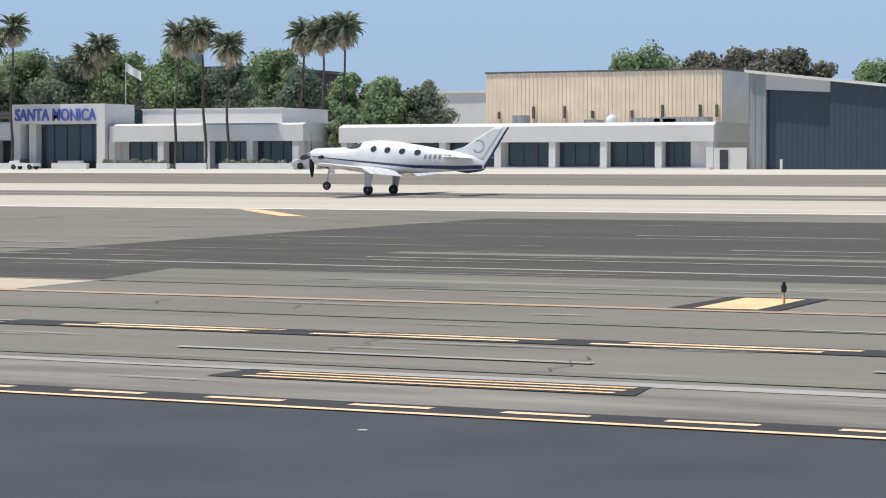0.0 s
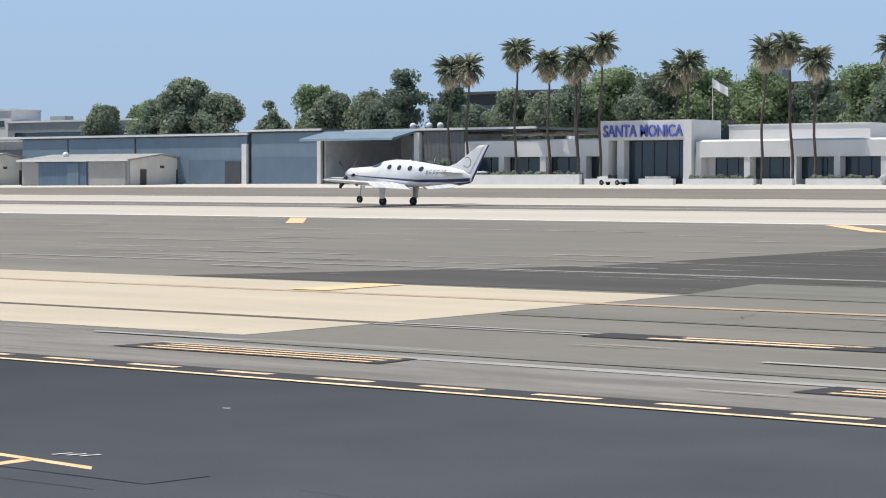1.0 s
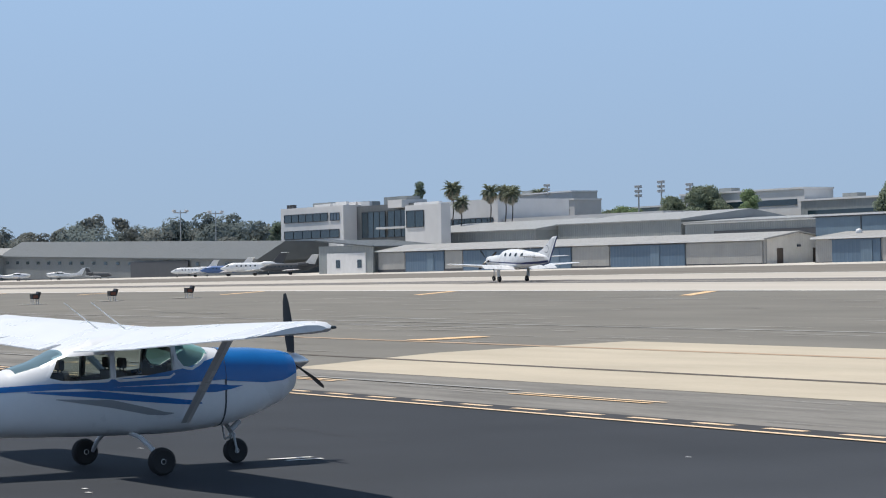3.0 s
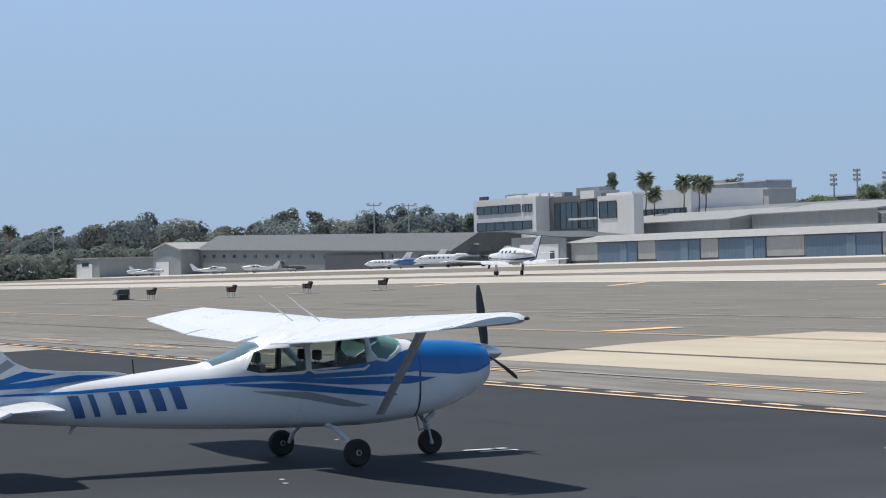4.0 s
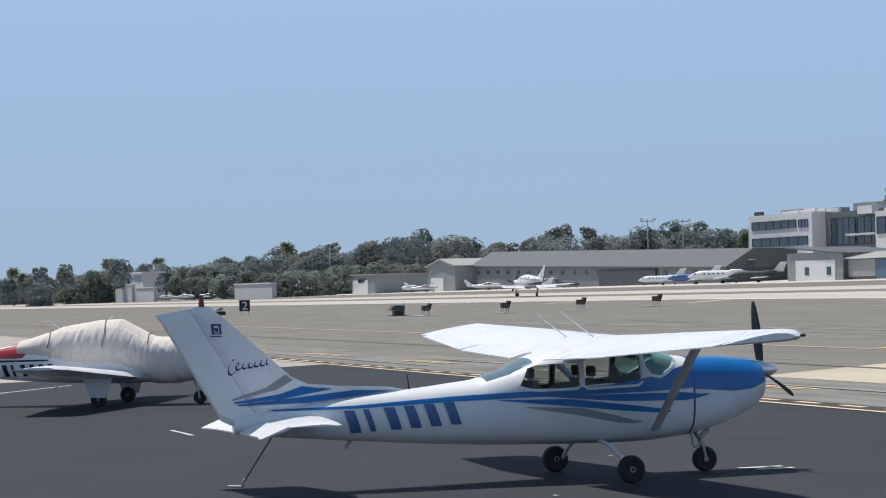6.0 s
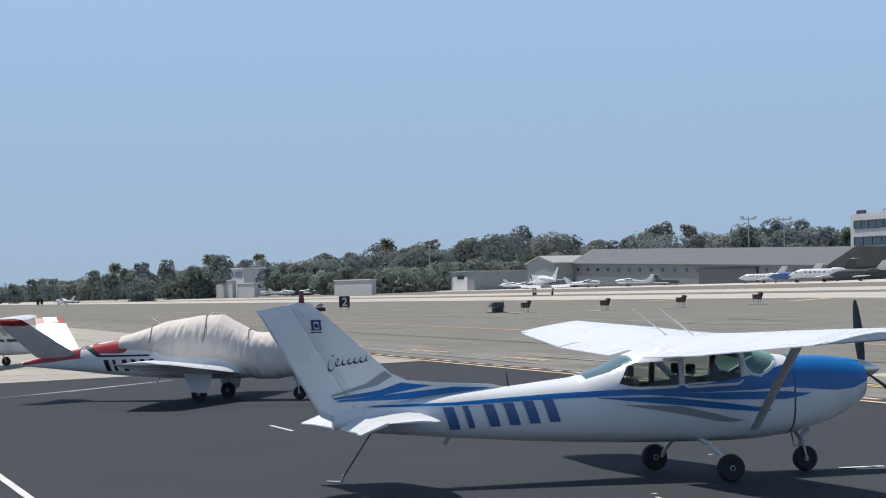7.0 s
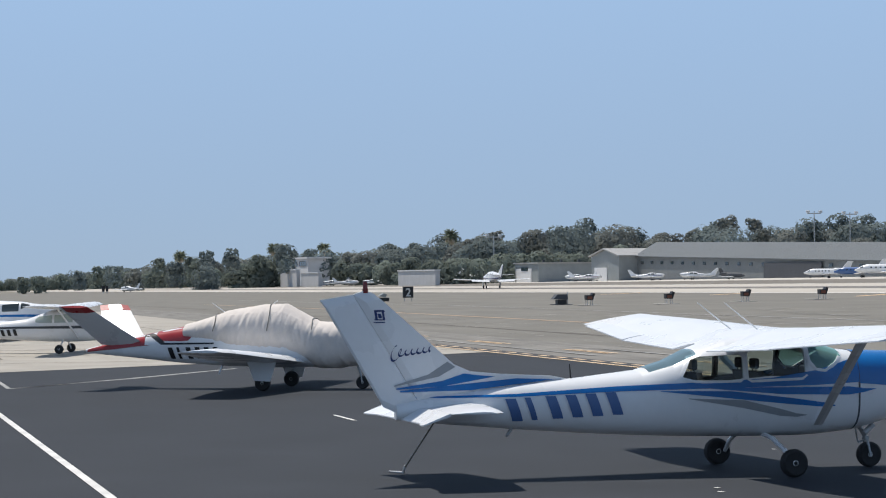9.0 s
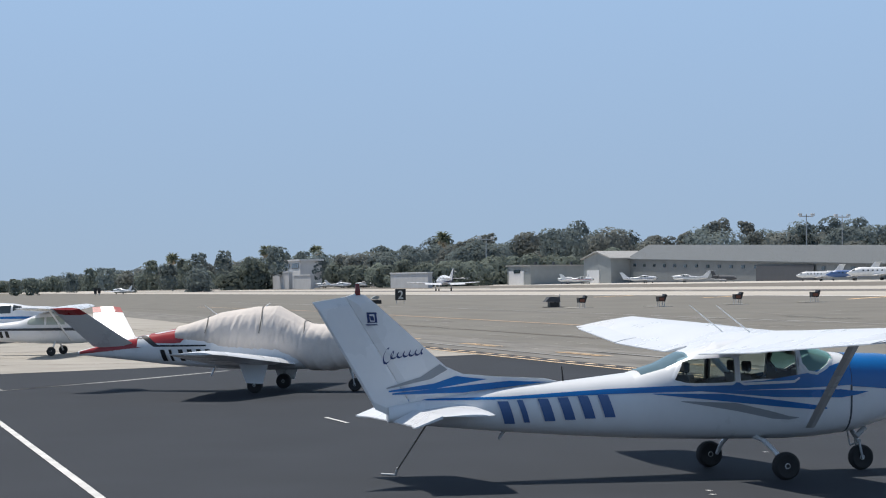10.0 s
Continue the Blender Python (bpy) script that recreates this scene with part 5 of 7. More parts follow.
def terminal():
    at = (-140.0, 205.0, 3.0)
    t = thing("terminal_building", "low white stucco terminal with tall entrance portal and blue lettering", "building", at)
    S = M_STUCCO
    for a, b in ((-149.8, -148.7), (-139.1, -138.1)):
        block("portal_column", S, t, a, b, 199.6, 205.0, 2.6, 7.8, at)
    block("portal_beam", S, t, -149.8, -138.1, 199.6, 205.0, 7.8, 9.85, at, "deep white portal beam")
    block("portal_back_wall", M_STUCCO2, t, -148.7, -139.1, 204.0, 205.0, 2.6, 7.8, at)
    block("inner_pier", S, t, -148.0, -147.1, 200.2, 204.0, 2.6, 7.8, at)
    windows(t, at, [(-147.1, -139.1)], 3.0, 7.78, 201.2, 5)
    block("reception_counter", M_STUCCO2, t, -143.5, -140.6, 199.0, 199.5, 2.8, 4.0, at)
    letters("SANTA MONICA", 1.75, 10.2, M_SIGNB, t, (-149.3 - at[0], 199.6 - at[1] - 0.08, 8.15 - at[2]), "raised blue lettering reading SANTA MONICA")
    block("upper_storey", S, t, -138.1, -121.2, 206.5, 216, 3.0, 9.35, at)
    block("upper_coping", M_TRIM, t, -138.2, -121.1, 206.4, 216.1, 9.35, 9.45, at)
    bm = bmesh.new()
    prism(bm, [(200.0 - at[1], 5.95 - at[2]), (200.0 - at[1], 7.55 - at[2]), (200.6 - at[1], 7.75 - at[2]), (211 - at[1], 7.75 - at[2]), (211 - at[1], 5.95 - at[2])], 0, -137.8 - at[0], -115.0 - at[0])
    part("parapet", bm, S, t, "broad white parapet band")
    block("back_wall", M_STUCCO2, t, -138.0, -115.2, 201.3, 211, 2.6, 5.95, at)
    windows(t, at, [(-136.1, -132.1), (-131.2, -126.5), (-125.8, -121.5), (-120.8, -116.5)], 3.7, 5.95, 201.2, 3)
    for x in (-137.6, -131.65, -126.15, -121.15, -115.9):
        block("pier", S, t, x - 0.35, x + 0.35, 200.1, 201.3, 2.6, 5.95, at)
    for a, b in ((-149.5, -145.5), (-142.5, -138.2), (-137, -128.5), (-127.5, -124), (-122.5, -111.5)):
        block("planter_wall", M_TRIM, t, a, b, 196.5, 197.0, 2.6, 3.75, at, "low white planter wall")
    # west wing
    at2 = (-160.0, 205.0, 3.0)
    w = thing("terminal_wing", "low white stucco office wing with dark windows", "building", at2)
    bm = bmesh.new()
    prism(bm, [(200.0 - at2[1], 6.15 - at2[2]), (200.0 - at2[1], 7.9 - at2[2]), (200.6 - at2[1], 8.05 - at2[2]), (214 - at2[1], 8.05 - at2[2]), (214 - at2[1], 6.15 - at2[2])], 0, -168.9 - at2[0], -150.0 - at2[0])
    part("parapet", bm, S, w, "broad white parapet band")
    block("back_wall", M_STUCCO2, w, -168.7, -150.0, 201.3, 214, 2.6, 6.15, at2)
    windows(w, at2, [(-167.9, -164.2), (-163.2, -158.3), (-157.5, -152.9), (-152.0, -150.3)], 3.8, 6.15, 201.2, 2)
    for x in (-168.4, -163.7, -157.9, -152.45):
        block("pier", S, w, x - 0.4, x + 0.4, 200.1, 201.3, 2.6, 6.15, at2)
    block("planter_wall", M_TRIM, w, -170, -150.2, 196.5, 197.0, 2.6, 4.2, at2, "low white planter wall")
    for x in (-165, -161.5, -158.5):
        block("roof_vent", M_TRIM, w, x, x + 0.7, 205, 205.7, 8.05, 8.5, at2)
    # east wing
    at3 = (-92.0, 205.0, 3.0)
    e = thing("terminal_wing", "long low white stucco wing with dark windows before a cream hangar", "building", at3)
    bm = bmesh.new()
    prism(bm, [(200.0 - at3[1], 5.72 - at3[2]), (200.0 - at3[1], 7.2 - at3[2]), (200.8 - at3[1], 7.5 - at3[2]), (214 - at3[1], 7.5 - at3[2]), (214 - at3[1], 5.72 - at3[2])], 0, -111.0 - at3[0], -72.5 - at3[0])
    part("parapet", bm, S, e, "broad white parapet band")
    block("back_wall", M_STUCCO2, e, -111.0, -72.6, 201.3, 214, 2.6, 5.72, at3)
    spans = [(-109.8, -105.4), (-104.6, -100.2), (-99.4, -94.7), (-93.3, -88.8), (-88.0, -83.6), (-82.9, -78.2), (-77.5, -75.1)]
    windows(e, at3, spans, 3.5, 5.72, 201.2, 3)
    for x in (-110.5, -105.0, -99.8, -94.0, -88.4, -83.25, -77.85, -72.9):
        block("pier", S, e, x - 0.33, x + 0.33, 200.1, 201.3, 2.6, 5.72, at3)
    block("blank_panel", M_STUCCO, e, -75.0, -73.2, 200.9, 201.3, 2.6, 5.72, at3)
    block("yard_wall", S, e, -72.4, -69.3, 199.8, 200.2, 2.6, 5.15, at3)
    block("yard_door", M_MULL, e, -71.8, -71.05, 199.7, 199.8, 2.9, 4.95, at3, "dark grey door")
    block("skirting", M_TRIM, e, -111, -72.5, 199.2, 200.0, 2.6, 3.35, at3)
    bm = bmesh.new()
    bmesh.ops.create_uvsphere(bm, u_segments=16, v_segments=8, radius=0.55, matrix=Matrix.Translation((-83.6 - at3[0], 203 - at3[1], 7.75 - at3[2])))
    part("dish_dome", bm, M_WHITE, e, "white dome on the roof", True)
    for x, wd, h in ((-81.5, 3.0, 0.55), (-79.5, 2.2, 0.45), (-77.5, 4.4, 0.6), (-87, 1.4, 0.4), (-94.6, 1.2, 0.9)):
        block("roof_unit", M_GREYWALL, e, x - wd / 2, x + wd / 2, 206, 207.5, 7.5, 7.5 + h, at3)


def tan_hangar():
    at = (-90.0, 219.0, 3.0)
    t = thing("cream_hangar", "tall cream ribbed-metal hangar with grey-white side", "building", at)
    block("front_wall", M_TANSHEET, t, -102.3, -77.1, 215.0, 215.3, 2.8, 12.85, at, "cream ribbed metal wall")
    # side sheet lightened in its colour, since the sun does not reach this side
    m = corrugated("grey_white_side_sheet", (0.76, 0.73, 0.68), 0.9, 0.12, axis=1)
    block("side_wall", m, t, -77.4, -77.08, 215.3, 223.5, 2.8, 12.85, at, "grey-white ribbed side wall")
    block("side_wall", m, t, -102.3, -102.0, 215.3, 223.5, 2.8, 12.85, at)
    block("roof", M_ROOF, t, -102.4, -77.0, 214.9, 223.6, 12.85, 13.02, at)
    for x in (-100.8, -97.0, -93.6, -90.6, -86.4, -83.2, -79.3, -77.6):
        block("down_bracket", M_BROWN, t, x - 0.12, x + 0.12, 214.85, 215.0, 8.3, 9.5 if int(x) % 2 else 9.0, at, "rusty bracket stain")
    at = (-55.0, 215.0, 3.0)
    d = thing("slate_hangar", "dark slate-blue hangar with a tall closed door and pale roof edge", "building", at)
    def roofz(x):
        return 11.8 - (x + 69.2) * 0.112
    bm = bmesh.new()
    prism(bm, [(-69.2 - at[0], -0.4), (-69.2 - at[0], roofz(-69.2) - 3), (-67.6 - at[0], roofz(-67.6) - 3), (-67.6 - at[0], -0.4)], 1, -15, -14.6)
    part("door_jamb", bm, M_GREYWALL, d)
    bm = bmesh.new()
    prism(bm, [(-67.6 - at[0], 7.3), (-67.6 - at[0], roofz(-67.6) - 3), (-61.7 - at[0], roofz(-61.7) - 3), (-61.7 - at[0], 7.0)], 1, -15, -14.6)
    part("door_header", bm, M_STUCCO2, d, "pale header over the hangar door")
    bm = bmesh.new()
    prism(bm, [(-61.7 - at[0], -0.4), (-61.7 - at[0], roofz(-61.7) - 3), (-30 - at[0], roofz(-30) - 3), (-30 - at[0], -0.4)], 1, -15, -14.6)
    part("front_wall", bm, M_DKSHEET, d, "dark slate-blue ribbed wall")
    bm = bmesh.new()
    prism(bm, [(-69.5 - at[0], roofz(-69.5) - 3), (-69.5 - at[0], roofz(-69.5) - 2.75), (-29.5 - at[0], roofz(-29.5) - 2.75), (-29.5 - at[0], roofz(-29.5) - 3)], 1, -15.4, 15)
    part("roof", bm, M_ROOFW, d, "pale roof edge")
    block("side_wall", M_GREYWALL, d, -69.2, -68.9, 200.4, 230, 2.6, 11.4, at)
    block("side_wall", M_DKSHEET, d, -30.3, -30, 200.4, 230, 2.6, 7.3, at)
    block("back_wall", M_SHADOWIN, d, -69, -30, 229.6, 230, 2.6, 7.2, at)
    block("sliding_door", M_DKSHEET, d, -67.6, -61.72, 200.45, 200.6, 2.7, 10.2, at, "closed slate-blue sliding door")
    block("post", M_TRIM, d, -66.0, -65.8, 199.2, 199.4, 2.9, 4.1, at)


def blue_hangars():
    at = (-222.0, 210.0, 3.0)
    t = thing("blue_hangar", "powder-blue sheet-metal hangar with pale roof edge", "building", at)
    block("front_wall", M_BLUESHEET, t, -245.7, -203.4, 200.0, 200.3, 2.4, 9.1, at)
    block("fascia", M_TRIM, t, -246.0, -203.0, 199.7, 200.0, 9.08, 9.32, at, "pale roof edge")
    block("gutter", M_DKTRIM, t, -246.0, -203.0, 199.8, 200.0, 8.92, 9.06, at, "dark gutter line")
    block("roof", M_ROOF, t, -246.0, -203.0, 200.0, 225, 9.1, 9.4, at)
    block("side_wall", M_BLUESHEET, t, -203.7, -203.4, 200.3, 225, 2.4, 9.1, at)
    block("side_wall", M_BLUESHEET, t, -245.7, -245.4, 200.3, 225, 2.4, 9.1, at)
    block("sliding_door", M_BLUEDOOR, t, -213.5, -204.2, 199.88, 200.0, 2.5, 6.1, at, "blue sliding hangar door")
    block("personnel_door", M_DKTRIM, t, -207.0, -204.3, 199.80, 199.87, 2.6, 5.9, at)
    for x in (-236.5, -223.5):
        block("seam", M_DKTRIM, t, x, x + 0.12, 199.9, 200.0, 6.3, 8.9, at)
    at = (-197.0, 210.0, 3.0)
    t = thing("blue_hangar", "tall blue hangar bay with a closed door", "building", at)
    block("front_wall", M_BLUESHEET, t, -202.6, -191.3, 200.0, 200.3, 2.4, 9.4, at)
    block("fascia", M_TRIM, t, -203.0, -190.8, 199.7, 200.0, 9.45, 9.68, at, "pale roof edge")
    block("gutter", M_DKTRIM, t, -203.0, -190.8, 199.8, 200.0, 9.25, 9.43, at, "dark gutter line")
    block("roof", M_ROOF, t, -203.0, -190.8, 200.0, 226, 9.4, 9.72, at)
    block("door", M_BLUEDOOR, t, -202.2, -191.6, 199.85, 200.0, 2.5, 6.4, at, "closed blue hangar door")
    block("door_post", M_TRIM, t, -203.9, -203.1, 199.6, 200.0, 2.4, 8.0, at)
    block("door_post", M_TRIM, t, -191.3, -190.7, 199.6, 200.0, 2.4, 8.4, at)
    block("side_wall", M_BLUESHEET, t, -191.4, -191.2, 200.3, 226, 2.4, 9.4, at)
    at = (-180.0, 212.0, 3.0)
    t = thing("open_hangar", "open-fronted hangar with a raised blue canopy door and dark interior", "building", at)
    bm = bmesh.new()
    prism(bm, [(-16.5, 5.1), (-16.4, 5.35), (-11.8, 6.35), (-11.8, 6.1)], 0, -190.3 - at[0], -175.8 - at[0])
    part("canopy_door", bm, M_BLUESHEET, t, "raised powder-blue canopy door")
    block("roof", M_ROOF, t, -191.0, -158.7, 200.0, 226, 9.15, 9.45, at)
    block("fascia", M_TRIM, t, -187.0, -158.7, 199.7, 200.0, 9.22, 9.46, at)
    block("gutter", M_DKTRIM, t, -187.0, -158.7, 199.8, 200.0, 9.02, 9.2, at)
    block("front_wall", M_SLATEWALL, t, -175.0, -169.0, 200.0, 200.3, 2.4, 9.15, at, "shaded grey sheet wall")
    block("door_post", M_TRIM, t, -176.2, -175.4, 199.7, 200.3, 2.4, 9.0, at, "pale door post")
    block("back_wall", M_INNER, t, -190.5, -175, 213.6, 214, 2.4, 9.1, at, "pale grey back wall inside")
    for x in (-186.9, -183.6, -182.2, -179.4):
        block("inner_window", M_DKTRIM, t, x, x + 0.45, 213.5, 213.6, 6.2, 7.6, at, "narrow dark window")
    block("side_wall", M_INNER, t, -190.9, -190.6, 200.4, 225.6, 2.4, 9.15, at)
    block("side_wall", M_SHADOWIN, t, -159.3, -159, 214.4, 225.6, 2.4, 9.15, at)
    for k, x in enumerate((-188.5, -185, -182, -179)):
        block("storage_rack", M_STEEL if k % 2 else M_GREYWALL, t, x, x + 1.4, 211, 213, 2.9, 4.4 + 0.5 * (k % 3), at)
    for x in (-181, -178.5, -176.8):
        bm = bmesh.new()
        bmesh.ops.create_uvsphere(bm, u_segments=10, v_segments=6, radius=0.4, matrix=Matrix.Translation((x - at[0], 205 - at[1], 9.9 - at[2])))
        part("turbine_vent", bm, M_TRIM, t, "round roof vent", True)
    small_plane("light_aircraft", "white light aeroplane with red stripe parked before the open hangar", (-177.3, 193.6, height(-177, 193.6)), 62, M_RED, False, "aeroplanes across the runway", M_CABIN, 0.85)


def hangar_row():
    def bay(a, b, depth, eave, ridge, at, label):
        """A low hangar block with its long side to the runway and a gable at its near end."""
        t = thing("hangar_row", label, "building", at)
        dx, dy, dz = at
        y0, y1 = 192.0, 192.0 + depth
        block("front_wall", M_SHADEDFRONT, t, a, b, y0, y0 + 0.25, 1.6, eave, at, "grey-beige sheet wall")
        block("back_wall", M_TANWALL, t, a, b, y1 - 0.25, y1, 1.6, eave, at)
        for x in (a, b - 0.25):
            bm = bmesh.new()
            prism(bm, [(y0 + 0.25 - dy, 1.6 - dz), (y1 - 0.25 - dy, 1.6 - dz), (y1 - 0.25 - dy, eave - dz), ((y0 + y1) / 2 - dy, ridge - dz), (y0 + 0.25 - dy, eave - dz)], 0, x - dx, x + 0.25 - dx)
            part("gable_wall", bm, M_LITGABLE, t, "cream gable wall")
        bm = bmesh.new()
        m = (y0 + y1) / 2
        prism(bm, [(y0 - 0.5 - dy, eave - 0.06 - dz), (m - dy, ridge + 0.02 - dz), (y1 + 0.5 - dy, eave - 0.06 - dz), (y1 + 0.5 - dy, eave + 0.14 - dz), (m - dy, ridge + 0.22 - dz), (y0 - 0.5 - dy, eave + 0.14 - dz)], 0, a - 0.4 - dx, b + 0.4 - dx)
        part("roof", bm, M_ROOFC, t, "pale sheet roof")
        block("fascia", M_ROOFW, t, a - 0.4, b + 0.4, y0 - 0.56, y0 - 0.505, eave - 0.10, eave + 0.14, at, "thin cream fascia")
        for k, f in enumerate((0.17, 0.72)):
            y = y0 + depth * f
            block("personnel_door", M_BROWN, t, b + 0.005, b + 0.08, y, y + 1.0, 2.8, 4.95, at, "dark brown door")
        block("wall_lamp", M_DKTRIM, t, b + 0.005, b + 0.2, m - 0.25, m + 0.25, 5.1, 5.4, at)
        block("base_strip", M_DKTRIM, t, a, b, y0 - 0.12, y0 - 0.02, 1.6, 3.0, at)
        return t
    def doors(t, at, blue, panels):
        for a, b in blue:
            d = block("sliding_door", M_ROWDOOR, t, a, b, 191.80, 191.98, 1.6, 5.8, at, "blue sliding hangar door")
            dx, dy, dz = at
            block("door_leaf", M_ROWLEAF, d, (a + b) / 2 + 1.0, (a + b) / 2 + 3.2, 191.72, 191.79, 2.6, 5.6, at, "lighter door leaf")
            block("door_track", M_DKTRIM, t, a - 0.5, b + 0.5, 191.68, 191.79, 5.8, 5.95, at)
        for a, b in panels:
            block("wall_panel", M_SHADEDFRONT, t, a + 0.25, b - 0.25, 191.86, 191.99, 3.0, 5.85, at, "grey-beige wall panel")
    at = (-300.0, 197.0, 3.0)
    t = bay(-353.0, -246.3, 11.0, 6.1, 7.0, at, "long beige row of small hangars with blue sliding doors")
    doors(t, at, ((-343.2, -330.5), (-324.2, -311.2), (-305.5, -292.8), (-282.3, -264.1)), ((-353, -343.4), (-330.3, -324.4), (-311, -305.7), (-292.6, -282.5), (-264, -246.6)))
    at = (-224.0, 197.0, 3.0)
    t = bay(-236.0, -215.7, 10.8, 6.0, 6.7, at, "short beige hangar block with one blue sliding door")
    doors(t, at, ((-232.5, -223.3),), ((-223.1, -215.9),))
    bm = bmesh.new()
    bmesh.ops.create_uvsphere(bm, u_segments=10, v_segments=6, radius=0.45, matrix=Matrix.Translation((-231 - at[0], 195 - at[1], 6.75 - at[2])))
    part("roof_vent", bm, M_WHITE, t, "round white roof vent", True)
    at = (-363.0, 200.0, 3.0)
    s = thing("end_shed", "pale grey shed with white double door beside the hangars", "building", at)
    block("front_wall", M_GREYWALL, s, -373.4, -353.2, 191.0, 191.3, 1.4, 7.3, at)
    bm = bmesh.new()
    prism(bm, [(-373.9 - at[0], 5.25), (-352.8 - at[0], 3.9), (-352.8 - at[0], 4.1), (-373.9 - at[0], 5.45)], 1, -9.5, 6)
    part("roof", bm, M_ROOF, s)
    block("door", M_TRIM, s, -370.0, -355.6, 190.85, 191.0, 2.0, 6.0, at, "white double door")
    for x in (-366.5, -358.5):
        block("door_window", M_WINDOW, s, x, x + 1.5, 190.78, 190.85, 3.4, 4.8, at)
    block("end_wall", M_GREYWALL, s, -373.4, -373.1, 191.3, 206, 1.4, 7.3, at)
    # hangars behind the row
    for a, b, y, z0, z1, lab in ((-399, -350, 222, 9.6, 11.6, "low grey hangar with shallow pitched roof"), (-349, -312, 226, 10.3, 12.0, "grey hangar with shallow pitched roof"), (-311, -250, 226, 9.7, 10.5, "low grey hangar with a dark door band")):
        at = ((a + b) / 2, y + 10, 3.0)
        g = thing("grey_hangar", lab, "building", at, "grey hangars behind the row")
        block("front_wall", M_GREYWALL, g, a, b, y, y + 0.3, 1.6, z0, at)
        bm = bmesh.new()
        prism(bm, [(-10.4, z0 - 3), (-10.4, z0 - 2.8), (4, z1 - 2.8), (14, z0 - 2.8), (14, z0 - 3)], 0, a - 0.4 - at[0], b + 0.4 - at[0])
        part("roof", bm, M_ROOFG, g, "weathered sheet roof")
        block("end_wall", M_GREYWALL, g, b - 0.3, b, y + 0.3, y + 22, 1.6, z0, at)
        if "band" in lab:
            block("door_band", M_DKTRIM, g, a + 8, b - 12, y - 0.15, y, 7.0, 8.3, at, "dark door band")
            block("fascia", M_TRIM, g, a, b, y - 0.3, y, 9.5, 9.8, at)


def office():
    at = (-405.0, 222.0, 3.0)
    o = thing("office_building", "white three-storey office building with dark ribbon windows", "building", at)
    S = M_STUCCO
    block("wall", S, o, -437.3, -409.5, 215, 224, 1.5, 15.9, at)
    for a, b, z0, z1 in ((-435.5, -416.0, 12.9, 14.6), (-435.5, -411.2, 9.5, 11.25), (-435.6, -411.0, 6.4, 7.15)):
        windows(o, at, [(a, b)], z0, z1, 214.9, 6)
    windows(o, at, [(-415.0, -411.0)], 12.9, 14.5, 214.9, 3, M_WINDOW2)
    block("glazed_core", M_SLATEWALL, o, -409.5, -385.5, 218, 223, 1.5, 15.6, at, "recessed grey core")
    windows(o, at, [(-407.0, -397.5), (-396.5, -386.0)], 9.2, 14.4, 217.8, 4)
    block("balcony", M_STUCCO2, o, -398, -387, 216, 218, 10.8, 11.2, at)
    block("core_roof", S, o, -394, -388.5, 216.5, 222, 14.8, 16.3, at)
    block("wall", S, o, -385.5, -372.0, 215.5, 217.5, 1.5, 15.0, at)
    windows(o, at, [(-384.8, -378.3)], 10.8, 14.0, 215.4, 2)
    for x0, x1, h in ((-431.5, -423.5, 0.9), (-401, -392, 1.1), (-412, -408, 0.6)):
        block("roof_plant", M_GREYWALL, o, x0, x1, 219.5, 222.5, 15.5, 16.0 + h, at, "grey roof plant")
    for x0, x1, y, z0, z1 in ((-424, -417, 216, 15.9, 16.35), (-416.5, -412, 217, 15.9, 16.7), (-411.5, -406, 219, 15.6, 16.5), (-384, -374.5, 216.6, 15.0, 15.5)):
        block("roof_parapet", M_TRIM, o, x0, x1, y, y + 0.6, z0, z1, at, "white roof parapet")
    for x in (-436.5, -435.4, -434.3):
        block("roof_fan", M_DKTRIM, o, x, x + 0.7, 216, 216.8, 15.9, 16.7, at, "dark roof fan")
    block("lower_canopy", M_TRIM, o, -412, -396, 213, 215, 7.3, 7.8, at)
    block("roof_tank", M_TRIM, o, -426, -411, 219, 221, 15.9, 16.6, at)
    at = (-360.0, 245.0, 4.0)
    w = thing("office_building", "stepped white and grey office block behind the hangars", "building", at)
    block("wall", M_STUCCO, w, -422.3, -400.3, 245, 262, 1.5, 16.9, at)
    block("wall", M_STUCCO2, w, -400, -345, 246, 262, 1.5, 12.8, at)
    windows(w, at, [(-420, -402)], 11.6, 13.2, 244.9, 8)
    for x in range(-421, -401, 3):
        block("balcony_rail", M_DKTRIM, w, x, x + 0.15, 244.6, 244.8, 10.0, 11.2, at)


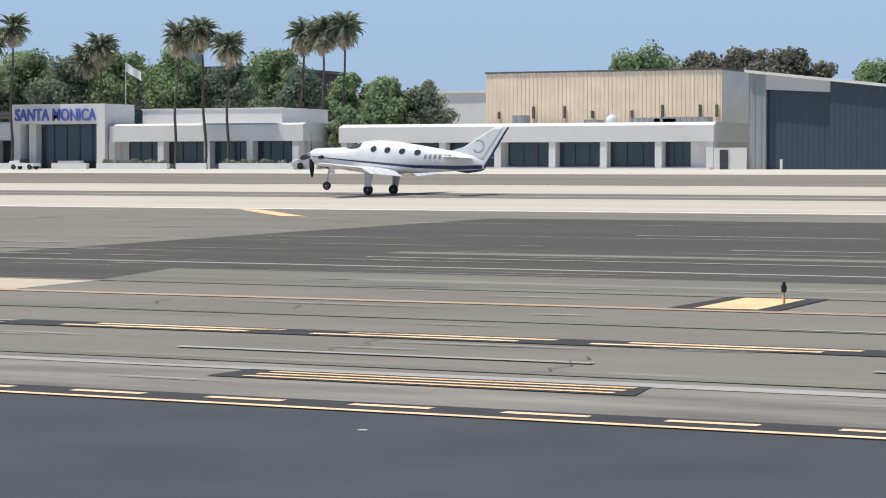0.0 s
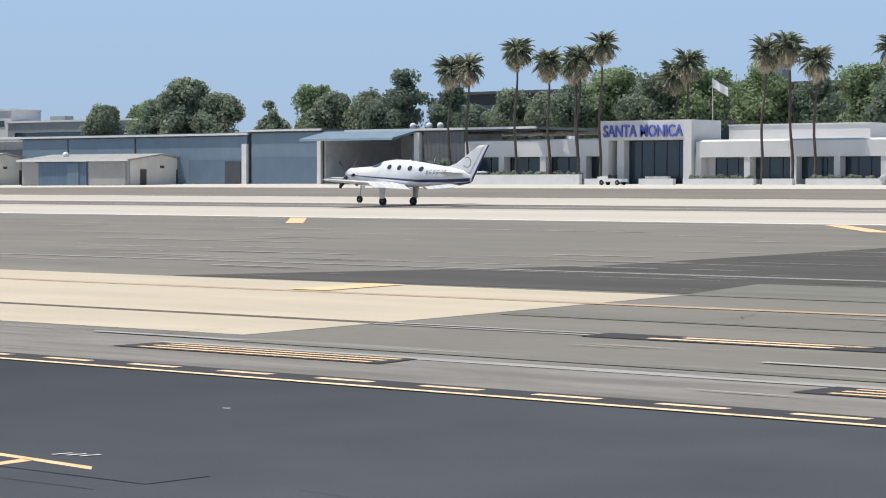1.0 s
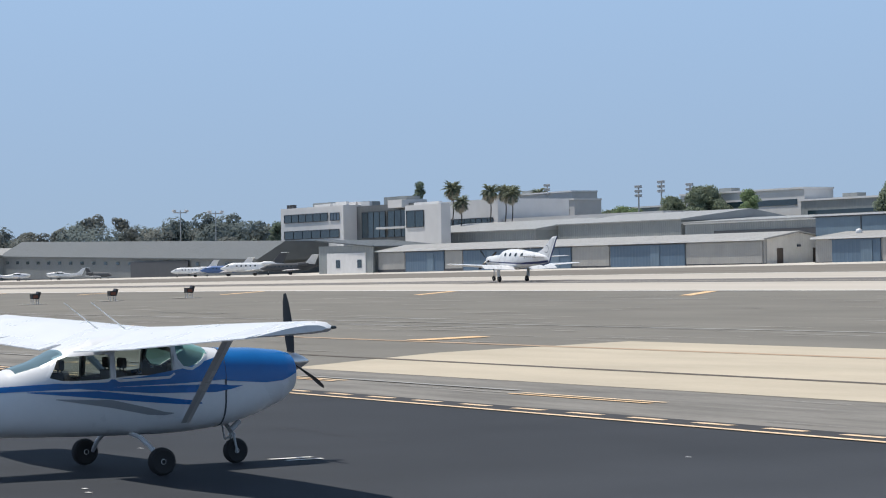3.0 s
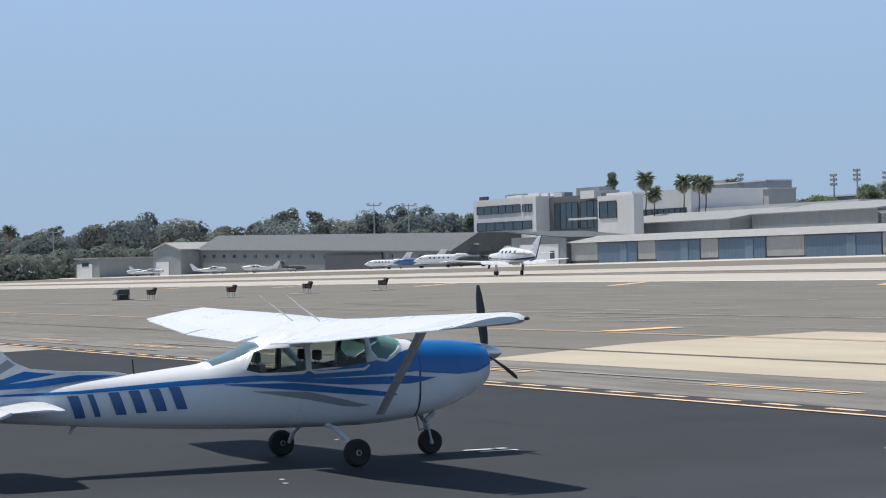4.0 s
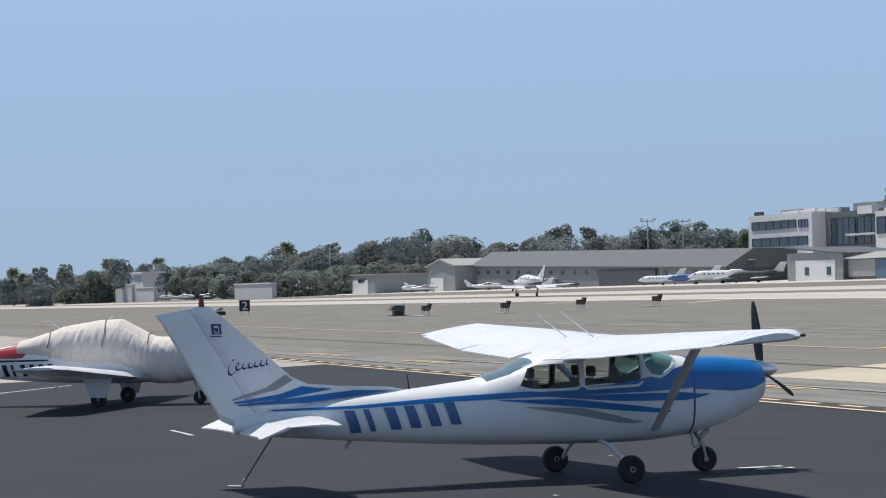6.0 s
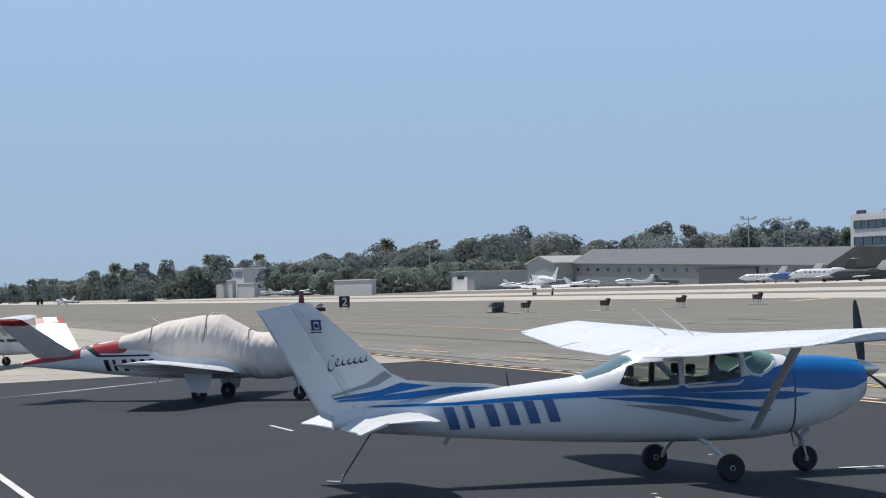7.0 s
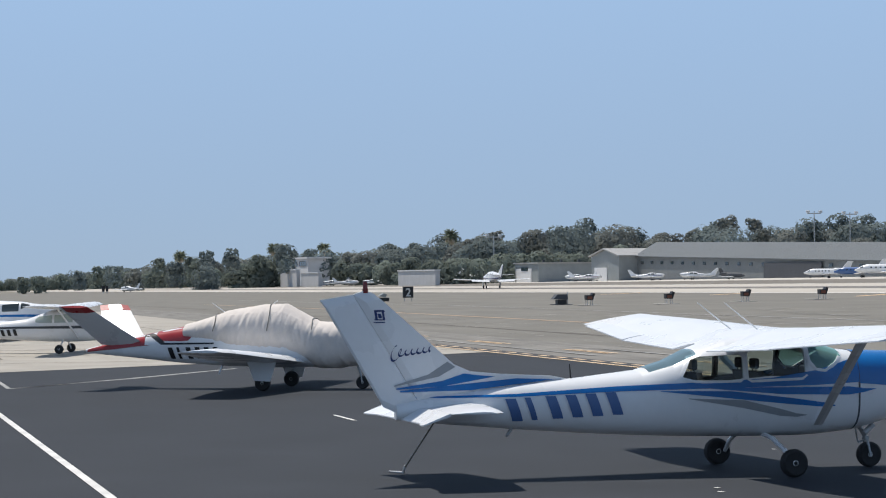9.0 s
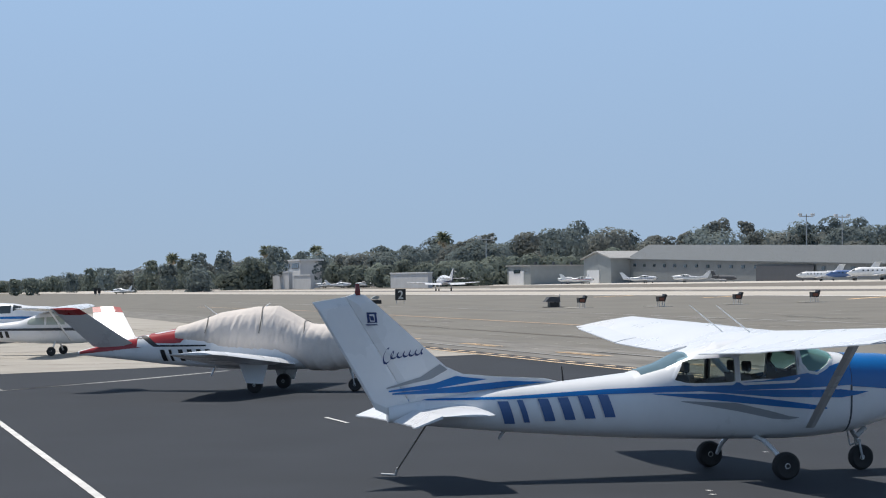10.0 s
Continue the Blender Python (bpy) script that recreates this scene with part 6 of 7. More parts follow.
def hill_buildings():
    for x0, x1, y0, z0, z1, m, lab in ((-552, -496, 400, 4, 23.0, M_STUCCO, "long pale grey block on the rise"), (-495, -428, 398, 4, 19.6, M_GREYWALL, "long low grey block with flat roof"), (-660, -608, 400, 4, 23.8, M_STUCCO2, "low grey block on the rise"), (-690, -640, 420, 4, 27.5, M_STUCCO2, "pale grey block on the rise"), (-620, -560, 430, 4, 21.5, M_GREYWALL, "grey flat-roofed block on the rise")):
        at = ((x0 + x1) / 2, y0 + 10, z0)
        b = thing("distant_building", lab, "building", at, "buildings on the rise")
        block("wall", m, b, x0, x1, y0, y0 + 10, z0, z1, at)
        block("roof_edge", M_TRIM, b, x0 - 0.4, x1 + 0.4, y0 - 0.4, y0 + 10, z1, z1 + 0.5, at)
        block("window_band", M_WINDOW, b, x0 + 3, x1 - 3, y0 - 0.15, y0, z1 - 4.2, z1 - 2.6, at, "dark ribbon window")
        block("roof_plant", M_GREYWALL, b, x0 + 10, x0 + 16, y0 + 6, y0 + 9, z1 + 0.5, z1 + 1.8, at)
    at = (-176, 268, 4)
    d = thing("dark_office_building", "large charcoal building behind the palms", "building", at)
    block("wall", M_DKBUILD, d, -226, -157, 262, 285, 3, 16.3, at)
    block("roof_edge", M_DKTRIM, d, -226.3, -156.7, 261.7, 285, 16.3, 16.7, at)
    for k in range(3):
        block("window_band", M_WINDOW, d, -224, -159, 261.85, 262, 5.5 + 3.6 * k, 7.5 + 3.6 * k, at, "dark ribbon window")
    for x in (-206, -202):
        block("roof_plant", M_TRIM, d, x, x + 3, 266, 269, 16.7, 18.5, at, "white roof plant")
    block("roof_plant", M_GREYWALL, d, -172, -169.5, 266, 268, 16.7, 19.5, at)
    at = (-150, 300, 4)
    w = thing("distant_building", "plain white flat-roofed warehouse glimpsed beside the hangar", "building", at)
    block("wall", M_STUCCO, w, -164, -139, 300, 315, 3, 14.2, at)
    block("roof_edge", M_TRIM, w, -164.3, -138.7, 299.7, 315, 14.2, 14.6, at)


def far_hangars():
    at = (-500, 215, 1.5)
    h = thing("long_hangar", "long weathered grey hangar with a row of small windows", "building", at)
    bm = bmesh.new()
    prism(bm, [(-564.9 - at[0], -2.5), (-418 - at[0], -2.5), (-418 - at[0], 3.9), (-564.9 - at[0], 6.2)], 1, -15, -14.6)
    part("front_wall", bm, M_LONGWALL, h, "weathered grey sheet wall")
    # no opening here: a dark panel on the wall paints the doorway's shade
    block("open_door", M_DKTRIM, h, -481, -450, 199.55, 199.68, 0.6, 5.6, at, "dark panel standing for the shade in an open doorway")
    bm = bmesh.new()
    prism(bm, [(-15.6, 3.75), (-15.6, 4.05), (-9.5, 7.6), (8, 7.4), (30, 3.9)], 0, -566 - at[0], -416 - at[0])
    for v in bm.verts:
        v.co.z += 2.5 * (-416 - at[0] - v.co.x) / 150
    part("roof", bm, M_ROOF, h, "weathered grey sheet roof")
    for k in range(20):
        x = -562 + 7.2 * k
        dz = 2.0 * (-418 - x) / 150
        block("window", M_WINDOW, h, x, x + 1.6, 199.85, 200.0, 4.1 + dz, 4.8 + dz, at, "small dark window")
    bm = bmesh.new()
    prism(bm, [(-587 - at[0], -2), (-587 - at[0], 6.6), (-576 - at[0], 8.3), (-565 - at[0], 6.6), (-565 - at[0], -2)], 1, -20, -19.6)
    part("gable_wall", bm, M_GREYWALL, h, "grey gable end")
    bm = bmesh.new()
    prism(bm, [(-588 - at[0], 6.5), (-576 - at[0], 8.35), (-564 - at[0], 6.5), (-564 - at[0], 6.8), (-576 - at[0], 8.7), (-588 - at[0], 6.8)], 1, -20.6, -3)
    part("gable_roof", bm, M_ROOFC, h, "pale gable roof")
    bm = bmesh.new()
    prism(bm, [(-14.6, -2.5), (-14.6, 3.7), (-9.4, 7.2), (8, 7.0), (28, 3.8), (28, -2.5)], 0, -418.4 - at[0], -418 - at[0])
    part("end_wall", bm, M_SLATEWALL, h)
    block("gable_extension", M_SLATEWALL, h, -418.4, -418, 223, 240, -1, 5.0, at)
    block("gable_side", M_GREYWALL, h, -565.3, -565, 195.4, 212, -1, 8.1, at)
    block("gable_door", M_TRIM, h, -584, -574, 194.8, 195.0, 0.5, 5.2, at, "white door")
    block("skirt", M_DKTRIM, h, -564.8, -418, 199.7, 200.0, -1, 2.2, at)
    at = (-590, 192, 1.5)
    s = thing("grey_shed", "low grey shed with pale door beside the long hangar", "building", at)
    block("front_wall", M_GREYWALL, s, -624, -602, 185, 185.3, -1, 6.5, at)
    block("roof", M_ROOFC, s, -624.6, -601.5, 184.6, 200.2, 6.5, 6.85, at)
    block("end_wall", M_GREYWALL, s, -602.3, -602, 185.3, 199.6, -1, 6.5, at)
    block("back_wall", M_GREYWALL, s, -624, -602, 199.6, 200, -1, 6.5, at)
    block("door", M_TRIM, s, -622, -608, 184.8, 185.0, 0.3, 5.2, at, "pale sliding door")
    block("door_window", M_WINDOW, s, -617, -611, 184.7, 184.8, 4.6, 5.5, at)
    for y in (187, 192, 197):
        block("roof_vent", M_DKTRIM, s, -605, -604.2, y, y + 0.5, 6.85, 7.6, at)
    for x0, x1, y, z1 in ((-814.2, -782.6, 150.2, 5.3), (-781.5, -753.2, 149.0, 5.8), (-752.5, -725, 150.4, 4.7), (-617, -577, 150, 4.7)):
        at = ((x0 + x1) / 2, y, 0.0)
        b = thing("blast_wall", "plain pale concrete block wall beyond the runway", "wall", at, "pale walls beyond the runway")
        block("panel", M_STUCCO2, b, x0, x1, y, y + 1.2, -2, z1, at)
        block("coping", M_TRIM, b, x0 - 0.2, x1 + 0.2, y - 0.2, y + 1.4, z1, z1 + 0.3, at)
    at = (-852, 172, 0)
    v = thing("house", "small white flat-roofed house among trees", "house", at)
    block("wall", M_STUCCO, v, -872.0, -838.0, 170, 178, -3, 10.3, at)
    block("roof", M_TRIM, v, -873, -837, 169.4, 178.6, 10.3, 10.9, at)
    windows(v, at, [(-869, -858), (-853, -841)], 7.6, 9.4, 169.9, 3)
    at = (-910, 236, 4)
    v = thing("house", "brown-roofed long house among trees", "house", at)
    block("wall", M_TANWALL, v, -945, -872, 232, 242, -2, 9.5, at)
    bm = bmesh.new()
    prism(bm, [(-5, 5.4), (-5, 5.7), (1, 8.4), (7, 5.4)], 0, -37, 40)
    part("roof", bm, M_BROWN, v, "brown pitched roof")


# ---- trees ----
def leaf_cloud(name, blobs, count, size, rng, mat, parent=None, label="", shaggy=1.0):
    """Small leaf quads scattered in clumps over uneven blobs, as one mesh."""
    gen = np.random.default_rng(rng.randrange(1 << 30))
    tot = sum(b[3] ** 2 for b in blobs)
    out = []
    for cx, cy, cz, r in blobs:
        n = max(8, int(count * r * r / tot))
        d = gen.normal(size=(n, 3))
        d /= np.linalg.norm(d, axis=1)[:, None]
        f = gen.normal(size=(5, 3)) * 2.2
        lump = sum(np.sin(d @ f[i] + 1.7 * i) for i in range(5)) / 5
        k = r * (1.0 - 0.45 * shaggy + 0.55 * shaggy * np.sqrt(gen.random(n))) * (1 + 0.36 * lump)
        c = np.array((cx, cy, cz)) + d * k[:, None] * (1, 1, 0.88)
        u = gen.normal(size=(n, 3))
        u -= (1.0 - 0.15 * shaggy) * (u * d).sum(1)[:, None] * d
        u /= np.linalg.norm(u, axis=1)[:, None]
        v = np.cross(u, d + (0.12 + 0.25 * shaggy) * gen.normal(size=(n, 3)))
        v /= np.linalg.norm(v, axis=1)[:, None] + 1e-9
        s = (size * gen.uniform(0.45, 1.25, n))[:, None]
        out.append(np.stack([c - u * s * 0.6 - v * s * 0.35, c + u * s * 0.5 - v * s * 0.5, c + u * s * 0.65 + v * s * 0.4, c - u * s * 0.4 + v * s * 0.55], 1))
    vs = np.concatenate(out).reshape(-1, 3)
    me = bpy.data.meshes.new(name)
    me.from_pydata(vs.tolist(), [], np.arange(len(vs)).reshape(-1, 4).tolist())
    me.materials.append(mat)
    ob = new(name, me)
    if parent is not None:
        ob.parent = parent
    if label:
        ob["label"] = label
    return ob


def tree(x, y, ztop, r, leaf, seed, label, tall=1.0):
    rng = random.Random(seed)
    z0 = height(x, y)
    t = thing("tree", label, "tree", (x, y, z0 - 0.1), "trees behind the buildings")
    h = ztop - z0
    bm = bmesh.new()
    tube(bm, (0, 0, 0), (rng.uniform(-.3, .3), 0, h * 0.45), 0.30, 0.2, 9)
    blobs = []
    lobes = [(rng.uniform(0, 6.28), rng.uniform(0.55, 1.0), rng.uniform(0.30, 0.95)) for _ in range(7)]
    for k in range(44):   # sprays of foliage gathered on a few main limbs, with gaps between them
        la, ld, lu = lobes[k % 7]
        a, u = la + rng.gauss(0, 0.45), min(1.0, max(0.05, lu + rng.gauss(0, 0.16)))
        rr = r * rng.uniform(0.18, 0.36)
        d = (r * ld * rng.uniform(0.55, 1.1) - rr * 0.5) * math.sqrt(max(0.06, 1.0 - (1.35 * (u - 0.35)) ** 2))
        c = (d * math.cos(a), d * math.sin(a), h * 0.30 + (h * 0.70 - rr) * u)
        if k % 2 == 0:
            tube(bm, (0, 0, h * (0.30 + 0.25 * u)), c, 0.10, 0.03, 6)
        blobs.append((*c, rr))
    blobs.append((rng.uniform(-.25, .25) * r, 0, h - r * 0.30, r * 0.27))
    blobs.append((0, 0, h * 0.58, r * 0.45))
    part("trunk", bm, M_TRUNK, t, "", True)
    leaf_cloud("crown", blobs, int((12500 if seed % 5 else 7500) * (r / 4) ** 1.1), 0.28 if r < 5.6 else 0.42, rng, leaf, t, "uneven leafy crown", 1.65)


def palm(x, y, ztop, seed, r=2.4, lean=0.0):
    rng = random.Random(seed)
    z0 = height(x, y)
    t = thing("palm_tree", "tall fan palm with green head and dry hanging skirt", "palm tree", (x, y, z0 - 0.1), "fan palms")
    h = ztop - z0 - r * 0.8
    pts = [(lean * (i / 10) ** 2, 0.2 * math.sin(i), h * i / 10) for i in range(11)]
    bm = bmesh.new()
    skin(bm, [[(px + (0.165 - 0.007 * i) * math.cos(a), py + (0.165 - 0.007 * i) * math.sin(a), pz) for a in [2 * math.pi * k / 9 for k in range(9)]] for i, (px, py, pz) in enumerate(pts)])
    part("trunk", bm, M_BARK, t, "slender ringed trunk", True)
    hx = pts[-1][0]
    for nm, mt, n, lo, hi, ln in (("crown", M_FROND, 84, -0.55, 1.40, r * 0.88), ("dry_skirt", M_THATCH, 84, -1.30, -0.15, r * 0.78)):
        bm = bmesh.new()
        for k in range(n):
            az, el = rng.uniform(0, 6.28), rng.uniform(lo, hi)
            L = ln * rng.uniform(0.75, 1.1)
            out = Vector((math.cos(az), math.sin(az), 0))
            side = Vector((-math.sin(az), math.cos(az), 0))
            p = Vector((hx, 0, h + (0.15 if nm == "crown" else -0.1)))
            a = el
            stem = [p.copy()]
            for _ in range(5):
                p = p + (out * math.cos(a) + Vector((0, 0, 1)) * math.sin(a)) * L / 5
                a -= 0.24 if nm == "crown" else 0.22
                stem.append(p.copy())
            for i in range(2, 6):
                for sgn in (-1, 1):
                    w = 0.19 * r * (1.2 - 0.12 * i) * (1 if nm == "crown" else 0.8)
                    b0, b1 = stem[i - 1], stem[i]
                    tip = b1 + side * sgn * w * rng.uniform(0.6, 1.1) + Vector((0, 0, -0.18 * rng.random())) + (b1 - b0) * 0.5
                    bm.faces.new([bm.verts.new(v) for v in (b0, b1, tip)])
            vs = [bm.verts.new(q) for q in (stem[0] + side * 0.03, stem[0] - side * 0.03, stem[3], stem[5])]
            bm.faces.new(vs)
        part(nm, bm, mt, t, "green fan fronds" if nm == "crown" else "dry tan frond skirt")


SKYLINE = [(64.4, 1.30), (65.5, 1.45), (66.6, 1.22), (67.5, 1.25), (68.1, 0.98), (68.5, 1.42), (69.2, 1.10), (69.8, 1.06), (70.1, 0.96), (70.5, 1.24), (71.5, 1.38), (73.0, 1.20), (74.3, 1.0), (75.1, 0.95), (76.5, 0.84), (78.1, 0.71), (79.3, 0.72), (80.3, 0.64), (81.7, 0.48), (83.1, 0.34), (84.4, 0.22), (86.0, 0.08), (89.0, 0.05)]


CROWNS = [(71.77, 1.45, 6.2, 'd'), (72.97, 1.29, 6.6, 'b'), (72.29, 1.17, 4.4, 'd'), (70.88, 1.31, 7.7, 'b'), (69.84, 1.15, 6.2, 'b'), (75.24, 1.08, 6.2, 'd'), (74.42, 1.06, 6.2, 'b'), (74.07, 1.17, 4.8, 'b'), (76.47, 0.89, 4.8, 'd'), (75.92, 0.89, 2.9, 'd'), (76.92, 0.76, 4.4, 'd'), (77.42, 0.69, 4.0, 'b'), (78.09, 0.77, 4.0, 'd'), (79.17, 0.87, 2.9, 's'), (78.43, 0.75, 2.6, 'd'), (65.69, 1.54, 5.5, 'd'), (66.35, 1.44, 5.5, 'd'), (65.09, 1.49, 6.2, 'd'), (64.57, 1.31, 4.8, 'd'), (66.78, 1.13, 4.8, 'b'), (68.24, 1.52, 2.6, 'b'), (68.59, 1.34, 3.3, 'd'), (68.42, 1.42, 2.6, 'b'), (67.66, 1.4, 2.7, 'b'), (67.49, 1.17, 2.6, 'b'), (67.12, 1.11, 2.6, 'b'), (69.12, 1.19, 4.0, 'b'), (68.81, 1.24, 2.6, 'd'), (80.37, 0.81, 2.8, 'd'), (80.98, 0.72, 2.6, 'd'), (81.33, 0.58, 2.8, 's'), (81.73, 0.49, 3.2, 'd'), (82.14, 0.56, 2.4, 's'), (83.23, 0.38, 2.8, 'd'), (83.56, 0.38, 2.4, 's'), (84.04, 0.27, 2.4, 'd'), (82.75, 0.32, 3.9, 'b'), (84.44, 0.19, 2.0, 's'), (84.98, 0.14, 2.4, 's'), (85.38, 0.11, 2.0, 's'), (80.99, 0.37, 5.1, 'd'), (79.69, 0.63, 5.1, 's'), (79.07, 0.9, 3.6, 'd'), (78.3, 0.40, 4.0, 's'), (78.7, 0.34, 3.6, 's'), (79.15, 0.36, 4.0, 's'), (79.6, 0.40, 4.2, 's'), (80.2, 0.34, 4.4, 's')]   # bearing, height angle, radius and kind


def woods():
    """Distant wooded rise beyond the runway, in depth: round crowns of several kinds, as uncounted masses."""
    rng = random.Random(5)
    kinds = [("far_dark_woods", M_HAZEW, 720, 880, 1.0, "dark wooded rise beyond the airfield", 0.40, 0.75, 210000),
             ("far_brown_woods", M_HAZEB, 700, 840, 0.95, "brownish green trees on the rise", 0.75, 1.30, 130000),
             ("far_scrub", M_HAZES, 640, 700, 0.62, "olive scrub and trees below the wooded rise", 0.40, 0.80, 120000)]
    for nm, mt, near, far, share, lab, s0, s1, count in kinds:
        mass = []
        for az, el, r, kind in CROWNS:   # crowns that stand out against the sky
            if kind != nm[4]:
                continue
            d = rng.uniform(near, far) if kind != "s" else 800
            if 78.1 < az < 79.0:   # a clearing round the white house
                d = 910
            x, y, top = -d * math.sin(radians(az)), d * math.cos(radians(az)), EYE.z + d * math.tan(radians(el))
            mass += [(x, y, top - r * 0.9, r * 0.85), (x, y, top - r * 2.0, r)]
            for _ in range(7):
                rr = r * rng.uniform(0.28, 0.5)
                mass.append((x + rng.uniform(-.8, .8) * r, y + rng.uniform(-.8, .8) * r, top - rr * 0.9 - r * rng.uniform(0.0, 1.2), rr))
        az = 63.6
        while az < 89:
            el = float(np.interp(az, [s[0] for s in SKYLINE], [s[1] for s in SKYLINE]))
            d = rng.uniform(near, far) * (1.0 if az < 76 else 1.0 + (az - 76) * 0.12)
            if 78.1 < az < 79.0:
                d = max(d, 920)
            x, y = -d * math.sin(radians(az)), d * math.cos(radians(az))
            top = EYE.z + d * math.tan(radians(el)) * share * rng.uniform(0.72, 1.0)
            z0 = min(height(x, y), 3) - 2
            r = rng.uniform(4.5, 8.5) * (1.0 if share > 0.7 else 0.7) * (1.0 if az < 74 else 0.9)
            blobs = [(x, y, top - r * 0.95, r)]
            for _ in range(5):
                rr = r * rng.uniform(0.35, 0.65)
                blobs.append((x + rng.uniform(-0.8, 0.8) * r, y + rng.uniform(-0.8, 0.8) * r, top - r * rng.uniform(0.5, 1.8), rr))
            zz = top - 2.0 * r
            while zz > z0:
                blobs.append((x + rng.uniform(-4, 4), y + rng.uniform(-3, 3), zz, r * 0.95))
                zz -= r * 1.1
            mass += blobs
            az += rng.uniform(s0, s1) * (0.8 if az < 76 else 0.5)
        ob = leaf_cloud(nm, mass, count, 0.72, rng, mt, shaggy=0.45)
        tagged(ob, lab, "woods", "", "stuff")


def vegetation():
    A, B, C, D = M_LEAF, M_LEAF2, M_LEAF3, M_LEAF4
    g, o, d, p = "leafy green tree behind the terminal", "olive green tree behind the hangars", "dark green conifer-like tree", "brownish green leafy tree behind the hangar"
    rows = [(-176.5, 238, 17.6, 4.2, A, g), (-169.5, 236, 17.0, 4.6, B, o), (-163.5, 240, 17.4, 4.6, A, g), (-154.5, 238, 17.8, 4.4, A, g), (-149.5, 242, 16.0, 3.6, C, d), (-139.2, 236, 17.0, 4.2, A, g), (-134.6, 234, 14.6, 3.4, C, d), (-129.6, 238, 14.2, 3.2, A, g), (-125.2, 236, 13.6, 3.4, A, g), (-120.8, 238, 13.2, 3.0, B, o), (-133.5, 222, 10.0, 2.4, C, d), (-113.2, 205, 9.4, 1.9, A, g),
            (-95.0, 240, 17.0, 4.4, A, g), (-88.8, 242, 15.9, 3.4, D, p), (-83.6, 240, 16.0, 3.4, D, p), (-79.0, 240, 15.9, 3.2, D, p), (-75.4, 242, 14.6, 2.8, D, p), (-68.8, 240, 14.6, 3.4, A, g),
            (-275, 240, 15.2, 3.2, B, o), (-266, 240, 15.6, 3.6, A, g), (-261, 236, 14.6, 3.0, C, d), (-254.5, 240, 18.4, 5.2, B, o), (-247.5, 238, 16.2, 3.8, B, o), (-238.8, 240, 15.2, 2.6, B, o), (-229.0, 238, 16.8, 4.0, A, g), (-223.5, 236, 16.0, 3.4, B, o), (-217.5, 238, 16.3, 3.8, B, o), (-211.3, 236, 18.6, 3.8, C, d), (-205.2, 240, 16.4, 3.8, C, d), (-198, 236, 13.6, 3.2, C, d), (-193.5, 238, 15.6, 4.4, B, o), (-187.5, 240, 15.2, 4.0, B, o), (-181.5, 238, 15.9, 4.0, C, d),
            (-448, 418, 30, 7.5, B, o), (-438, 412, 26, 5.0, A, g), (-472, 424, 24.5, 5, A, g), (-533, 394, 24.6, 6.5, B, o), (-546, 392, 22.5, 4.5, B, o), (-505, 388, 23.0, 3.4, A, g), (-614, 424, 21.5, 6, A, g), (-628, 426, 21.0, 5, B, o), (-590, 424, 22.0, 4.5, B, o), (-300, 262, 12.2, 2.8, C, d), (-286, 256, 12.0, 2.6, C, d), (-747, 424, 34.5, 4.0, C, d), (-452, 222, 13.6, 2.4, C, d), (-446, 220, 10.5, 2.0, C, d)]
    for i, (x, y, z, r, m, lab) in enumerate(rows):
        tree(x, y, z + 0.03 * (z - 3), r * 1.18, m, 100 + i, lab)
    for i, (x, y, z, lean) in enumerate(((-168.9, 225, 22.0, 0.2), (-160.6, 229, 18.4, -0.2), (-157.8, 227, 19.6, 0.2), (-146.1, 225, 20.4, 0.6), (-140.8, 223, 20.8, -0.6), (-139.1, 225, 19.2, 0.1), (-129.5, 225, 20.3, 0.2), (-126.1, 224, 20.3, -0.3), (-124.2, 225, 20.9, 0.0), (-192.6, 225, 19.8, 0.1), (-189.6, 225, 20.0, 0.1), (-181.9, 225, 21.8, 0.2), (-176.6, 225, 20.2, -0.2), (-173.8, 227, 20.0, -0.5), (-172.3, 225, 20.4, 0.4))):
        near = x < -165 or -150 < x < -135   # these stand before the buildings, the others behind them
        k = 198.2 / y if near else 1.0
        palm(x * k, y * k, EYE.z + (z - EYE.z) * k, 300 + i, 2.75 * k, lean)
    for i, (x, y, z, r) in enumerate(((-401, 235, 20.8, 2.6), (-394.5, 233, 17.6, 2.3), (-390, 237, 19.8, 2.5), (-386, 238, 19.6, 2.4), (-382, 237, 19.2, 2.5), (-666, 424, 30.5, 4.0))):
        palm(x, y, z, 340 + i, r)
    for i, (az, el, d) in enumerate(((81.63, 0.76, 900), (79.37, 0.93, 900), (78.14, 0.93, 900), (75.04, 1.24, 760))):
        palm(-d * math.sin(radians(az)), d * math.cos(radians(az)), EYE.z + d * math.tan(radians(el)), 360 + i, 3.4)
    woods()
    for i, (x, y, h, r) in enumerate(((-170.4, 197.6, 2.9, 1.5), (-171.9, 197.9, 2.2, 1.1), (-147.0, 197.9, 1.2, 0.7), (-163.0, 198.0, 1.1, 0.8), (-159.2, 198.0, 1.0, 0.7), (-153.4, 198.0, 1.2, 0.9), (-110.9, 198.2, 2.0, 0.9))):
        rng = random.Random(400 + i)
        t = thing("shrub", "rounded green shrub beside the building wall", "shrub", (x, y, height(x, y) - 0.05), "shrubs by the terminal")
        bm = bmesh.new()
        blobs = []
        for k in range(9):
            rr = r * rng.uniform(0.3, 0.55)
            p = (rng.uniform(-.7, .7) * r, rng.uniform(-.4, .4) * r, max(rr * 0.8, rng.uniform(0.3, 1.0) * h - rr))
            blobs.append((*p, rr))
            tube(bm, (0, 0, 0), p, 0.05, 0.02, 5)
        part("stems", bm, M_TRUNK, t)
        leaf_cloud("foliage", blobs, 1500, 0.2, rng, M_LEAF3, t)


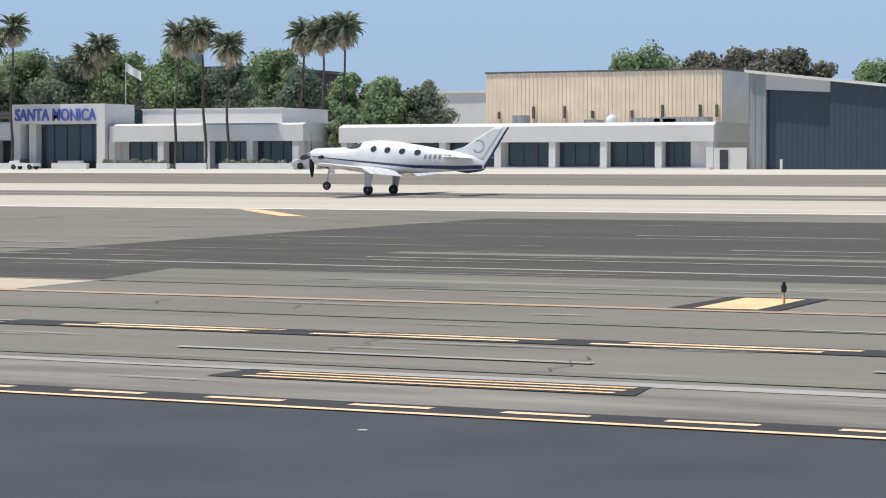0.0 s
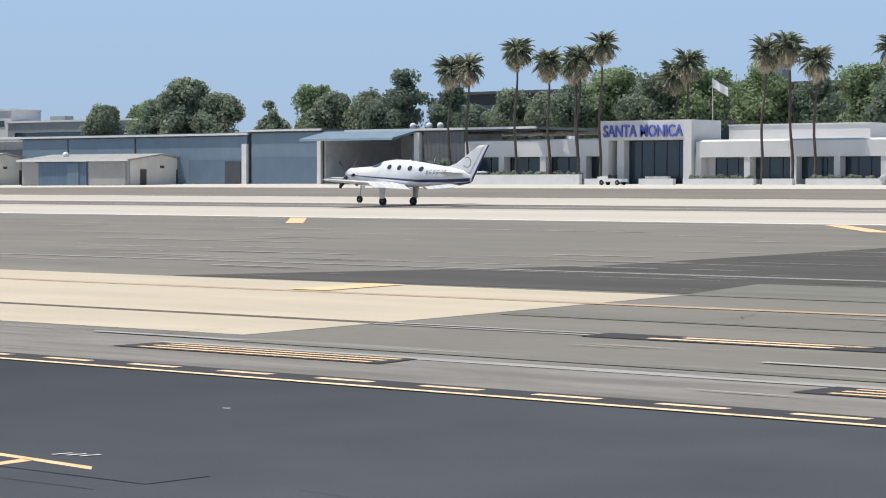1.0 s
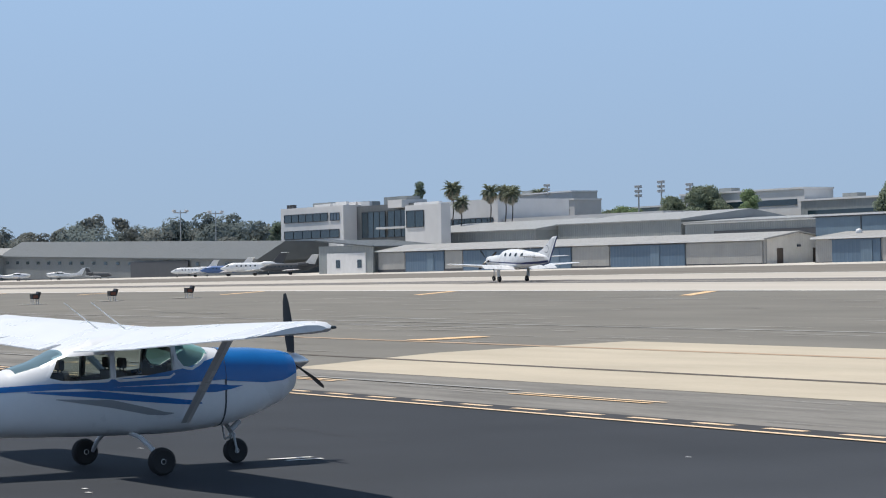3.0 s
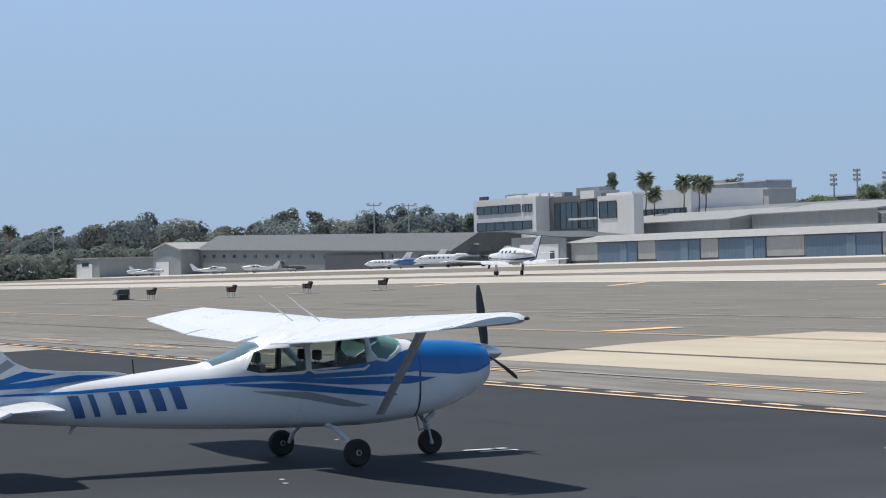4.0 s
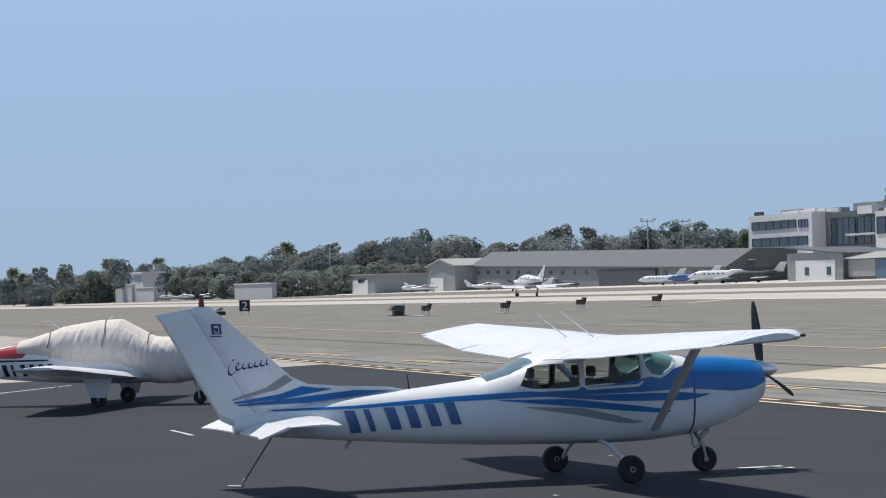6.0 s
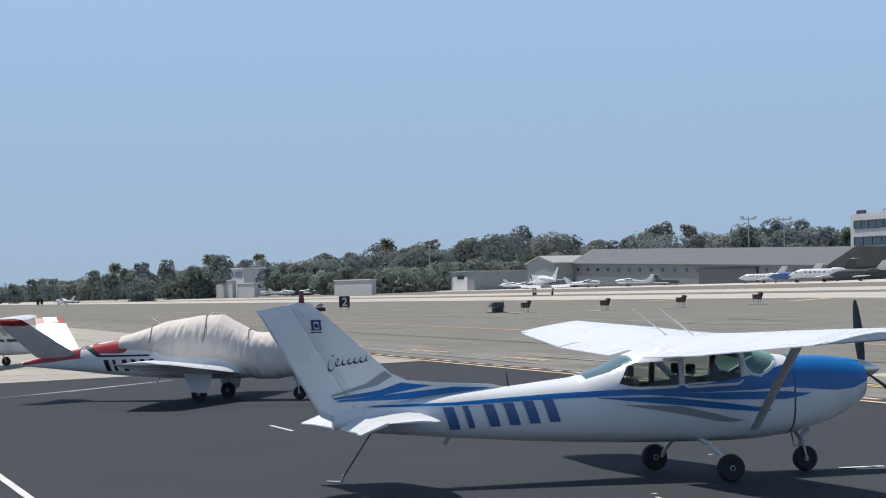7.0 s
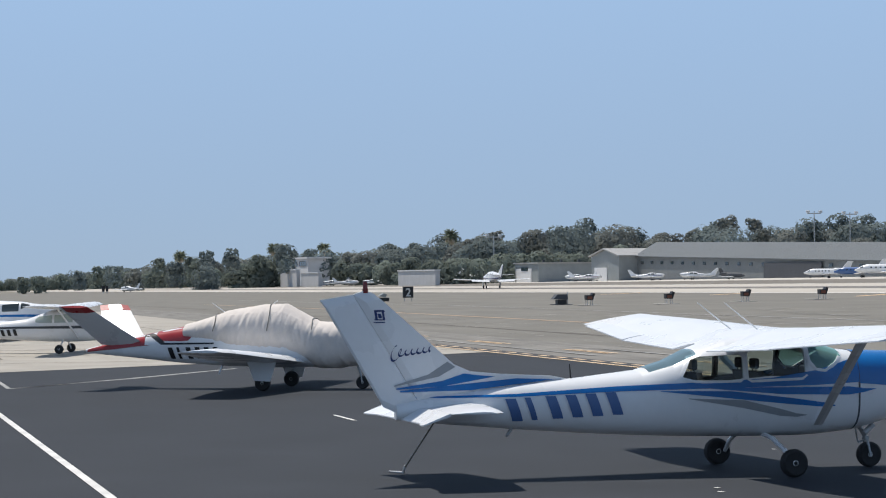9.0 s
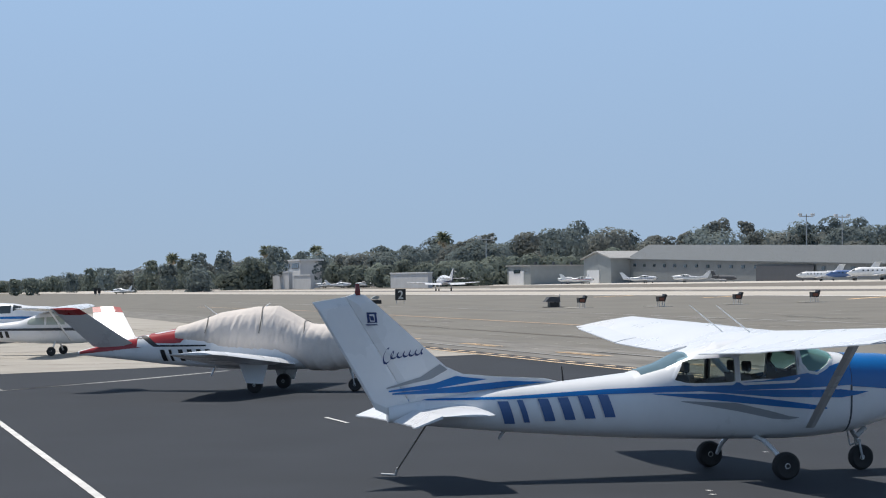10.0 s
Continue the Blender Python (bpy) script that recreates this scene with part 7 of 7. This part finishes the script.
def planter_plants():
    """Low mixed planting that shows over the terminal's planter walls."""
    rng = random.Random(77)
    blobs = []
    for x0, x1, z in ((-169.5, -150.6, 4.15), (-136.5, -129.0, 3.7), (-122.0, -112.5, 3.7)):
        x = x0
        while x < x1:
            r = rng.uniform(0.22, 0.45)
            blobs.append((x, 197.45 + rng.uniform(-0.1, 0.25), z + rng.uniform(-0.15, 0.18), r))
            blobs.append((x, 197.55, z - 0.6, 0.5))
            x += rng.uniform(0.3, 0.9)
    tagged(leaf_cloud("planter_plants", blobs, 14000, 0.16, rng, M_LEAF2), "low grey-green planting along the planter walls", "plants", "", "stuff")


def parked_car():
    """A pale sport utility car seen across the runway; its nose is +y in its own space."""
    x, y = -112.2, 197.5
    t = thing("parked_car", "pale silver parked car between the terminal wings", "car", (x, y, height(x, y)), "", 118)
    bm = skin(bmesh.new(), [[(w * sx, yy, z) for sx, z in ((-1, z0), (-1.0, z0 + 0.2), (-0.96, z1 - 0.06), (-0.86, z1), (0.86, z1), (0.96, z1 - 0.06), (1.0, z0 + 0.2), (1, z0))] for yy, w, z0, z1 in ((-2.25, 0.72, 0.5, 0.95), (-2.15, 0.86, 0.35, 1.08), (-1.0, 0.90, 0.30, 1.10), (0.8, 0.90, 0.30, 1.06), (1.6, 0.88, 0.32, 1.00), (2.1, 0.82, 0.36, 0.90), (2.25, 0.70, 0.45, 0.75))])
    part("body", bm, M_STEEL, t, "pale silver body", True)
    bm = skin(bmesh.new(), [[(w * sx, yy, z) for sx, z in ((-1, 1.02), (-0.82, z1), (0.82, z1), (1, 1.02))] for yy, w, z1 in ((-2.05, 0.80, 1.06), (-1.75, 0.82, 1.56), (0.10, 0.82, 1.60), (0.95, 0.82, 1.06))])
    part("glasshouse", bm, M_CABIN, t, "dark tinted glasshouse")
    part("roof", box(bmesh.new(), -0.66, 0.66, -1.78, 0.14, 1.585, 1.64, 0.02), M_STEEL, t, "pale silver roof")
    for sx in (-1, 1):
        for yy in (-1.72, -0.75, 0.10):
            part("pillar", tube(bmesh.new(), (sx * 0.825, yy + (0.0 if yy < 0 else 0.55), 1.06), (sx * 0.69, yy, 1.60), 0.045, 0.04, 6), M_STEEL, t)
        part("headlight", box(bmesh.new(), sx * 0.62 - 0.14, sx * 0.62 + 0.14, 2.08, 2.2, 0.68, 0.82, 0.02), M_TRIM, t, "clear headlight")
        for yy in (-1.35, 1.40):
            wheel(t, sx * 0.80, yy, 0.33, 0.33, 0.22)
    part("grille", box(bmesh.new(), -0.40, 0.40, 2.18, 2.26, 0.52, 0.70, 0.01), M_BLACK, t, "dark grille")


# ---- small things on the airfield ----
def marker_light():
    t = thing("taxiway_light", "small dark taxiway edge light on a yellow stem", "light", (-14.15, 43.0, height(-14, 43) + 0.022))
    part("stem", tube(bmesh.new(), (0, 0, 0), (0, 0, 0.22), 0.03, 0.025, 10), M_YELLOW, t, "yellow stem")
    bm = bmesh.new()
    tube(bm, (0, 0, 0.22), (0, 0, 0.34), 0.05, 0.06, 12)
    tube(bm, (0, 0, 0.34), (0, 0, 0.42), 0.045, 0.03, 12)
    part("lamp_head", bm, M_BLACK, t, "dark lamp head")


def light_unit():
    """A low approach-path light box on legs with a sloping hood."""
    t = thing("approach_light_box", "dark orange-black light box on thin legs beside the runway", "light box", (-171, 69.4, height(-171, 69.4)), "approach light boxes")
    bm = bmesh.new()
    prism(bm, [(-0.30, 0.42), (0.22, 0.40), (0.40, 0.92), (0.22, 0.98), (0.14, 0.80), (-0.32, 0.80)], 0, -0.28, 0.28)
    part("housing", bm, M_SIGNK, t, "dark box housing")
    bm = bmesh.new()
    box(bm, 0.28, 0.30, -0.24, 0.14, 0.48, 0.70)
    part("lens_panel", bm, M_ORANGE, t, "dull orange panel")
    for x in (-0.22, 0.22):
        for y in (-0.24, 0.18):
            part("leg", tube(bmesh.new(), (x, y, 0), (x, y, 0.44), 0.03, 0.03, 8), M_STEEL, t)
    bm = bmesh.new()
    box(bm, -0.8, 0.8, -1.2, 0.7, 0.0, 0.04)
    part("pad", bm, M_PALE, t, "pale concrete pad")
    for x, y in ((-175.5, 58.1), (-170.8, 63.0), (-170.8, 75.8)):
        copy_thing(t, pose(x, y, height(x, y)))


def distance_sign():
    x, y = -238.0, 58.9
    t = thing("distance_sign", "black runway distance sign with white numeral 2", "sign", (x, y, height(x, y)))
    bm = bmesh.new()
    box(bm, -0.15, 0.15, -0.55, 0.55, 0.35, 1.5, 0.02)
    part("panel", bm, M_SIGNK, t, "black sign panel")
    for yy in (-0.4, 0.4):
        part("leg", tube(bmesh.new(), (0, yy, 0), (0, yy, 0.36), 0.04, 0.04, 8), M_STEEL, t)
    ob = letters("2", 1.2, 0.55, M_WPAINT, t, (0.155, -0.28, 0.5), "white numeral 2", 0.01)
    ob.rotation_euler = (0, 0, radians(90))
    x, y = -181.5, 57.6
    t = thing("weather_sensor", "low dark weather sensor unit with sloping hood on a base", "sensor", (x, y, height(x, y)))
    bm = bmesh.new()
    prism(bm, [(-0.7, 0.45), (-0.35, 0.85), (0.5, 0.85), (0.55, 0.42)], 0, -0.4, 0.4)
    part("hood", bm, M_DKTRIM, t, "dark sloping hood")
    bm = bmesh.new()
    box(bm, -0.35, 0.35, -0.3, 0.45, 0.05, 0.42)
    part("case", bm, M_SIGNK, t)
    bm = bmesh.new()
    box(bm, -0.5, 0.5, -0.7, 0.9, 0.0, 0.05)
    part("base", bm, M_DKTRIM, t)
    part("mast", tube(bmesh.new(), (0, 0.62, 0.05), (0, 0.62, 1.05), 0.04, 0.03, 8), M_STEEL, t)
    x, y = -241.0, 57.0
    t = thing("junction_box", "small dark junction box with tilted lid beside the sign", "utility box", (x, y, height(x, y)))
    bm = bmesh.new()
    box(bm, -0.4, 0.4, -0.5, 0.5, 0.0, 0.4, 0.02)
    part("case", bm, M_SIGNK, t)
    bm = bmesh.new()
    prism(bm, [(-0.6, 0.55), (-0.1, 0.85), (0.3, 0.75), (0.1, 0.45)], 0, -0.4, 0.4)
    part("lid", bm, M_GREYWALL, t)


def far_clutter():
    for x, y in ((-690, 80), (-682, 78), (-600, 40.0), (-601, 38.2)):
        t = thing("marker_board", "dark upright marker board at the far runway end", "sign", (x, y, height(x, y)), "far marker boards")
        bm = bmesh.new()
        box(bm, -0.2, 0.2, -0.4, 0.4, 0.4, 2.0)
        part("board", bm, M_SIGNK, t)
        part("leg", tube(bmesh.new(), (0, 0, 0), (0, 0, 0.45), 0.15, 0.15, 8), M_STEEL, t)
    # a service cart before the terminal
    z = height(-149, 193)
    t = thing("baggage_tug", "small white and dark baggage tug before the terminal", "vehicle", (-143.6, 193.5, z))
    bm = bmesh.new()
    prism(bm, [(-1.5, 0.35), (-1.5, 0.85), (-0.5, 0.95), (-0.2, 0.65), (1.5, 0.65), (1.5, 0.35)], 1, -0.6, 0.6)
    part("body", bm, M_WHITE, t, "white tug body")
    bm = bmesh.new()
    box(bm, -0.25, 0.25, -0.5, 0.5, 0.7, 1.05, 0.04)
    part("seat", bm, M_BLACK, t)
    part("steering_column", tube(bmesh.new(), (-0.5, 0, 0.8), (-0.3, 0, 1.25), 0.04, 0.03, 8), M_BLACK, t)
    for x in (-1.0, 1.0):
        for y in (-0.55, 0.55):
            w = wheel(t, x, y, 0.28, 0.28, 0.18)
            w.rotation_euler = (0, 0, radians(90))
    # flag pole with flag
    t = thing("flag_pole", "thin flag pole with a small pale flag", "flag", (-148.0, 218, height(-148, 218)))
    part("pole", tube(bmesh.new(), (0, 0, 0), (0, 0, 11.5), 0.06, 0.04, 8), M_TRIM, t)
    bm = bmesh.new()
    skin(bm, [[(0.05 + 0.25 * i, dy + 0.10 * math.sin(i * 1.2), 11.4 - 0.13 * i - h) for dy, h in ((-0.01, 0), (0.01, 0), (0.01, 0.95), (-0.01, 0.95))] for i in range(9)])
    part("flag", bm, M_WHITE, t, "pale rippling flag")
    part("emblem", box(bmesh.new(), 0.8, 1.25, -0.05, -0.03, 10.35, 10.75), M_LEAF, t)
    # flood-light masts on the rise
    for x, y, z in ((-654.6, 420, 30.3), (-602, 420, 27.8), (-589.8, 420, 28.8), (-575, 420, 27.4)):
        z0 = height(x, y)
        t = thing("floodlight_mast", "tall steel floodlight mast on the rise", "light mast", (x, y, z0), "floodlight masts")
        h = z - z0
        part("pole", tube(bmesh.new(), (0, 0, 0), (0, 0, h), 0.35, 0.22, 8), M_STEEL, t)
        for k in range(3):
            bm = bmesh.new()
            box(bm, -1.6, 1.6, -0.2, 0.2, h - 0.5 - 1.4 * k, h - 0.3 - 1.4 * k)
            arm = part("crossarm", bm, M_STEEL, t)
            for j in range(5):
                bm = bmesh.new()
                box(bm, -1.6 + 0.72 * j, -1.2 + 0.72 * j, -0.5, 0.1, h - 0.25 - 1.4 * k, h + 0.35 - 1.4 * k, 0.05)
                part("lamp", bm, M_STEEL, arm)
    for az, el, d in ((66.25, 1.55, 700), (65.4, 1.52, 700), (74.0, 1.05, 700)):
        x, y = -d * math.sin(radians(az)), d * math.cos(radians(az))
        z0 = height(x, y)
        h = EYE.z + d * math.tan(radians(el)) - z0
        t = thing("utility_pole", "tall utility pole with lamps above the trees", "utility pole", (x, y, z0), "utility poles")
        part("pole", tube(bmesh.new(), (0, 0, 0), (0, 0, h), 0.2, 0.14, 8), M_STEEL, t)
        bm = bmesh.new()
        box(bm, -0.15, 0.15, -2.2, 2.2, h - 0.8, h - 0.5)
        arm = part("crossarm", bm, M_STEEL, t)
        for yy in (-2.0, 2.0):
            bm = bmesh.new()
            box(bm, -0.4, 0.4, yy - 0.5, yy + 0.5, h - 0.45, h + 0.2, 0.05)
            part("lamp", bm, M_TRIM, arm)


def parked():
    # jets and twins on the far apron
    for lab, x, y, turn, s, body, tail in (("white business jet parked on the far apron", -426, 190, 150, 0.72, M_WHITE, M_WHITE), ("blue and white business jet on the far apron", -411, 190, 150, 0.78, M_REG, M_WHITE), ("white jet with dark fin on the far apron", -397, 189, 150, 0.95, M_WHITE, M_DKTRIM), ("dark jet with white fin on the far apron", -382, 189, 160, 0.8, M_DKTRIM, M_WHITE), ("small dark jet beside the long hangar", -478, 191, -60, 0.55, M_DKTRIM, M_DKTRIM), ("white jet with high tail beside the pale wall", -663, 174, 150, 1.0, M_WHITE, M_WHITE), ("white jet with high tail beyond the runway", -640, 177, 150, 1.0, M_WHITE, M_WHITE)):
        jet(lab, (x, y, height(x, y)), turn, s, body, tail)
    for x, y, turn, st in ((-585, 190, 150, M_NAVY), (-570, 189, -30, M_RED), (-740, 158, 150, M_NAVY), (-722, 160, -30, M_GREYS), (-700, 162, 150, M_GREYS), (-505, 192, 150, M_GREYS), (-690, 86, 120, M_GREYS), (-640, 168, 150, M_NAVY), (-655, 166, -30, M_RED), (-526, 190, -30, M_NAVY)):
        small_plane("light_aircraft", "white light aeroplane parked on the far apron", (x, y, height(x, y)), turn, st, False, "aeroplanes across the runway")
    p = small_plane("light_aircraft", "white high-wing aeroplane with grey stripe on the concrete apron", (-90.6, 8.9, 0), -18, M_DKTRIM, True, "parked aeroplanes", M_CABINL, 0.88)
    tail = Hull([(-1.6, 0.55, 1.5, 0.47, 2.5), (-3.5, 0.67, 1.28, 0.27, 2.2), (-5.2, 0.84, 1.06, 0.08, 2)])
    for side in (1, -1):
        marks(tail, p, M_BLACK, side, -3.3, -1.9, 0.74, 1.02, 5, 0.3 * side, 0.04)
    small_plane("light_aircraft", "white and blue low-wing aeroplane on the concrete apron", (-113.0, 8.6, 0), -18, M_BLUE, False, "parked aeroplanes")


high_wing_plane()
covered_plane()
parked()
terminal()
tan_hangar()
blue_hangars()
hangar_row()
office()
hill_buildings()
far_hangars()
vegetation()
planter_plants()
parked_car()
marker_light()
light_unit()
distance_sign()
far_clutter()
LANDING, PROP, ROLLERS = landing_plane()


def motions():
    """The turboprop's landing roll along the runway, slowing down."""
    rows, turns = [], []
    way = [(0.0, -60.5), (1.0, -101.7), (2.5, -163.0), (3.5, -203.3), (4.5, -242.4), (5.5, -281.0), (6.5, -317.8), (7.5, -351.7), (8.2, -374.3), (9.0, -398.1), (10.0, -425.7)]
    tilt = [(0.0, 4.0), (1.0, 2.6), (2.5, 1.6), (4.5, 0.7), (6.5, 0.2), (10.0, 0.0)]
    for t, x in way:
        p = float(np.interp(t, [a for a, _ in tilt], [b for _, b in tilt]))
        rows.append((t, Matrix.Translation((x, 113.7, height(x, 113.7) + 0.01)) @ pose(0, 0, 0, 0, 0, 90) @ pose(0, 0, 0, p, 0, 0)))
    walk(LANDING, rows)
    base = PROP.location.copy()
    walk(PROP, [(k * 0.1, Matrix.Translation(base) @ pose(0, 0, 0, 0, 77.0 * k, 0)) for k in range(101)])
    for w in ROLLERS:
        at = w.location.copy()
        walk(w, [(k * 0.1, Matrix.Translation(at) @ pose(0, 0, 0, -68.0 * k, 0, 0)) for k in range(101)])


motions()
